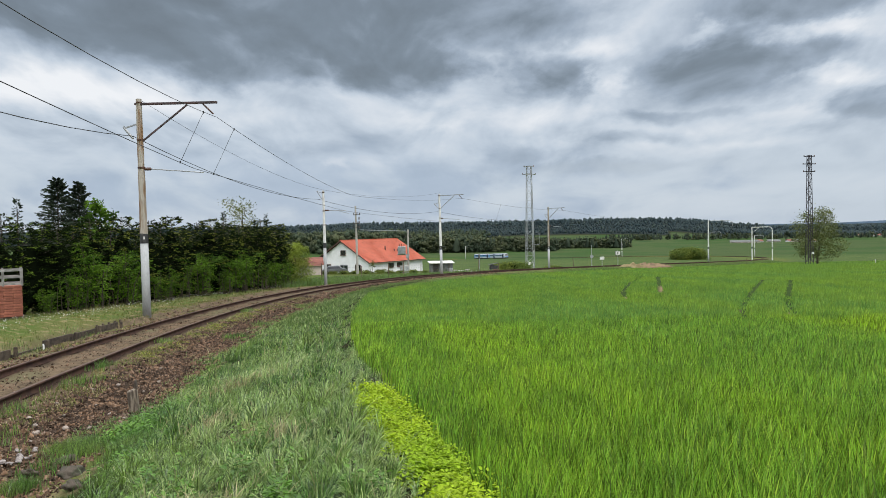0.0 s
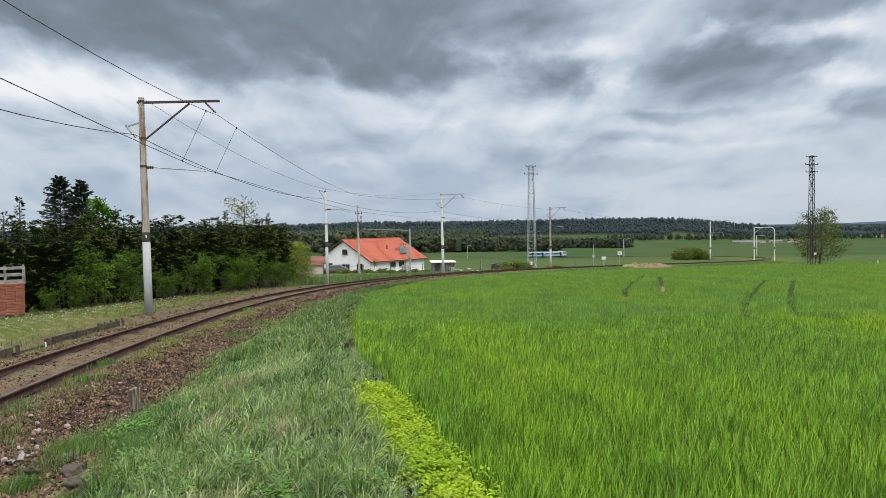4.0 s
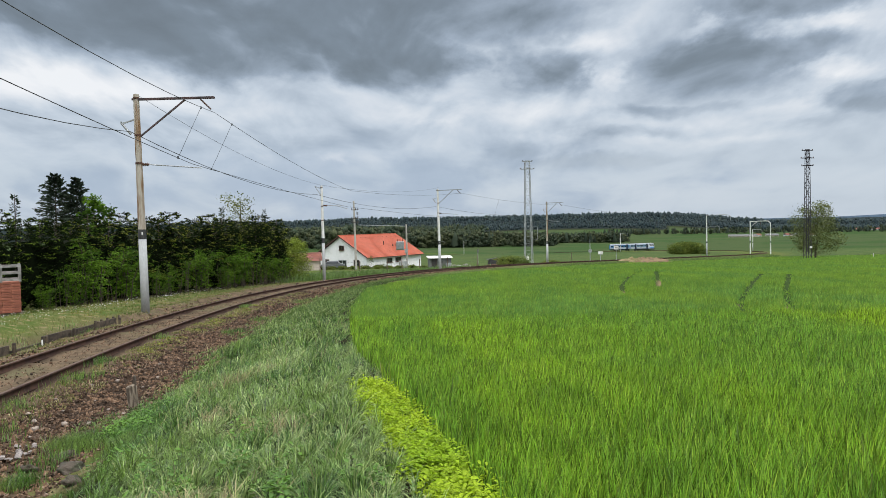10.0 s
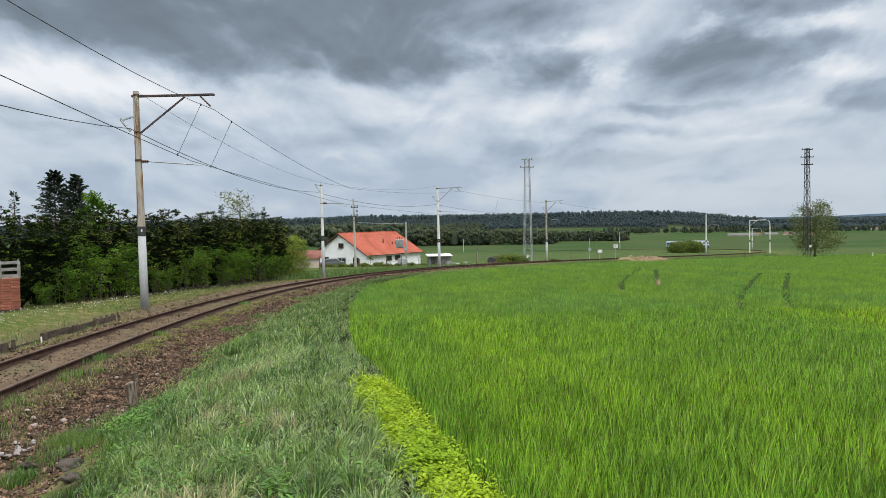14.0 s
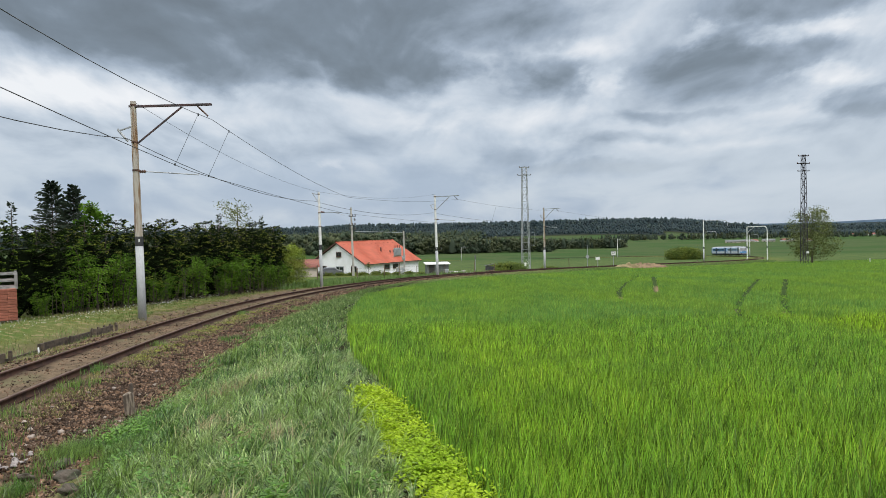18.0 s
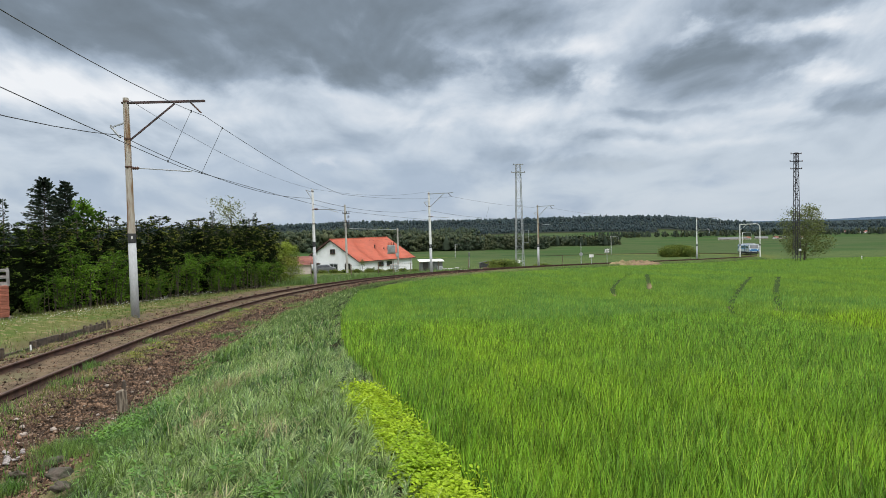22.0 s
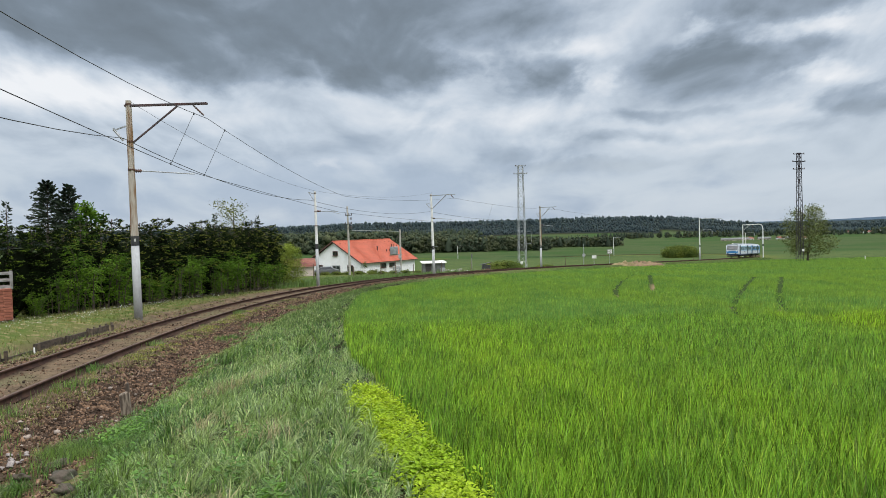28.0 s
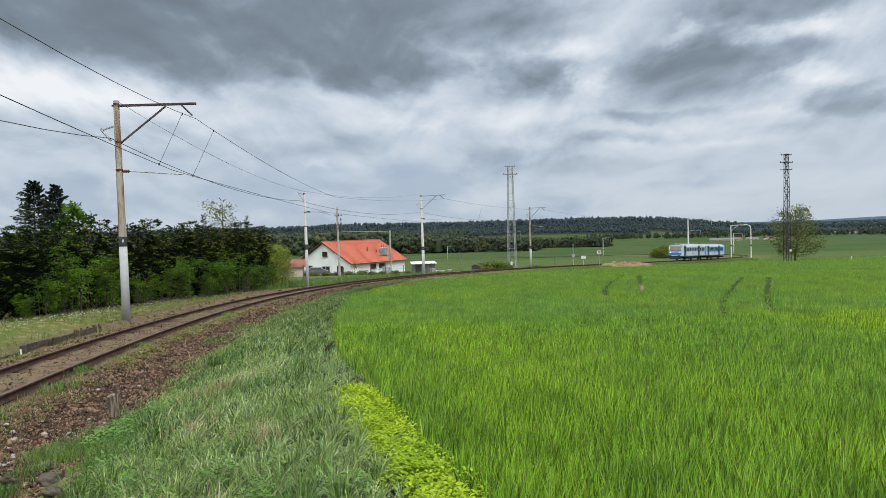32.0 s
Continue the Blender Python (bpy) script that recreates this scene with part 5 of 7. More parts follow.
def spruce_tree(name, h, r, n_leaf, leaf, mat, seed, low=0.06):
    """A conifer: straight trunk, many uneven drooping branches with hanging needle sprays."""
    rng = np.random.default_rng(seed)
    root = new(name)
    bm = bmesh.new()
    rod(bm, (0, 0, -0.2), (0, 0, h), max(0.05, h * 0.016), 0.01, 8)
    pts, way = [], []
    whorls = int(h * 5.5)
    per = max(2, n_leaf // (whorls * 7))
    for k in range(whorls):
        t = (k + 0.5) / whorls
        for j in range(7):
            t = min(0.995, (k + rng.uniform(0, 1)) / whorls)
            R = r * (1 - t) ** 0.62 + 0.05
            z = h * (low + (1 - low) * t)
            a = j * 0.898 + k * 1.7 + rng.uniform(-0.35, 0.35)
            L = R * rng.uniform(0.35, 1.05)
            rise = 0.75 * t ** 2 - 0.12 + rng.normal(0, 0.13)
            tip = Vector((math.cos(a) * L, math.sin(a) * L, z + L * rise))
            if L > 0.25:
                rod(bm, (0, 0, z), tip, 0.018, 0.005, 3)
            q = rng.uniform(0.1, 1.0, per) ** 0.75
            side = rng.normal(0, 0.20 * L + 0.02, per) * (1.15 - q)
            hang_ = -np.abs(rng.normal(0, 0.05 + 0.06 * L, per)) * (1 - 0.5 * t)
            pts.append(np.stack([tip.x * q - math.sin(a) * side, tip.y * q + math.cos(a) * side, z + (tip.z - z) * q + hang_], -1))
            d = np.array([math.cos(a), math.sin(a), rise])
            way.append(np.repeat(d[None], per, 0) + np.stack([-math.sin(a) * side, math.cos(a) * side, side * 0 - 0.25], -1))
    part("trunk", bm, M["bark"], root)
    crown = leaf_mesh("crown", np.vstack(pts), leaf, mat, rng, 0.0, 2.6, np.vstack(way))
    crown.parent = root
    return root


def put(ob, x, y, turn=0.0, sink=0.0, size=1.0):
    ob.matrix_basis = pose(x, y, land_at(x, y) - sink, 0, 0, turn) @ Matrix.Scale(size, 4)
    return ob


def repeat(ob, x, y, turn, size):
    c = copy_thing(ob, pose(x, y, land_at(x, y), 0, 0, turn))
    c.scale = (size, size, size)
    return c


def hedge_tree(seed, h, tip="hedge_tip"):
    """One column of the conifer hedge: flat needle fronds on branches round a stem, ragged at the top, paler at the tips."""
    rng = np.random.default_rng(seed)
    root = new("hedge_conifer")
    bm = bmesh.new()
    rod(bm, (0, 0, -0.2), (0, 0, h + 0.12), 0.09, 0.012, 7)
    pts, way, tips, tway = [], [], [], []
    n_w, per, n_t = 21, 44, 24
    for k in range(n_w):
        t = (k + 0.5) / n_w
        R = 1.2 * (1 - 0.55 * t ** 5) * (0.75 + 0.25 * min(1, t * 4))
        for j in range(6):
            z = 0.15 + (h - 0.2) * t + rng.normal(0, 0.06)
            a = j * 1.047 + k * 1.1 + rng.uniform(-0.35, 0.35)
            L = R * rng.uniform(0.62, 1.2)
            rise = rng.uniform(-0.25, 0.45) + 0.3 * t
            d = np.array([math.cos(a), math.sin(a), rise])
            d /= np.linalg.norm(d)
            if j % 3 == 0:
                rod(bm, (0, 0, z), tuple(d * L * 0.8 + np.array([0, 0, z])), 0.013, 0.004, 3)
            sd = np.array([-math.sin(a), math.cos(a), 0]) + np.array([0, 0, rng.normal(0, 0.35)])
            q = rng.uniform(0.45, 1.0, per)
            side = rng.uniform(-1, 1, per) * 0.38 * np.sqrt(1.06 - q)
            sag = -0.22 * q ** 2 * L
            pts.append(d * (L * q)[:, None] + sd * side[:, None] + np.stack([q * 0, q * 0, z + sag + rng.normal(0, 0.02, per)], -1))
            way.append(np.repeat(d[None], per, 0) + sd * np.sign(side)[:, None] * 0.7 - np.array([0, 0, 0.15]))
            if rng.uniform() < 0.42:
                continue
            q = rng.uniform(0.80, 1.04, n_t)
            side = rng.uniform(-1, 1, n_t) * 0.34 * np.sqrt(1.08 - q)
            tips.append(d * (L * q)[:, None] + sd * side[:, None] + np.stack([q * 0, q * 0, z + 0.02 - 0.22 * q ** 2 * L], -1))
            tway.append(np.repeat(d[None], n_t, 0) + sd * np.sign(side)[:, None] * 0.6)
    part("trunk", bm, M["bark"], root)
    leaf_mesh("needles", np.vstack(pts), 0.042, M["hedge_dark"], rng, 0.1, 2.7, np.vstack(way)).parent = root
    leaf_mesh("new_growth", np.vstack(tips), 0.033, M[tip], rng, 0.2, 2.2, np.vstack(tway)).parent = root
    # added dark lump round the stem, so gaps between fronds look shaded
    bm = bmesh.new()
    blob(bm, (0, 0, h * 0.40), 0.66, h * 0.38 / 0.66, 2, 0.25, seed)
    part("inner_foliage", bm, M["shade_core"], root, "near-black lump standing for the shade inside the foliage")
    return tagged(root, "dark green conifer with pale shoots in a tall hedge", "hedge", "conifers of the hedge")


def frond_shrub(seed, h, spread):
    """A shrub of many arching stems with drooping feathered leaves."""
    rng = np.random.default_rng(seed)
    root = new("shrub")
    bm = bmesh.new()
    pts, way = [], []
    for k in range(13):
        a = k * 2.399 + rng.uniform(-0.4, 0.4)
        out = spread * rng.uniform(0.15, 1.0)
        hh = h * rng.uniform(0.6, 1.0) * (1.05 - 0.25 * out / spread)
        foot = Vector((rng.normal(0, 0.25), rng.normal(0, 0.25), -0.1))
        bend = [foot + Vector((math.cos(a) * out * u ** 1.8, math.sin(a) * out * u ** 1.8, hh * math.sin(u * 1.45))) for u in (0, 0.35, 0.7, 1.0)]
        for i in range(3):
            rod(bm, bend[i], bend[i + 1], 0.022 - 0.006 * i, 0.016 - 0.006 * i, 4)
        for j in range(24):
            u = 0.14 + 0.86 * (j + rng.uniform(0, 1)) / 24
            i = min(2, int(u * 3))
            b = bend[i].lerp(bend[i + 1], u * 3 - i)
            c = rng.uniform(0, 2 * PI)
            L = rng.uniform(0.25, 0.5)
            n = 13
            q = (np.arange(n) // 2 + 0.7) / (n / 2)
            sgn = np.where(np.arange(n) % 2, 1.0, -1.0)
            d, sd = np.array([math.cos(c), math.sin(c), 0.25]), np.array([-math.sin(c), math.cos(c), 0.0])
            pts.append(np.array(b) + d * (L * q)[:, None] + sd * (sgn * 0.02)[:, None] - np.stack([q * 0, q * 0, 0.45 * L * q ** 2], -1))
            way.append(sd * sgn[:, None] + d * 0.6 - np.array([0, 0, 0.35]))
    part("branchwork", bm, M["bark"], root)
    leaf_mesh("foliage", np.vstack(pts), 0.037, M["leaf_fresh"], rng, 0.0, 2.3, np.vstack(way)).parent = root
    return tagged(root, "fresh green leafy shrub at the foot of the hedge", "shrub", "shrubs by the hedge")


def make_hedge():
    kinds = [hedge_tree(20 + k, h) for k, h in enumerate((4.2, 4.5, 4.0, 4.35))]
    fresh = [hedge_tree(30 + k, h, "shoot_tip") for k, h in enumerate((4.3, 4.1))]
    placed = set()
    line = [(-21.0, 24.5), (-18.2, 29.5), (-15.6, 38.0), (-13.6, 48.0), (-12.6, 56.2)]
    seg = [math.dist(a, b) for a, b in zip(line, line[1:])]
    cum = np.concatenate([[0], np.cumsum(seg)])
    n = 34
    rng = np.random.default_rng(3)
    for k in range(n):
        d = cum[-1] * k / (n - 1)
        x = float(np.interp(d, cum, [p[0] for p in line])) + rng.normal(0, 0.12)
        y = float(np.interp(d, cum, [p[1] for p in line])) + rng.normal(0, 0.12)
        size = rng.uniform(0.94, 1.06) * float(np.interp(y, (24, 34, 48, 57), (0.97, 0.90, 0.99, 1.03)))
        # brighter shoots on the near ones
        kind = fresh[k % 2] if y < 33.5 else kinds[k % 4]
        turn = rng.uniform(0, 360)
        if kind.name in placed:
            repeat(kind, x, y, turn, size)
        else:
            placed.add(kind.name)
            put(kind, x, y, turn, 0, size)
    # fresh shrubs along its foot, taller where they stand before the near part
    sh = [frond_shrub(40 + k, 2.5 + 0.15 * k, 1.15) for k in range(4)]
    spots = [(-16.7, 30.6, 0.5), (-16.3, 31.9, 0.85), (-15.9, 33.0, 1.2), (-15.3, 34.4, 1.15), (-15.2, 35.8, 0.7), (-14.7, 37.6, 0.7), (-14.2, 40.2, 1.05),
             (-13.8, 41.6, 1.05), (-13.2, 44.7, 1.1), (-12.9, 46.0, 1.15), (-12.7, 47.4, 1.1), (-12.3, 50.0, 0.85), (-12.1, 51.6, 1.0), (-11.7, 54.4, 0.9),
             (-14.5, 38.4, 0.6), (-13.1, 43.8, 0.6)]
    for k, (x, y, z) in enumerate(spots):
        if k < 4:
            put(sh[k], x, y, k * 77, 0, z)
        else:
            repeat(sh[k % 4], x, y, k * 77, z)
    # thin bare stems in front of the dark foot
    rng = np.random.default_rng(9)
    bm = bmesh.new()
    for k in range(55):
        d = rng.uniform(0.12, 1) * cum[-1]
        x = float(np.interp(d, cum, [p[0] for p in line])) + rng.uniform(1.0, 1.7)
        y = float(np.interp(d, cum, [p[1] for p in line])) - rng.uniform(0.2, 0.6)
        z = land_at(x, y)
        hh = rng.uniform(0.8, 1.9)
        rod(bm, (x, y, z - 0.1), (x + rng.normal(0, 0.1), y, z + hh), 0.016, 0.006, 5)
    tagged(mesh_object("sapling_stems", bm, M["bark"]), "thin bare sapling stems in front of the hedge", "stems", kind="stuff")


def make_near_trees():
    for x, y, h, r in ((-23.8, 45.0, 7.35, 2.6), (-22.9, 45.8, 7.15, 2.1)):
        t = spruce_tree("spruce", h, r, 16000, 0.062, M["spruce"], 61 + int(h * 20))
        tagged(put(t, x, y, 20), "dark spruce rising behind the hedge", "tree", "spruces behind the hedge")
    for k, (x, y, h, r) in enumerate(((-17.9, 30.6, 4.9, 0.30), (-13.5, 55.5, 5.6, 0.28), (-14.3, 47.5, 5.2, 0.26))):
        t = spruce_tree("young_spruce", h, r, 700, 0.06, M["spruce"], 70 + k)
        tagged(put(t, x, y, 50 * k), "slim young spruce tip above the hedge", "tree", "spruces in the hedge")
    t = broad_tree("young_ash", 6.0, 1.6, 1700, 0.13, M["leaf_fresh"], 62, 0.4, 8, 0.5)
    tagged(put(t, -19.9, 42.0, 10), "fresh green broad-leaved tree behind the hedge", "tree")
    t = broad_tree("birch", 7.8, 2.8, 1500, 0.10, M["olive_leaf"], 63, 0.35, 10, 0.45)
    tagged(put(t, -17.3, 62.0, 10), "sparse birch coming into leaf behind the hedge", "tree")
    t = broad_tree("willow_bush", 3.6, 1.8, 12000, 0.06, M["willow_leaf"], 64, 0.1, 20, 0.04)
    tagged(put(t, -12.0, 58.6, 10), "light green bush at the end of the hedge", "bush")
    t = broad_tree("field_tree", 11.3, 5.9, 9500, 0.17, M["olive_leaf"], 69, 0.15, 22, 0.16)
    tagged(put(t, 73.3, 142.0, 40), "spreading tree in young olive leaf behind the lattice tower", "tree")
    t = broad_tree("sapling", 2.3, 0.6, 260, 0.08, M["olive_leaf"], 75, 0.4, 6, 0.5)
    tagged(put(t, -12.1, 124.0, 10), "young sapling in front of the white house", "tree")
    t = broad_tree("garden_bush", 0.65, 1.5, 1500, 0.08, M["bush_leaf"], 76, 0.1, 9, 0.1, True)
    tagged(put(t, -10.6, 123.0, 10), "low green bush by the garden fence", "bush", "bushes by the garden fence")
    for k, (x, y, s) in enumerate(((-7.0, 121.0, 0.8), (-18.5, 121.5, 0.9), (-16.4, 121.0, 0.7), (-12.6, 121.5, 0.7), (-14.6, 121.5, 0.8), (-4.8, 121.5, 0.6), (-19.6, 117.0, 0.9), (-17.9, 117.4, 0.8), (-16.0, 116.6, 0.9), (-14.2, 117.2, 0.8), (-12.4, 116.5, 0.9), (-10.4, 116.9, 0.75), (-8.6, 116.4, 0.85), (-6.8, 116.9, 0.7), (-4.9, 116.2, 0.8), (-3.0, 116.6, 0.6))):
        repeat(t, x, y, 80 * k, s)
    t = broad_tree("round_bush", 4.7, 6.3, 22000, 0.2, M["bush_leaf"], 67, 0.1, 30, 0.05, True, True)
    t.matrix_basis = pose(77.9, 230.0, land_at(77.9, 230) - 0.4, 0, 0, 0)
    tagged(t, "low round green bush in the meadow beside the track", "bush")
    t = broad_tree("mound_bush", 1.7, 3.9, 4600, 0.15, M["bush_leaf"], 68, 0.1, 22, 0.05, True, True)
    tagged(put(t, 12.2, 131.0, 10), "low green bush on a heap beside the track", "bush")
    for k, (x, y, s) in enumerate(((20.6, 136.0, 0.5), (25.5, 126.0, 0.35), (34.0, 121.5, 0.35))):
        repeat(t, x, y, 60 * k, s)


def far_trees():
    """Woods on the far slopes and the tree belts in the valley, as uneven crowns of a few facets each."""
    rng = np.random.default_rng(12)
    def rough_cone(c, h, r, k):
        a = np.arange(5) / 5 * 2 * PI + k
        base = np.stack([c[0] + np.cos(a) * r, c[1] + np.sin(a) * r, np.full(5, c[2] + h * 0.12)], -1) + rng.normal(0, r * 0.12, (5, 3))
        mid = np.stack([c[0] + np.cos(a + 0.6) * r * 0.62, c[1] + np.sin(a + 0.6) * r * 0.62, np.full(5, c[2] + h * 0.55)], -1) + rng.normal(0, r * 0.1, (5, 3))
        tip = np.array([[c[0], c[1], c[2] + h]])
        return np.vstack([base, mid, tip])
    con_f = [(i, (i + 1) % 5, 5 + i) for i in range(5)] + [((i + 1) % 5, 5 + (i + 1) % 5, 5 + i) for i in range(5)] + [(5 + i, 5 + (i + 1) % 5, 10) for i in range(5)]
    bm = bmesh.new()
    bmesh.ops.create_icosphere(bm, subdivisions=1, radius=1.0)
    ico = np.array([v.co[:] for v in bm.verts])
    ico_f = np.array([[v.index for v in f.verts] for f in bm.faces])
    bm.free()
    def wood(name, rows, label, leafy=False):
        cards = []
        cv, cf, lv, lf, nc, nl = [], [], [], [], 0, 0
        for x, y, h, conif in rows:
            z = land_at(x, y)
            if conif and not leafy:
                k = 1 + rng.normal(0, 0.15, (12, 1))
                cv.append(np.array([x, y, z + h * 0.46]) + ico * k * np.array([h * 0.26, h * 0.26, h * 0.54]))
                cf.append(ico_f + nc)
                nc += 12
            elif conif:
                cv.append(rough_cone((x, y, z), h, h * 0.24, rng.uniform(0, 6)))
                cf.append(np.array(con_f) + nc)
                nc += 11
            else:
                for j in range(5 if leafy else 2):
                    r = h * (rng.uniform(0.13, 0.25) if leafy else rng.uniform(0.22, 0.36))
                    c = np.array([x + rng.normal(0, h * 0.17), y + rng.normal(0, h * 0.12), z + h * rng.uniform(0.10, 0.82)])
                    lv.append(c + ico * r * (0.62 if leafy else 1.0) * (1 + rng.normal(0, 0.14, (12, 1))))
                    lf.append(ico_f + nl)
                    nl += 12
                    if leafy:
                        q = rng.normal(0, 1, (15, 3))
                        q /= np.linalg.norm(q, axis=1, keepdims=True)
                        cards.append(c + q * r * rng.uniform(0.55, 1.2, (15, 1)))
        if cv:
            tagged(bulk("conifer_" + name, np.vstack(cv), [np.vstack(cf)], M["belt_conifer" if leafy else "hazed_conifer"], smooth=True), "distant dark conifer forest on the " + label, "forest", kind="stuff")
        if cards:
            pts = np.vstack(cards)
            ob = leaf_mesh("foliage_" + name, pts, 1.25, M["far_leaf"], rng, up=0.1, long=1.2)
            tagged(ob, "distant spring-green foliage on the " + label, "forest", kind="stuff")
        if lv:
            tagged(bulk("broadleaf_" + name, np.vstack(lv), [np.vstack(lf)], M["far_leaf" if leafy else "hazed_ridge_leaf"], smooth=True), "distant spring-green woodland on the " + label, "forest", kind="stuff")
    rows = []
    # the wooded ridge
    for k in range(9500):
        d = 1150 + 650 * rng.uniform(0, 1) ** 0.8
        az = rng.uniform(-0.42, 0.72)
        lo = 1180 + 160 * math.sin(az * 9) + (130 if az > 0.3 else 0)
        if d < lo:
            continue
        rows.append((d * math.sin(az), d * math.cos(az), rng.uniform(4.0, 7.6), rng.uniform() < (0.84 if az > 0.05 or d > 1420 else 0.4)))
    for k in range(1500):
        az = -0.42 + 1.14 * k / 1500
        d = rng.uniform(1720, 1830)
        rows.append((d * math.sin(az), d * math.cos(az), rng.uniform(8.5, 12.5), rng.uniform() < 0.75))
    wood("ridge", rows, "hills")
    rows = []
    # belts in the valley
    for k in range(420):
        az = rng.uniform(-0.42, 0.06)
        d = rng.uniform(900, 1160)
        rows.append((d * math.sin(az), d * math.cos(az), rng.uniform(13, 20), rng.uniform() < 0.45))
    for k in range(760):
        az = rng.uniform(-0.40, 0.03)
        d = rng.uniform(640, 900)
        rows.append((d * math.sin(az), d * math.cos(az), rng.uniform(14, 24) * (1.0 if az < -0.05 else 0.75), rng.uniform() < 0.05))
    for k in range(420):
        az = rng.uniform(-0.05, 0.155)
        d = rng.uniform(610, 690)
        rows.append((d * math.sin(az), d * math.cos(az), rng.uniform(8, 14) * (1.2 - 2 * max(0, az)), rng.uniform() < 0.1))
    for k in range(260):
        az = rng.uniform(0.13, 0.25)
        d = rng.uniform(690, 740)
        rows.append((d * math.sin(az), d * math.cos(az), rng.uniform(5, 11), rng.uniform() < 0.4))
    for k in range(430):
        az = rng.uniform(0.22, 0.65)
        d = rng.uniform(1010, 1080)
        rows.append((d * math.sin(az), d * math.cos(az), rng.uniform(5, 10), rng.uniform() < 0.6))
    wood("belt", rows, "valley floor", True)


make_wheat()
make_grass()
make_weeds()
make_hedge()
make_near_trees()
far_trees()

# ------------------------------------------------------------------ overhead line: the other poles and the wires


def slim_pole():
    """A slim pale pole whose steady arm holds the contact wire; no top arm."""
    h = 7.4
    root = pole_base("catenary_pole", h, -0.008, "white")
    bm = bmesh.new()
    bar(bm, (-0.05, 0, h - 0.25), (-0.75, 0, h - 0.05), 0.05)
    bar(bm, (-0.75, 0, h - 0.05), (-0.15, 0, h - 0.75), 0.05)
    part("feeder_bracket", bm, M["galvanised"], root)
    bm = bmesh.new()
    rod(bm, (0.1, 0, h - 1.55), (2.3, 0, h - 1.62), 0.028, n=6)
    rod(bm, (1.5, 0, h - 1.6), (2.6, 0, h - 1.85), 0.02, n=6)
    part("steady_arm", bm, M["galvanised"], root)
    bm = bmesh.new()
    rod(bm, (0.12, 0, h - 1.55), (0.5, 0, h - 1.57), 0.06, n=8)
    part("insulator", bm, M["porcelain"], root)
    p = on_track(77.0, 2.1)
    root.matrix_basis = pose(p.x, p.y, land_at(p.x, p.y), 0, 0, math.degrees(heading(77.0)) - 90) @ Matrix.Diagonal((0.78, 0.78, 1, 1))
    tagged(root, "slim pale concrete catenary pole with a black band", "pole", "poles beside the railway")


def bent_arm_pole(s, off, h, arm, low=True):
    """A pale pole with a curved tube arm over the track, as on the far part of the line."""
    root = pole_base("catenary_pole", h, 0.0, "white")
    bm = bmesh.new()
    pts = [(0, 0, h - 0.1), (arm * 0.72, 0, h - 0.02), (arm * 0.9, 0, h - 0.12), (arm, 0, h - 0.45), (arm, 0, h - 1.3)]
    for a, b in zip(pts, pts[1:]):
        rod(bm, a, b, 0.05, n=7)
    part("top_arm", bm, M["galvanised"], root, "pale bent tube arm")
    if low:
        bm = bmesh.new()
        pts = [(0, 0, h - 3.2), (0.6, 0, h - 2.5), (2.4, 0, h - 2.45), (2.7, 0, h - 2.6), (2.7, 0, h - 3.3)]
        for a, b in zip(pts, pts[1:]):
            rod(bm, a, b, 0.04, n=7)
        part("lower_arm", bm, M["galvanised"], root)
    p = on_track(s, off)
    root.matrix_basis = pose(p.x, p.y, land_at(p.x, p.y), 0, 0, math.degrees(heading(s)) - 90)
    tagged(root, "pale catenary pole with a bent tube arm", "pole", "poles beside the railway")


def portal(s, h=8.7):
    """Two legs that straddle the track, joined by an arched tube."""
    root = new("catenary_portal")
    half = 2.45
    for y, nm in ((-half, "leg"), (half, "leg")):
        bm = bmesh.new()
        rod(bm, (y, 0, -0.8), (y, 0, h - (0.0 if y < 0 else 1.2)), 0.15, 0.12, 10)
        lg = part(nm, bm, M["white_paint"], root, "white painted leg")
        bm = bmesh.new()
        rod(bm, (y, 0, 3.0), (y, 0, 3.5), 0.155, n=10)
        part("painted_band", bm, M["black_paint"], lg)
    bm = bmesh.new()
    pts = [(-half, 0, h - 0.1), (half - 0.9, 0, h), (half - 0.35, 0, h - 0.15), (half - 0.05, 0, h - 0.6), (half, 0, h - 1.3)]
    for a, b in zip(pts, pts[1:]):
        rod(bm, a, b, 0.09, n=8)
    part("crossbeam", bm, M["white_paint"], root, "white arched crossbeam")
    bm = bmesh.new()
    bar(bm, (-half, 0, h - 1.6), (-0.7, 0, h - 0.15), 0.08)
    part("brace", bm, M["white_paint"], root)
    bm = bmesh.new()
    rod(bm, (0, 0, h - 0.1), (0.0, 0, h - 1.0), 0.05, n=8)
    part("insulator", bm, M["porcelain"], root)
    p = on_track(s)
    root.matrix_basis = pose(p.x, p.y, p.z - 0.25, 0, 0, math.degrees(heading(s)) - 90)
    tagged(root, "white steel portal with black bands straddling the track", "portal")


slim_pole()
bent_arm_pole(196.0, 2.1, 9.0, 5.0)
portal(240.0)
bent_arm_pole(397.5, 2.2, 8.6, 4.5, False)
bent_arm_pole(531.0, -2.0, 8.6, 3.5, False)
bent_arm_pole(556.0, -2.0, 8.6, 3.0, False)
bent_arm_pole(300.0, -2.3, 7.5, 3.0, False)


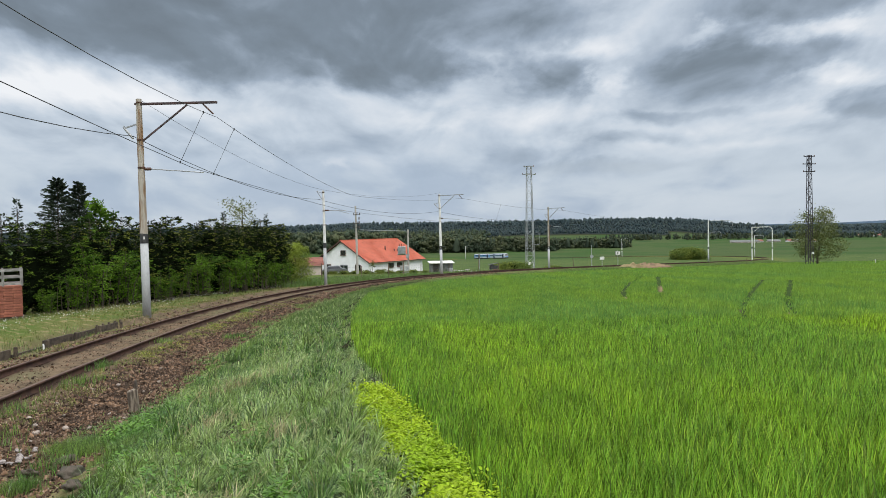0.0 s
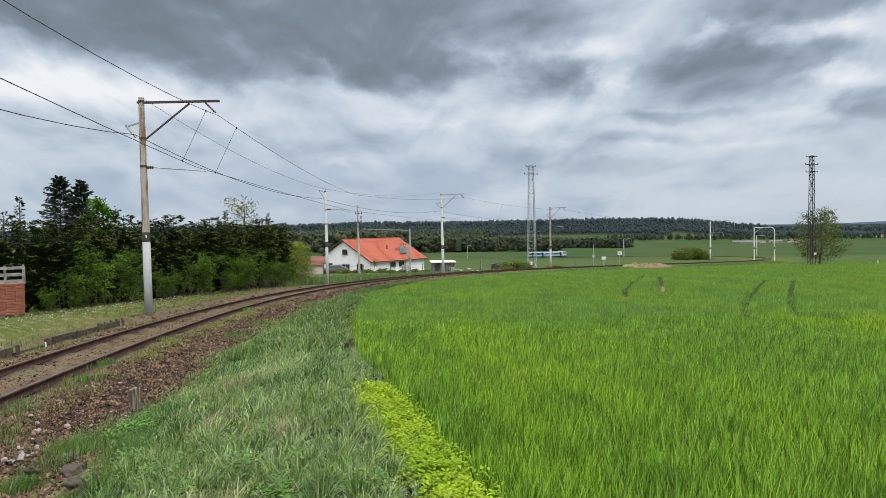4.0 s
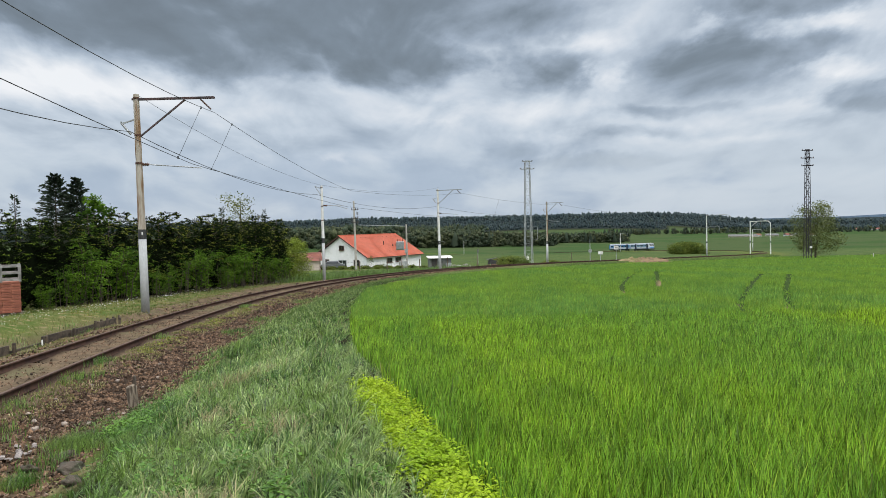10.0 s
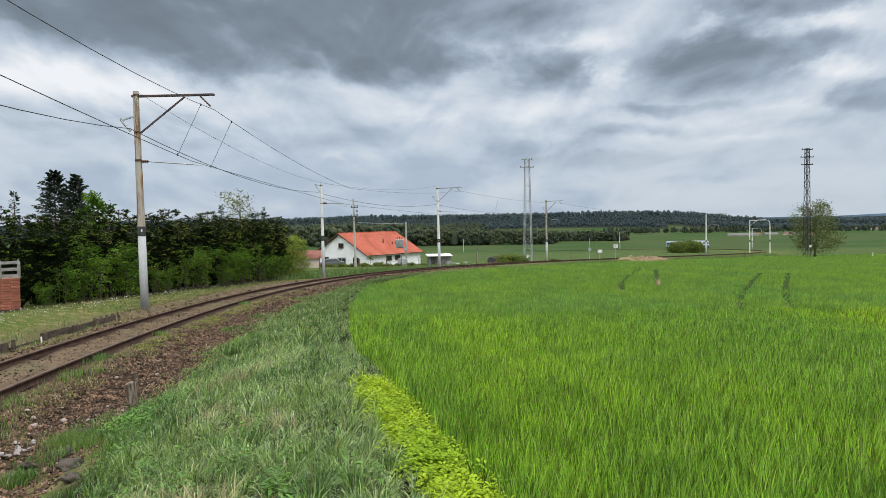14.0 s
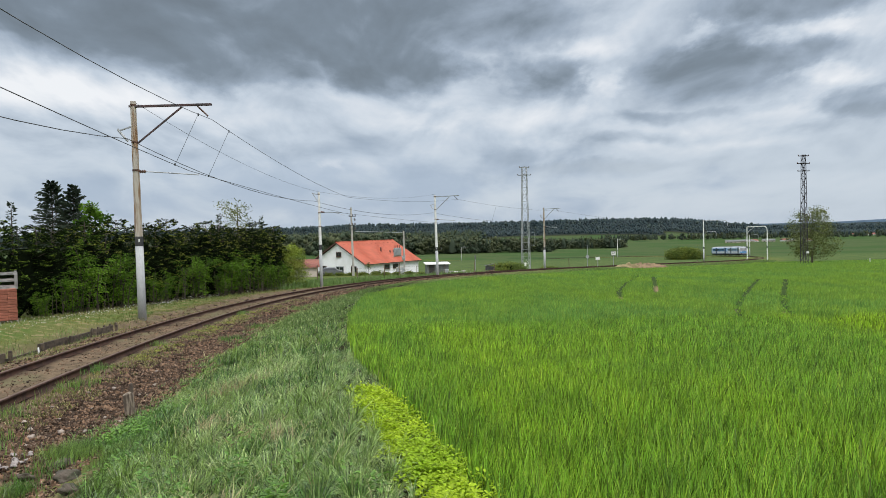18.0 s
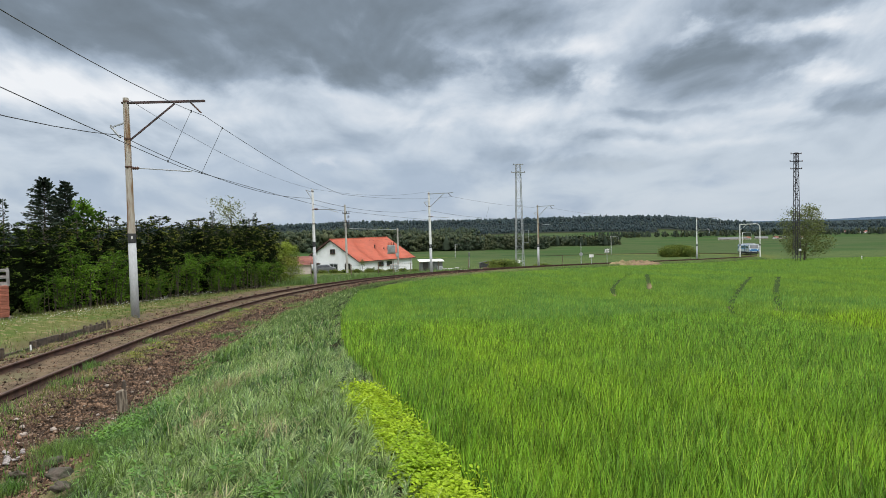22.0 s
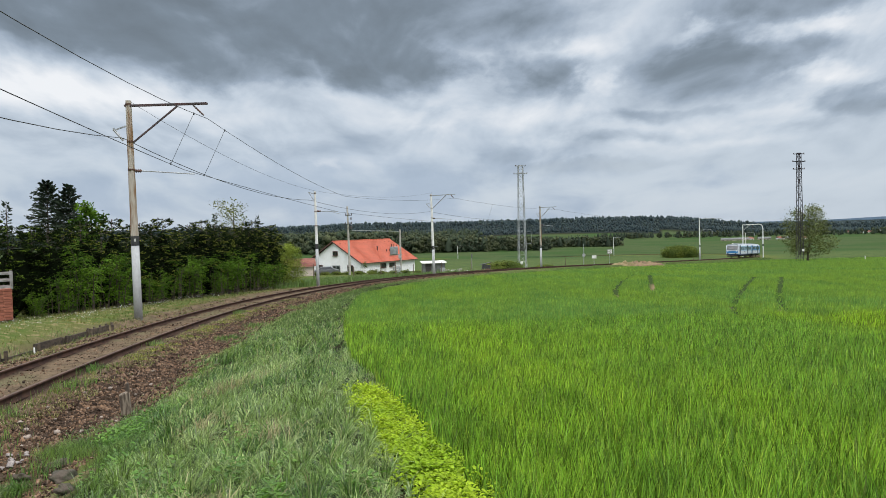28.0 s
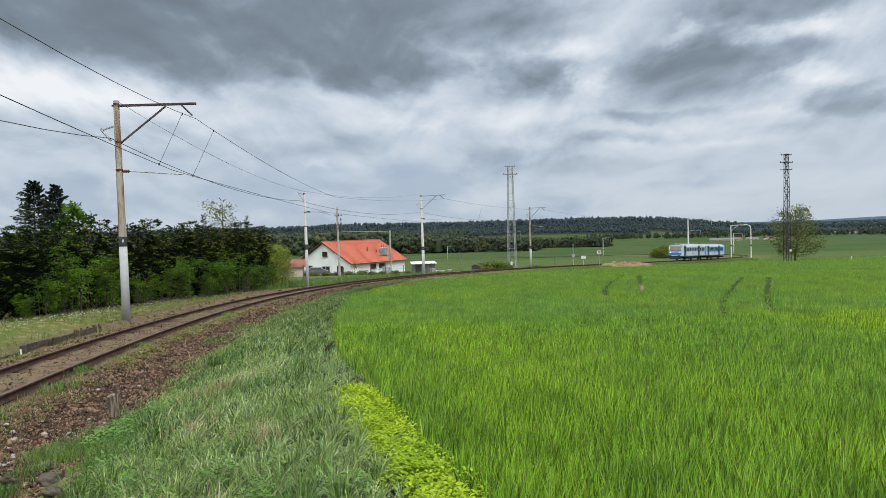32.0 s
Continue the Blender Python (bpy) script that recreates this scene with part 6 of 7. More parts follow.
def hang(name, points, sag, r, label):
    """A wire through the points, sagging between each two."""
    cu = bpy.data.curves.new(name, "CURVE")
    cu.dimensions, cu.bevel_depth, cu.bevel_resolution = "3D", r, 1
    pts = []
    for (a, b), sg in zip(zip(points, points[1:]), sag):
        for k in range(12):
            t = k / 12
            p = Vector(a).lerp(Vector(b), t)
            p.z -= 4 * sg * t * (1 - t)
            pts.append(p)
    pts.append(Vector(points[-1]))
    sp = cu.splines.new("POLY")
    sp.points.add(len(pts) - 1)
    for q, p in zip(sp.points, pts):
        q.co = (*p, 1)
    tmp = bpy.data.objects.new(name, cu)
    scene.collection.objects.link(tmp)
    me = bpy.data.meshes.new_from_object(tmp.evaluated_get(bpy.context.evaluated_depsgraph_get()))
    bpy.data.objects.remove(tmp)
    me.materials.clear()
    me.materials.append(M["wire"])
    ob = new(name, me)
    return tagged(ob, label, "wire", "wires of the overhead line")


WIRE_S = (14.0, 49.3, 77.0, 103.0, 131.3, 163.0, 196.0, 240.0)
mess_h = (7.70, 7.8, 6.8, 8.3, 8.2, 7.8, 7.6, 7.4)
cont_h = (6.1, 5.8, 5.6, 5.6, 5.6, 5.6, 5.6, 5.6)
mess = [on_track(s, (1.2, -0.75, -0.3)[k] if k < 3 else -0.6, h) for k, (s, h) in enumerate(zip(WIRE_S, mess_h))]
cont = [on_track(s, 1.2 if k == 0 else 0.2, h) for k, (s, h) in enumerate(zip(WIRE_S, cont_h))]
hang("messenger_wire", mess, (0.8, 0.3, 0.3, 0.3, 0.35, 0.35, 0.5), 0.010, "thin dark messenger wire sagging between catenary poles")
hang("contact_wire", cont, (0.15, 0.05, 0.06, 0.06, 0.08, 0.08, 0.1), 0.011, "thin dark contact wire over the track")
feed = [on_track(s, o, h) for s, o, h in ((14.0, 3.8, 6.8), (49.3, 2.55, 7.1), (77.0, 2.6, 6.6), (103.0, 2.5, 6.9), (131.3, 2.5, 6.9))]
hang("feeder_wire", feed, (1.1, 0.6, 0.6, 0.5), 0.014, "dark feeder cable on the outer brackets")
hang("earth_wire", [on_track(s, o, h) for s, o, h in ((49.3, 2.2, 8.5), (77.0, 2.1, 7.3), (103.0, 2.1, 9.0))], (0.5, 0.5), 0.007, "thin pale earth wire between pole tops")


def droppers():
    for s in (47.3, 51.2, 112):
        i = max(k for k in range(len(WIRE_S)) if WIRE_S[k] <= s)
        t = (s - WIRE_S[i]) / (WIRE_S[i + 1] - WIRE_S[i])
        sg = (0.8, 0.3, 0.3, 0.3, 0.35)[i]
        sc = (0.15, 0.05, 0.06, 0.06, 0.08)[i]
        a = mess[i].lerp(mess[i + 1], t) - Vector((0, 0, 4 * sg * t * (1 - t)))
        b = cont[i].lerp(cont[i + 1], t) - Vector((0, 0, 4 * sc * t * (1 - t)))
        bm = bmesh.new()
        rod(bm, a, b, 0.008, n=5)
        rod(bm, a + Vector((0, 0, 0.03)), a - Vector((0, 0, 0.06)), 0.025, n=6)
        rod(bm, b + Vector((0, 0, 0.06)), b - Vector((0, 0, 0.03)), 0.025, n=6)
        tagged(mesh_object("dropper_wire", bm, M["wire"]), "thin dropper between messenger and contact wire", "wire", "droppers of the overhead line")


droppers()

# ------------------------------------------------------------------ lattice towers


def lattice_tower(x, y, z, h, base, top, mat, arms, label):
    root = new("lattice_tower")
    def corner(k, t):
        w = (base + (top - base) * t) / 2
        sx_, sy_ = ((1, 1), (-1, 1), (-1, -1), (1, -1))[k % 4]
        return Vector((sx_ * w, sy_ * w, h * t))
    for k in range(4):
        bm = bmesh.new()
        bar(bm, corner(k, -0.02), corner(k, 1), 0.095)
        part("leg", bm, mat, root)
    n = 15
    for i in range(n):
        t0, t1 = i / n, (i + 1) / n
        for k in range(4):
            a, b = (k, k + 1) if (i + k) % 2 else (k + 1, k)
            bm = bmesh.new()
            bar(bm, corner(a, t0), corner(b, t1), 0.045)
            part("diagonal", bm, mat, root)
            bm = bmesh.new()
            bar(bm, corner(k, t1), corner(k + 1, t1), 0.035)
            part("horizontal", bm, mat, root)
    for az_, aw, ins in arms:
        bm = bmesh.new()
        for dy in (-top / 2, top / 2):
            bar(bm, (-aw / 2, 0, az_), (0, dy, az_ + 0.12), 0.07)
            bar(bm, (aw / 2, 0, az_), (0, dy, az_ + 0.12), 0.07)
        bar(bm, (-aw / 2, 0, az_), (aw / 2, 0, az_), 0.12)
        arm = part("cross_arm", bm, mat, root)
        for sgn in (-1, 1):
            bm = bmesh.new()
            for k in range(4):
                zz = az_ + ins * (0.08 + k * 0.13)
                rod(bm, (sgn * aw * 0.47, 0, zz), (sgn * aw * 0.47, 0, zz + 0.1 * ins), 0.10, 0.07, 8)
            part("insulator", bm, M["porcelain"], arm)
    root.matrix_basis = pose(x, y, z, 0, 0, 4)
    return tagged(root, label, "pylon", "lattice towers")


ta = lattice_tower(16.9, 141.0, -6.7, 20.0, 1.5, 0.85, M["galvanised"], ((19.9, 2.0, 0.4), (18.4, 2.7, 0.4)), "pale galvanised steel lattice tower beside the track")
tb = lattice_tower(68.2, 135.0, -6.1, 20.0, 0.95, 0.55, M["dark_lattice"], ((19.8, 2.1, 0.4), (18.4, 2.5, 0.4), (17.0, 2.3, 0.4)), "dark weathered steel lattice tower at the field's edge")
bm = bmesh.new()
box(bm, 0, -1.1, 1.9, 0.45, 0.05, 0.4)
part("warning_plate", bm, M["white_paint"], tb, "small white plate")
bm = bmesh.new()
bar(bm, (1.0, 0.3, 4.8), (1.9, 0.3, 4.8), 0.05)
bar(bm, (1.9, 0.3, 4.8), (1.9, 0.3, 7.2), 0.05)
bar(bm, (1.9, 0.3, 7.2), (1.0, 0.3, 7.2), 0.05)
part("switch_frame", bm, M["galvanised"], ta)
bm = bmesh.new()
box(bm, -0.4, -1.25, 1.2, 0.5, 0.06, 0.6)
part("warning_plate", bm, M["white_paint"], ta, "small white plate")

# ------------------------------------------------------------------ transformer station on two posts, near the house


def transformer_post():
    root = new("transformer_station")
    z0 = -5.65
    a, b = Vector((-13.6, 115.0, z0)), Vector((-6.0, 125.0, -6.1))
    bm = bmesh.new()
    rod(bm, a - Vector((0, 0, 0.5)), a + Vector((-0.15, 0, 11.0)), 0.20, 0.13, 10)
    part("post", bm, M["concrete"], root, "tall concrete post")
    bm = bmesh.new()
    rod(bm, b - Vector((0, 0, 0.5)), b + Vector((0, 0, 7.6)), 0.19, 0.14, 10)
    part("post", bm, M["concrete"], root, "shorter concrete post")
    bm = bmesh.new()
    bar(bm, a + Vector((0.5, 0, 7.2)), b + Vector((-0.2, 0, 7.3)), 0.09)
    part("crossbar", bm, M["galvanised"], root)
    for dz in (9.3, 8.6, 7.9):
        bm = bmesh.new()
        for k in range(4):
            rod(bm, a + Vector((0.42, -0.3, dz - 0.45 + k * 0.11)), a + Vector((0.42, -0.3, dz - 0.38 + k * 0.11)), 0.17, 0.12, 8)
        part("insulator", bm, M["undercarriage"], root, "dark ribbed insulator")
    for dz in (9.6, 8.2, 7.6):
        bm = bmesh.new()
        bar(bm, a + Vector((-0.5, -0.15, dz)), a + Vector((0.6, -0.15, dz)), 0.09)
        for sx_ in (-0.45, 0.1, 0.5):
            rod(bm, a + Vector((sx_, -0.15, dz)), a + Vector((sx_, -0.15, dz + 0.32)), 0.08, 0.05, 7)
        part("insulator_bar", bm, M["undercarriage"], root, "bar with insulators")
    bm = bmesh.new()
    box(bm, b.x - 1.1, b.y - 0.35, b.z + 4.0, 1.3, 0.9, 1.35, 0.05)
    for k in range(6):
        box(bm, b.x - 1.6 + k * 0.2, b.y - 0.85, b.z + 4.0, 0.05, 0.12, 1.0)
    tr = part("transformer", bm, M["galvanised"], root, "grey transformer tank")
    for k in range(3):
        bm = bmesh.new()
        rod(bm, (b.x - 1.5 + k * 0.4, b.y - 0.35, b.z + 4.6), (b.x - 1.5 + k * 0.4, b.y - 0.35, b.z + 5.15), 0.08, 0.05, 7)
        part("bushing", bm, M["porcelain"], tr)
    bm = bmesh.new()
    bar(bm, b + Vector((-1.9, -0.3, 3.25)), b + Vector((0.3, -0.3, 3.25)), 0.14)
    part("platform", bm, M["galvanised"], root)
    bm = bmesh.new()
    bar(bm, b + Vector((-0.6, 0, 6.2)), b + Vector((0.7, 0, 6.2)), 0.09)
    for k in range(3):
        rod(bm, b + Vector((-0.5 + k * 0.5, 0, 6.2)), b + Vector((-0.5 + k * 0.5, 0, 6.6)), 0.07, 0.05, 7)
    part("insulator_bar", bm, M["undercarriage"], root)
    bm = bmesh.new()
    box(bm, b.x - 0.1, b.y - 0.28, b.z + 2.9, 0.5, 0.3, 0.6, 0.03)
    part("switch_box", bm, M["galvanised"], root, "grey switch box")
    return tagged(root, "pole-mounted transformer on two concrete posts", "transformer")


transformer_post()

# ------------------------------------------------------------------ round the house


def garage():
    """A low pinkish outbuilding with a dull red roof, beside the house."""
    root = new("garage")
    W, D, H = 7.0, 6.0, 2.3
    bm = bmesh.new()
    box(bm, 0, 0, H / 2 - 0.4, W, D, H + 0.8)
    part("wall", bm, M["beige_wall"], root, "pale pinkish rendered wall")
    bm = bmesh.new()
    roof_rows(bm, (-W / 2 - 0.3, -D / 2 - 0.4, H), (W / 2 + 0.3, -D / 2 - 0.4, H), (W / 2 + 0.3, 0, H + 1.25), (-W / 2 - 0.3, 0, H + 1.25), 8)
    roof_rows(bm, (W / 2 + 0.3, D / 2 + 0.4, H), (-W / 2 - 0.3, D / 2 + 0.4, H), (-W / 2 - 0.3, 0, H + 1.25), (W / 2 + 0.3, 0, H + 1.25), 8)
    part("roof", bm, M["roof_old"], root, "dull red tiled roof")
    for sgn in (-1, 1):
        bm = bmesh.new()
        vs = [bm.verts.new(p) for p in ((sgn * W / 2, -D / 2, H), (sgn * W / 2, D / 2, H), (sgn * W / 2, 0, H + 1.1))]
        bm.faces.new(vs)
        part("gable", bm, M["beige_wall"], root)
    bm = bmesh.new()
    box(bm, 1.2, -D / 2 - 0.9, 0.3, 3.4, 1.6, 0.9, 0.05)
    part("lean_to", bm, M["dark_trim"], root, "low brown lean-to")
    root.matrix_basis = pose(-23.4, 118.0, -6.35, 0, 0, 12)
    tagged(root, "low outbuilding with pinkish walls and a dull red roof", "building")


garage()


M["shed_grey"] = material("shed_grey", (0.15, 0.16, 0.155), (0.10, 0.105, 0.10), 1.5, 14, 0.8, bump=0.2)


def shed():
    root = new("shed")
    bm = bmesh.new()
    box(bm, 0, 0, 0.75, 3.6, 2.4, 1.9)
    part("wall", bm, M["shed_grey"], root, "dark grey board walls")
    bm = bmesh.new()
    box(bm, 0, 0, 1.84, 4.1, 3.0, 0.12, 0.02, m=pose(0, 0, 0, 4, 0, 0))
    part("roof", bm, M["white_paint"], root, "pale flat roof")
    bm = bmesh.new()
    box(bm, -1.0, -1.22, 0.9, 0.9, 0.06, 1.5)
    part("door", bm, M["undercarriage"], root)
    bm = bmesh.new()
    rod(bm, (1.3, -1.7, -0.3), (1.3, -1.7, 0.9), 0.45, n=16)
    part("water_tank", bm, M["galvanised"], root, "grey water tank")
    root.matrix_basis = pose(-0.4, 120.0, -5.85, 0, 0, 8)
    tagged(root, "small grey shed with a pale flat roof near the track", "shed")


shed()


def wire_fence():
    """Posts of the wire fence between the track and the house garden, with three wires."""
    root = new("garden_fence")
    pts = []
    for k in range(10):
        s = 78 + k * 5.6
        p = on_track(s, 7.5 + 1.2 * math.sin(k * 1.3) + k * 0.25)
        pts.append(Vector((p.x, p.y, land_at(p.x, p.y))))
    for k, p in enumerate(pts):
        bm = bmesh.new()
        rod(bm, p - Vector((0, 0, 0.4)), p + Vector((0.03, 0, 1.45 + 0.2 * (k % 3))), 0.06, 0.05, 7)
        part("post", bm, M["old_wood"], root)
    for z in (0.5, 1.0, 1.35):
        bm = bmesh.new()
        for a, b in zip(pts, pts[1:]):
            rod(bm, a + Vector((0, 0, z)), b + Vector((0, 0, z)), 0.006, n=4)
        part("wire_strand", bm, M["wire"], root)
    tagged(root, "thin garden fence of posts and wire before the house", "fence")


wire_fence()


def small_car(x, y, turn, mat, label):
    root = new("parked_car")
    bm = bmesh.new()
    prof = ((-2.0, 0.35), (-2.0, 0.85), (-1.45, 0.95), (-0.95, 1.42), (0.7, 1.45), (1.25, 1.0), (1.95, 0.85), (2.05, 0.35))
    for sgn in (-1, 1):
        vs = [bm.verts.new((a, sgn * (0.82 if b < 1.2 else 0.66), b)) for a, b in prof]
        bm.faces.new(vs if sgn < 0 else vs[::-1])
    bm.verts.ensure_lookup_table()
    n = len(prof)
    for k in range(n):
        bm.faces.new([bm.verts[i] for i in (k, n + k, n + (k + 1) % n, (k + 1) % n)])
    part("body", bm, mat, root)
    for sgn in (-1, 1):
        bm = bmesh.new()
        vs = [bm.verts.new((a, sgn * (0.80 - 0.12 * (b > 1.1)), b)) for a, b in ((-1.35, 0.98), (-0.95, 1.35), (0.65, 1.37), (1.1, 1.0))]
        for v in vs:
            v.co.y += sgn * 0.02
        bm.faces.new(vs)
        part("side_window", bm, M["glass_dark"], root)
    for wx in (-1.25, 1.25):
        for wy in (-0.78, 0.78):
            bm = bmesh.new()
            rod(bm, (wx, wy - 0.1, 0.32), (wx, wy + 0.1, 0.32), 0.32, n=16)
            w = part("wheel", bm, M["undercarriage"], root)
            bm = bmesh.new()
            rod(bm, (wx, wy - 0.11, 0.32), (wx, wy + 0.11, 0.32), 0.19, n=12)
            part("rim", bm, M["galvanised"], w)
    root.matrix_basis = pose(x, y, land_at(x, y), 0, 0, turn)
    tagged(root, label, "car")


M["car_grey"] = material("car_grey", (0.20, 0.21, 0.22), (0.15, 0.16, 0.17), 0.8, 20, 0.35, 0.3, bump=0)
small_car(-18.0, 120.0, 8, M["car_grey"], "grey parked car in front of the white gable")


def cabinet():
    root = new("utility_cabinet")
    bm = bmesh.new()
    box(bm, 0, 0, 0.8, 1.5, 0.6, 1.7, 0.04)
    part("body", bm, M["concrete"], root, "pale grey cabinet body")
    bm = bmesh.new()
    box(bm, 0, -0.31, 0.9, 1.3, 0.03, 1.3, 0.01)
    d = part("door", bm, M["galvanised"], root)
    bm = bmesh.new()
    box(bm, 0.0, -0.33, 1.1, 0.4, 0.015, 0.12)
    part("marking", bm, M["white_paint"], d)
    root.matrix_basis = pose(-6.4, 120.5, land_at(-6.4, 120.5) - 0.35, 0, 0, 10)
    tagged(root, "pale grey utility cabinet under the transformer", "cabinet")


cabinet()

# ------------------------------------------------------------------ signs, heaps and posts along the line


def text_mesh(body, size, mat, parent, m):
    cu = bpy.data.curves.new("lettering", "FONT")
    cu.body, cu.size, cu.extrude, cu.align_x, cu.align_y = body, size, 0.004, "CENTER", "CENTER"
    tmp = bpy.data.objects.new("lettering", cu)
    scene.collection.objects.link(tmp)
    me = bpy.data.meshes.new_from_object(tmp.evaluated_get(bpy.context.evaluated_depsgraph_get()))
    bpy.data.objects.remove(tmp)
    me.materials.clear()
    me.materials.append(mat)
    return shared("lettering", me, parent, m, "black lettering")


def sign(x, y, h, w, hh, label, text=None, name="track_sign", face="white_paint"):
    root = new(name)
    bm = bmesh.new()
    rod(bm, (0, 0, -0.3), (0, 0, h), 0.045, n=8)
    part("post", bm, M["galvanised"], root)
    bm = bmesh.new()
    box(bm, 0, -0.06, h - hh / 2, w, 0.04, hh, 0.01)
    part("board", bm, M[face], root)
    if text:
        text_mesh(text, hh * 0.72, M["black_paint"], root, pose(0, -0.085, h - hh / 2, 90, 0, 0))
        for sx_, sz_, lx, lz in ((0, hh / 2 - 0.04, w, 0.06), (0, -hh / 2 + 0.04, w, 0.06), (-w / 2 + 0.03, 0, 0.06, hh), (w / 2 - 0.03, 0, 0.06, hh)):
            bm = bmesh.new()
            box(bm, sx_, -0.084, h - hh / 2 + sz_, lx, 0.006, lz)
            part("border", bm, M["black_paint"], root)
    root.matrix_basis = pose(x, y, land_at(x, y), 0, 0, 0)
    tagged(root, label, "sign", "signs beside the track")


sign(25.3, 115.5, 1.6, 0.72, 0.48, "blank white board on a thin post by the track")
sign(28.9, 120.0, 2.45, 0.85, 0.72, "white speed board with black figures on a post", "40")
sign(6.3, 126.0, 3.0, 0.26, 0.7, "narrow grey board on a post beside the track", face="shed_grey")


def signal_post():
    root = new("signal_post")
    bm = bmesh.new()
    rod(bm, (0, 0, -0.3), (0, 0, 4.3), 0.07, 0.05, 8)
    part("post", bm, M["galvanised"], root)
    bm = bmesh.new()
    rod(bm, (0, -0.1, 2.3), (0, -0.04, 2.3), 0.3, n=18)
    part("disc", bm, M["galvanised"], root, "grey round disc")
    root.matrix_basis = pose(25.6, 125.0, land_at(25.6, 125.0), 0, 0, 0)
    tagged(root, "thin grey post with a round disc", "sign", "signs beside the track")


signal_post()


def heap(name, x, y, rx, ry, h, mat, label, seed):
    bm = bmesh.new()
    g = 28
    vs = {}
    for i in range(g + 1):
        for j in range(g + 1):
            u, v = i / g * 2 - 1, j / g * 2 - 1
            d = math.hypot(u, v)
            k = max(0.0, 1 - d * d)
            nz = 0.45 + 1.0 * noise.fractal(Vector((u * 2.6 + seed, v * 2.6, seed)), 0.7, 2.0, 4)
            px, py = x + u * rx, y + v * ry
            vs[i, j] = bm.verts.new((px, py, land_at(px, py) - 0.06 + max(0, h * k * (0.55 + nz * 0.8))))
    for i in range(g):
        for j in range(g):
            bm.faces.new((vs[i, j], vs[i + 1, j], vs[i + 1, j + 1], vs[i, j + 1]))
    return tagged(mesh_object(name, bm, mat, None, True), label, "heap")


heap("straw_heap", 30.9, 117.0, 2.6, 1.3, 0.62, M["straw_soil"], "low heap of pale straw beside the earth heap", 7.0)
heap("earth_heap", 34.3, 117.6, 3.6, 2.0, 0.95, M["soil_mound"], "heap of sandy brown earth at the field's edge", 1.0)
heap("gravel_heap", 7.5, 114.0, 3.0, 1.6, 0.4, M["stone"], "low heap of pale rubble beside the track", 4.0)


def tarp_frame():
    root = new("tipped_crate")
    bm = bmesh.new()
    box(bm, 0, 0, 0.75, 1.3, 0.9, 0.9, 0.04, m=pose(0, 0, 0, 0, 14, 0))
    part("box", bm, M["black_paint"], root, "black box")
    bm = bmesh.new()
    box(bm, 0.35, 0, 1.3, 1.7, 1.1, 0.06, 0.01, m=pose(0, 0, 0, 0, -12, 0))
    part("lid", bm, M["black_paint"], root, "tilted black lid")
    root.matrix_basis = pose(8.7, 128.0, land_at(8.7, 128.0), 0, 0, 10)
    tagged(root, "tipped black box with a raised lid beside the track", "box")


tarp_frame()


def marker_post(x, y, h, r, mat, label, name="marker_post", cap=False):
    root = new(name)
    bm = bmesh.new()
    rod(bm, (0, 0, -0.2), (0, 0, h), r, r * 0.9, 8)
    part("post", bm, mat, root)
    if cap:
        bm = bmesh.new()
        rod(bm, (0, 0, h), (0, 0, h + 0.06), r * 1.1, r * 0.5, 8)
        part("cap", bm, M["black_paint"], root)
    root.matrix_basis = pose(x, y, land_at(x, y), 2, -3, 0)
    tagged(root, label, "post", "marker posts")


marker_post(83.5, 140.0, 0.9, 0.09, M["white_paint"], "short white post in the field", cap=True)
marker_post(20.2, 112.5, 1.5, 0.05, M["old_wood"], "thin wooden post by the track")
marker_post(59.5, 142.0, 1.6, 0.06, M["old_wood"], "thin wooden post by the track")
marker_post(62.5, 175.0, 0.9, 0.08, M["old_wood"], "thin wooden post by the track")

# ------------------------------------------------------------------ by the near track


M["grey_wood"] = material("grey_wood", (0.29, 0.285, 0.275), (0.17, 0.165, 0.155), 4.0, 30, 0.9, bump=0.4, rnd=0.12)


M["stake_wood"] = material("stake_wood", (0.27, 0.225, 0.17), (0.085, 0.065, 0.05), 9.0, 40, 0.9, bump=0.6, stretch=(3, 3, 0.5))


def stake():
    """The cracked wooden stump of a post in the ballast."""
    root = new("wooden_stake")
    bm = bmesh.new()
    box(bm, 0, 0, 0.10, 0.165, 0.13, 0.66, 0.02)
    for v in bm.verts:
        if v.co.z > 0.35:
            v.co.z += 0.06 * math.sin(v.co.x * 40 + 1)
            v.co.x *= 0.92
    part("post", bm, M["stake_wood"], root, "weathered grey-brown wood")
    bm = bmesh.new()
    box(bm, 0.06, 0.01, 0.46, 0.04, 0.10, 0.16, 0.01)
    part("splinter", bm, M["bark"], root)
    x, y = -5.22, 12.1
    root.matrix_basis = pose(x, y, land_at(x, y) - 0.02, 3, -4, 15)
    tagged(root, "short weathered wooden stake in the ballast", "stake")


stake()


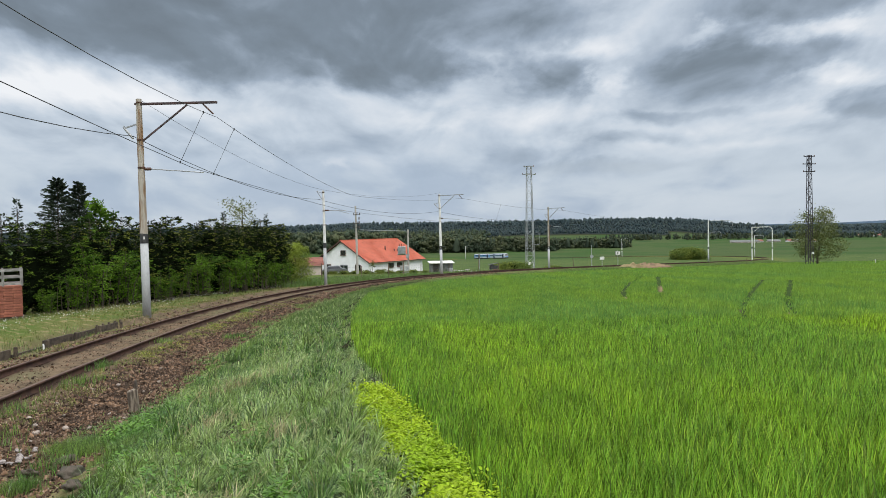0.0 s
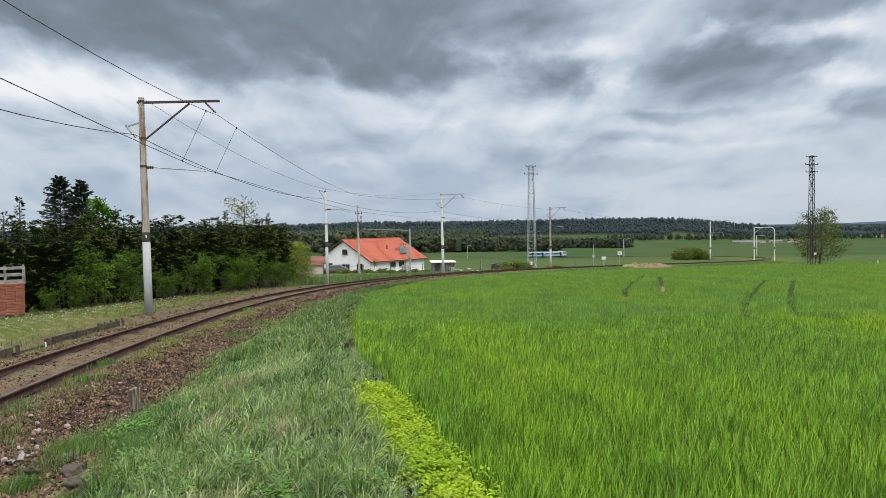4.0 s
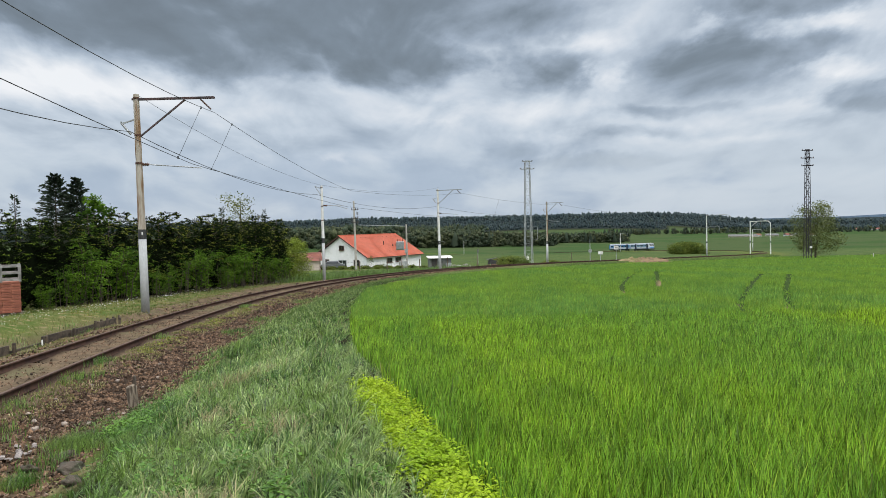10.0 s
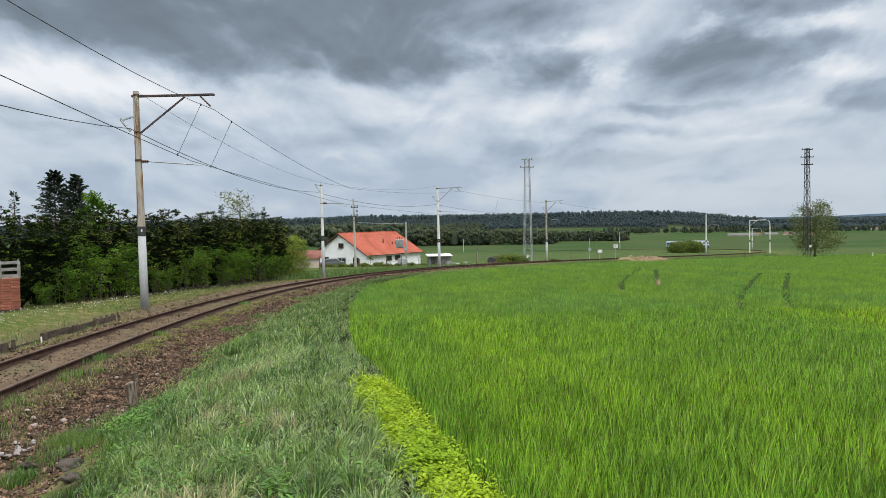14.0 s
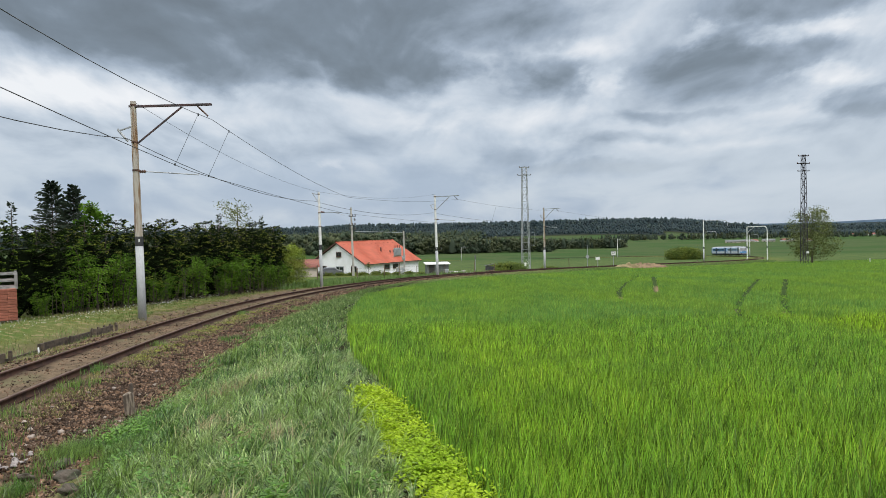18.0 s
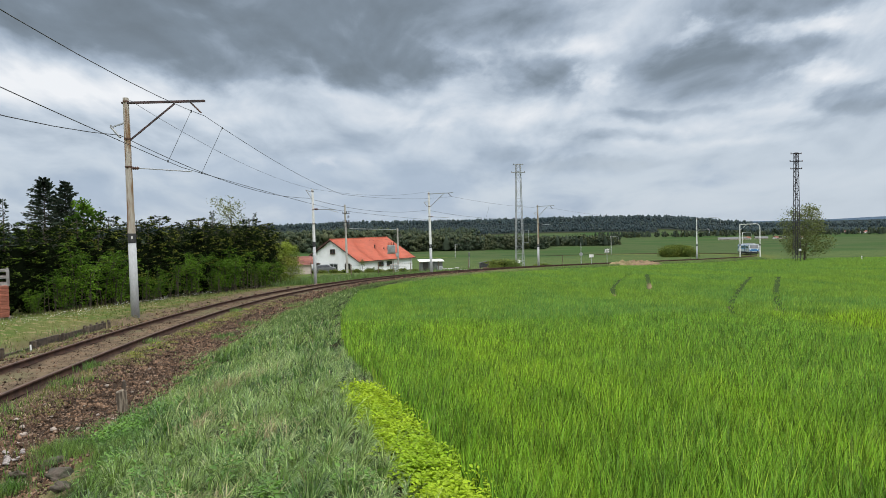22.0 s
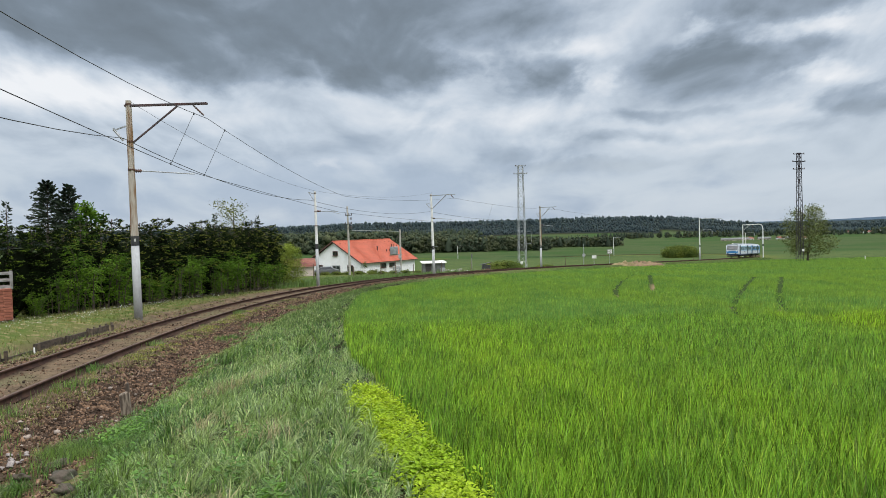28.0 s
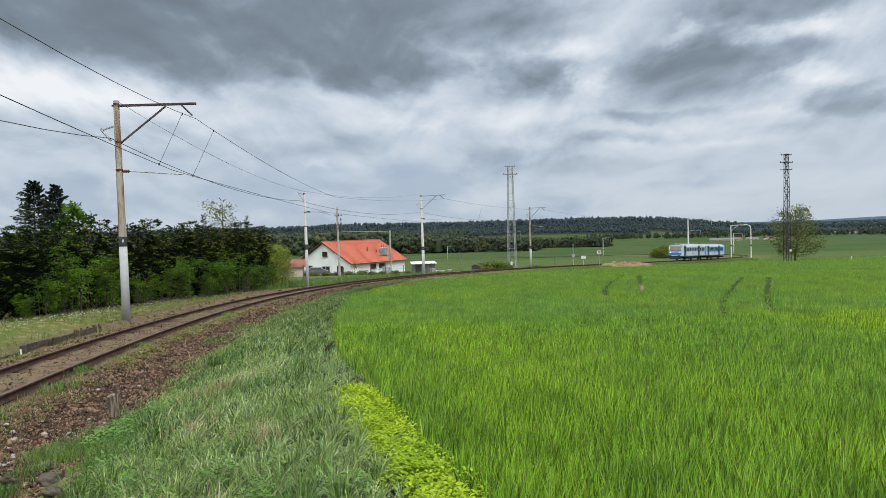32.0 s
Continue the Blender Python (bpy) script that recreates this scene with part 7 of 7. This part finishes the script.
def plank_edging():
    """Old planks laid on edge against short posts, holding back the grass beside the track."""
    root = new("plank_edging")
    s0, s1, n = 30.5, 47.0, 9
    for k in range(n + 1):
        s = s0 + (s1 - s0) * k / n
        p = on_track(s, 2.35)
        z = p.z - 0.27
        bm = bmesh.new()
        box(bm, p.x + 0.06, p.y, z + 0.08, 0.085, 0.085, 0.34 + 0.05 * (k % 3), 0.015, m=None)
        part("post", bm, M["plank_wood"], root)
    for k in range(n):
        for r in range(1 if k in (0, 5) else 2):
            a, b = on_track(s0 + (s1 - s0) * k / n, 2.42), on_track(s0 + (s1 - s0) * (k + 0.98) / n, 2.42)
            up = Vector((0, 0, -0.22 + r * 0.13 - 0.03 * (k % 2)))
            bm = bmesh.new()
            bar(bm, a + up, b + up, 0.05, 0.125)
            part("plank", bm, M["plank_wood"], root)
    for k in range(5):
        p = on_track(45.4 + k * 0.5, 2.48)
        bm = bmesh.new()
        box(bm, p.x, p.y, p.z - 0.10, 0.06, 0.09, 0.26, 0.01, m=None)
        part("upright", bm, M["plank_wood"], root)
    tagged(root, "low edging of old dark planks and posts beside the track", "edging")


plank_edging()
marker_post(-11.2, 20.2, 0.17, 0.025, M["white_paint"], "small white marker stake beside the plank edging")


def brick_pallet():
    """A pallet of red bricks with an empty grey pallet crate standing on it."""
    root = new("brick_pallet")
    for k in range(3):
        bm = bmesh.new()
        box(bm, 0, -0.45 + k * 0.45, 0.05, 1.25, 0.1, 0.1)
        part("runner", bm, M["old_wood"], root)
    for k in range(6):
        bm = bmesh.new()
        box(bm, -0.55 + k * 0.22, 0, 0.115, 0.14, 1.05, 0.025)
        part("deck_board", bm, M["old_wood"], root)
    bm = bmesh.new()
    box(bm, 0, 0, 0, 0.285, 0.135, 0.084, 0.008)
    me = bpy.data.meshes.new("brick")
    bm.to_mesh(me)
    bm.free()
    me.materials.append(M["brick_red"])
    rng = np.random.default_rng(5)
    rows = 12
    for r in range(rows):
        z = 0.14 + 0.0925 * (r + 0.5)
        for k in range(4):
            for j in range(7):
                if 0 < k < 3 and 0 < j < 6 and r < rows - 1:
                    continue
                x, y = -0.435 + k * 0.29, -0.42 + j * 0.14
                shared("brick", me, root, pose(x + rng.normal(0, 0.006), y + rng.normal(0, 0.004), z, 0, 0, rng.normal(0, 0.8)))
    root.matrix_basis = pose(-15.75, 25.9, land_at(-15.75, 25.9) + 0.02, 0, 0, 32)
    tagged(root, "stack of red bricks on a wooden pallet beside the hedge", "bricks")
    c = new("pallet_crate")
    for z in (0.06, 0.30, 0.54):
        for sgn in (-1, 1):
            bm = bmesh.new()
            box(bm, 0, sgn * 0.5, z, 1.2, 0.025, 0.065)
            part("slat", bm, M["grey_wood"], c)
            bm = bmesh.new()
            box(bm, sgn * 0.6, 0, z, 0.025, 1.02, 0.065)
            part("slat", bm, M["grey_wood"], c)
    for sx_ in (-0.58, 0, 0.58):
        for sy_ in (-0.48, 0.48):
            bm = bmesh.new()
            box(bm, sx_, sy_, 0.3, 0.07, 0.05, 0.62)
            part("upright", bm, M["grey_wood"], c)
    c.matrix_basis = pose(-15.75, 25.9, land_at(-15.75, 25.9) + 0.02 + 0.14 + 0.0925 * rows, 0, 0, 32)
    tagged(c, "weathered grey slatted crate on top of the brick stack", "crate")


brick_pallet()


def ballast():
    """Broken stone beside and between the rails."""
    rng = np.random.default_rng(21)
    c, t = 0.72, 0.6
    ico = np.array([(c, t, -t), (-t, c, -t), (-c, -t, -t), (t, -c, -t), (t, t, t), (-c * t, t, c), (-t, -t, t), (c, -t * c, t)])
    ico_f = np.array([(0, 1, 4), (1, 5, 4), (1, 2, 5), (2, 6, 5), (2, 3, 6), (3, 7, 6), (3, 0, 7), (0, 4, 7), (4, 5, 6), (4, 6, 7)])
    lots = []
    for s0, s1, o0, o1, n, size in ((22, 34, -3.5, -1.0, 14500, 0.0180), (34, 48, -3.5, -1.1, 12500, 0.0200), (48, 75, -3.2, -1.2, 6500, 0.028), (75, 110, -1.7, -1.1, 1000, 0.045),
                                    (22, 60, -0.6, 0.6, 3200, 0.014), (26, 60, 0.9, 2.0, 2600, 0.026), (60, 100, 0.9, 1.9, 600, 0.05)):
        s, o = rng.uniform(s0, s1, n), rng.uniform(o0, o1, n)
        if o0 < -3:
            keep = rng.uniform(0, 1, n) < lerp_s(-o, 1.0, 1.9)
            s, o = s[keep], o[keep]
        h = np.interp(s, TS, TH)
        x = np.interp(s, TS, TX) - np.sin(h) * o
        y = np.interp(s, TS, TY) + np.cos(h) * o
        if o0 < -3:
            keep = -o < shoulder_width(y) + 0.5
            x, y = x[keep], y[keep]
        lots.append((x, y, size * rng.lognormal(0, 0.30, len(x))))
    x, y, r = (np.concatenate([l[k] for l in lots]) for k in range(3))
    z = land(x, y) + r * 0.15
    n = len(x)
    sc = r[:, None] * rng.uniform(0.6, 1.3, (n, 3))
    a = rng.uniform(0, 2 * PI, n)
    v = ico[None] * (1 + rng.normal(0, 0.27, (n, 8, 3))) * sc[:, None, :] * 1.15
    # each stone lies tilted its own way
    for i, j, sp in ((1, 2, 0.75), (0, 2, 0.75)):
        e = rng.normal(0, sp, n)[:, None]
        p, q = v[..., i].copy(), v[..., j].copy()
        v[..., i], v[..., j] = p * np.cos(e) - q * np.sin(e), p * np.sin(e) + q * np.cos(e)
    vx = v[..., 0] * np.cos(a)[:, None] - v[..., 1] * np.sin(a)[:, None] + x[:, None]
    vy = v[..., 0] * np.sin(a)[:, None] + v[..., 1] * np.cos(a)[:, None] + y[:, None]
    v = np.stack([vx, vy, v[..., 2] + z[:, None]], -1).reshape(-1, 3)
    f = (np.arange(n)[:, None, None] * 8 + ico_f[None]).reshape(-1, 3)
    tagged(bulk("ballast", v, [f], M["stone"]), "brown and grey broken ballast stone beside the rails", "gravel", kind="stuff")


ballast()


def pale_rubble():
    """A few pale broken stones lying on the ballast."""
    rng = np.random.default_rng(8)
    for k in range(30):
        if k < 16:
            x, y = -5.9 + rng.normal(0, 0.4), 11.2 + rng.normal(0, 0.7)
        else:
            p = on_track(rng.uniform(30, 56), -rng.uniform(1.3, 3.0))
            x, y = p.x, p.y
        bm = bmesh.new()
        blob(bm, (0, 0, 0), rng.uniform(0.018, 0.05), rng.uniform(0.45, 0.8), 1, 0.5, k)
        ob = mesh_object("pale_stone", bm, M["pale_stone"])
        ob.matrix_basis = pose(x, y, land_at(x, y) + 0.03, rng.uniform(-20, 20), rng.uniform(-20, 20), rng.uniform(0, 360))
        tagged(ob, "pale broken stone lying on the brown ballast", "stone", "pale stones on the ballast")


M["pale_stone"] = material("pale_stone", (0.30, 0.25, 0.21), (0.20, 0.16, 0.135), 6.0, 40, 0.9, bump=0.4, rnd=0.2)
pale_rubble()


def hollow_rocks():
    """Half-buried rocks and a patch of pale rubble in the hollow at the foot of the ballast."""
    for k, (x, y, r, flat) in enumerate(((-4.80, 9.10, 0.15, 0.45), (-4.35, 8.35, 0.14, 0.4), (-4.0, 7.7, 0.11, 0.5), (-4.95, 8.55, 0.10, 0.45))):
        bm = bmesh.new()
        blob(bm, (0, 0, 0), r, flat, 3, 0.35, 50 + k)
        ob = mesh_object("rock", bm, M["grey_rock"], None, True)
        ob.matrix_basis = pose(x, y, land_at(x, y) + 0.03, 8 * k, -6 * k, 70 * k)
        tagged(ob, "grey-brown rock half buried beside the ballast", "rock", "rocks beside the ballast")
    rng = np.random.default_rng(14)
    for k in range(22):
        x, y = -5.6 + rng.normal(0, 0.14), 9.45 + rng.normal(0, 0.22)
        bm = bmesh.new()
        blob(bm, (0, 0, 0), rng.uniform(0.02, 0.05), rng.uniform(0.4, 0.7), 1, 0.5, 90 + k)
        ob = mesh_object("pale_stone", bm, M["chalk_stone"])
        ob.matrix_basis = pose(x, y, land_at(x, y) + 0.03, rng.uniform(-20, 20), rng.uniform(-20, 20), rng.uniform(0, 360))
        tagged(ob, "whitish broken stone in a small pile by the ballast", "stone", "pale stones on the ballast")


M["grey_rock"] = material("grey_rock", (0.085, 0.068, 0.052), (0.032, 0.034, 0.018), 5.0, 30, 0.95, bump=0.6, bump_dist=0.03)
M["chalk_stone"] = material("chalk_stone", (0.26, 0.23, 0.215), (0.16, 0.14, 0.13), 6.0, 40, 0.9, bump=0.4, rnd=0.2)
hollow_rocks()


def pale_blocks():
    """Pale blocks and a low grey tank left beside the shed."""
    for k, (x, y, sx_, sy_, sz_, turn) in enumerate(((1.9, 118.2, 0.7, 0.5, 0.45, 10), (2.9, 118.6, 1.0, 0.6, 0.35, -15), (3.9, 118.0, 0.6, 0.5, 0.55, 25), (4.9, 118.5, 1.4, 0.7, 0.22, 5))):
        bm = bmesh.new()
        box(bm, 0, 0, sz_ / 2 - 0.03, sx_, sy_, sz_, 0.04)
        ob = mesh_object("concrete_block", bm, M["white_paint"] if k % 2 else M["concrete"])
        ob.matrix_basis = pose(x, y, land_at(x, y), 0, 0, turn)
        tagged(ob, "pale block lying on the ground beside the shed", "block", "pale blocks by the shed")


pale_blocks()

# ------------------------------------------------------------------ the far village


def village():
    rng = np.random.default_rng(33)
    spots = [(0.405 + 0.017 * k + rng.normal(0, 0.003), 815 + rng.normal(0, 12), w, c) for k, (w, c) in enumerate(
        ((26, 0), (30, 0), (14, 1), (22, 0), (12, 1), (10, 0), (13, 1)))] + [(0.60, 950, 14, 1), (0.615, 960, 12, 0), (0.575, 955, 10, 1), (0.635, 955, 12, 1)]
    for az_, d, w, c in spots:
        x, y, w = d * az_, d, w * 0.6
        root = new("farm_building")
        bm = bmesh.new()
        box(bm, 0, 0, 1.5, w, 8, 3.4)
        part("wall", bm, M["plaster"] if c else M["beige_wall"], root, "pale rendered wall")
        bm = bmesh.new()
        for sgn in (-1, 1):
            a = [(-w / 2 - 0.4, sgn * 4.5, 3.0), (w / 2 + 0.4, sgn * 4.5, 3.0), (w / 2 + 0.4, 0, 4.8), (-w / 2 - 0.4, 0, 4.8)]
            bm.faces.new([bm.verts.new(p) for p in (a if sgn < 0 else a[::-1])])
        part("roof", bm, M["roof_old"] if c else M["shed_grey"], root, "pitched roof")
        for k in range(int(w / 4)):
            bm = bmesh.new()
            box(bm, -w / 2 + 2 + k * 4, -4.02, 1.7, 1.2, 0.1, 1.1)
            part("window", bm, M["glass_dark"], root)
        root.matrix_basis = pose(x, y, land_at(x, y) - 1.7, 0, 0, rng.uniform(-18, 18))
        tagged(root, "distant pale farm building in the valley village", "building", "buildings of the far village")


village()


def far_hills():
    """The hill on the skyline, far beyond the woods, painted blue for distance haze."""
    n = 60
    rows = []
    for k in range(n + 1):
        az_ = 0.40 + 0.60 * k / n
        d = 4300
        h = 16 * float(lerp_s(np.array(az_), 0.44, 0.60)) * (1 + 0.12 * math.sin(az_ * 31)) + 1.5 * math.sin(az_ * 47) - 9
        rows += [(d * math.sin(az_), d * math.cos(az_), -60), (d * math.sin(az_), d * math.cos(az_), h), ((d + 350) * math.sin(az_), (d + 350) * math.cos(az_), h - 4)]
    f = []
    for k in range(n):
        a, b = k * 3, k * 3 + 3
        f += [(a, b, b + 1, a + 1), (a + 1, b + 1, b + 2, a + 2)]
    tagged(bulk("backdrop_hill", rows, [np.array(f)], M["hazed_hill"], True), "far wooded hill on the horizon, haze put into its blue-grey colour", "hill", kind="structure")


# blue-grey base colour carries the haze over the far hill
M["hazed_hill"] = material("hazed_hill", (0.10, 0.145, 0.20), (0.085, 0.125, 0.17), 0.004, 0.03, 1.0, bump=0, spec=0.0)
far_hills()

# ------------------------------------------------------------------ what moves
motions()
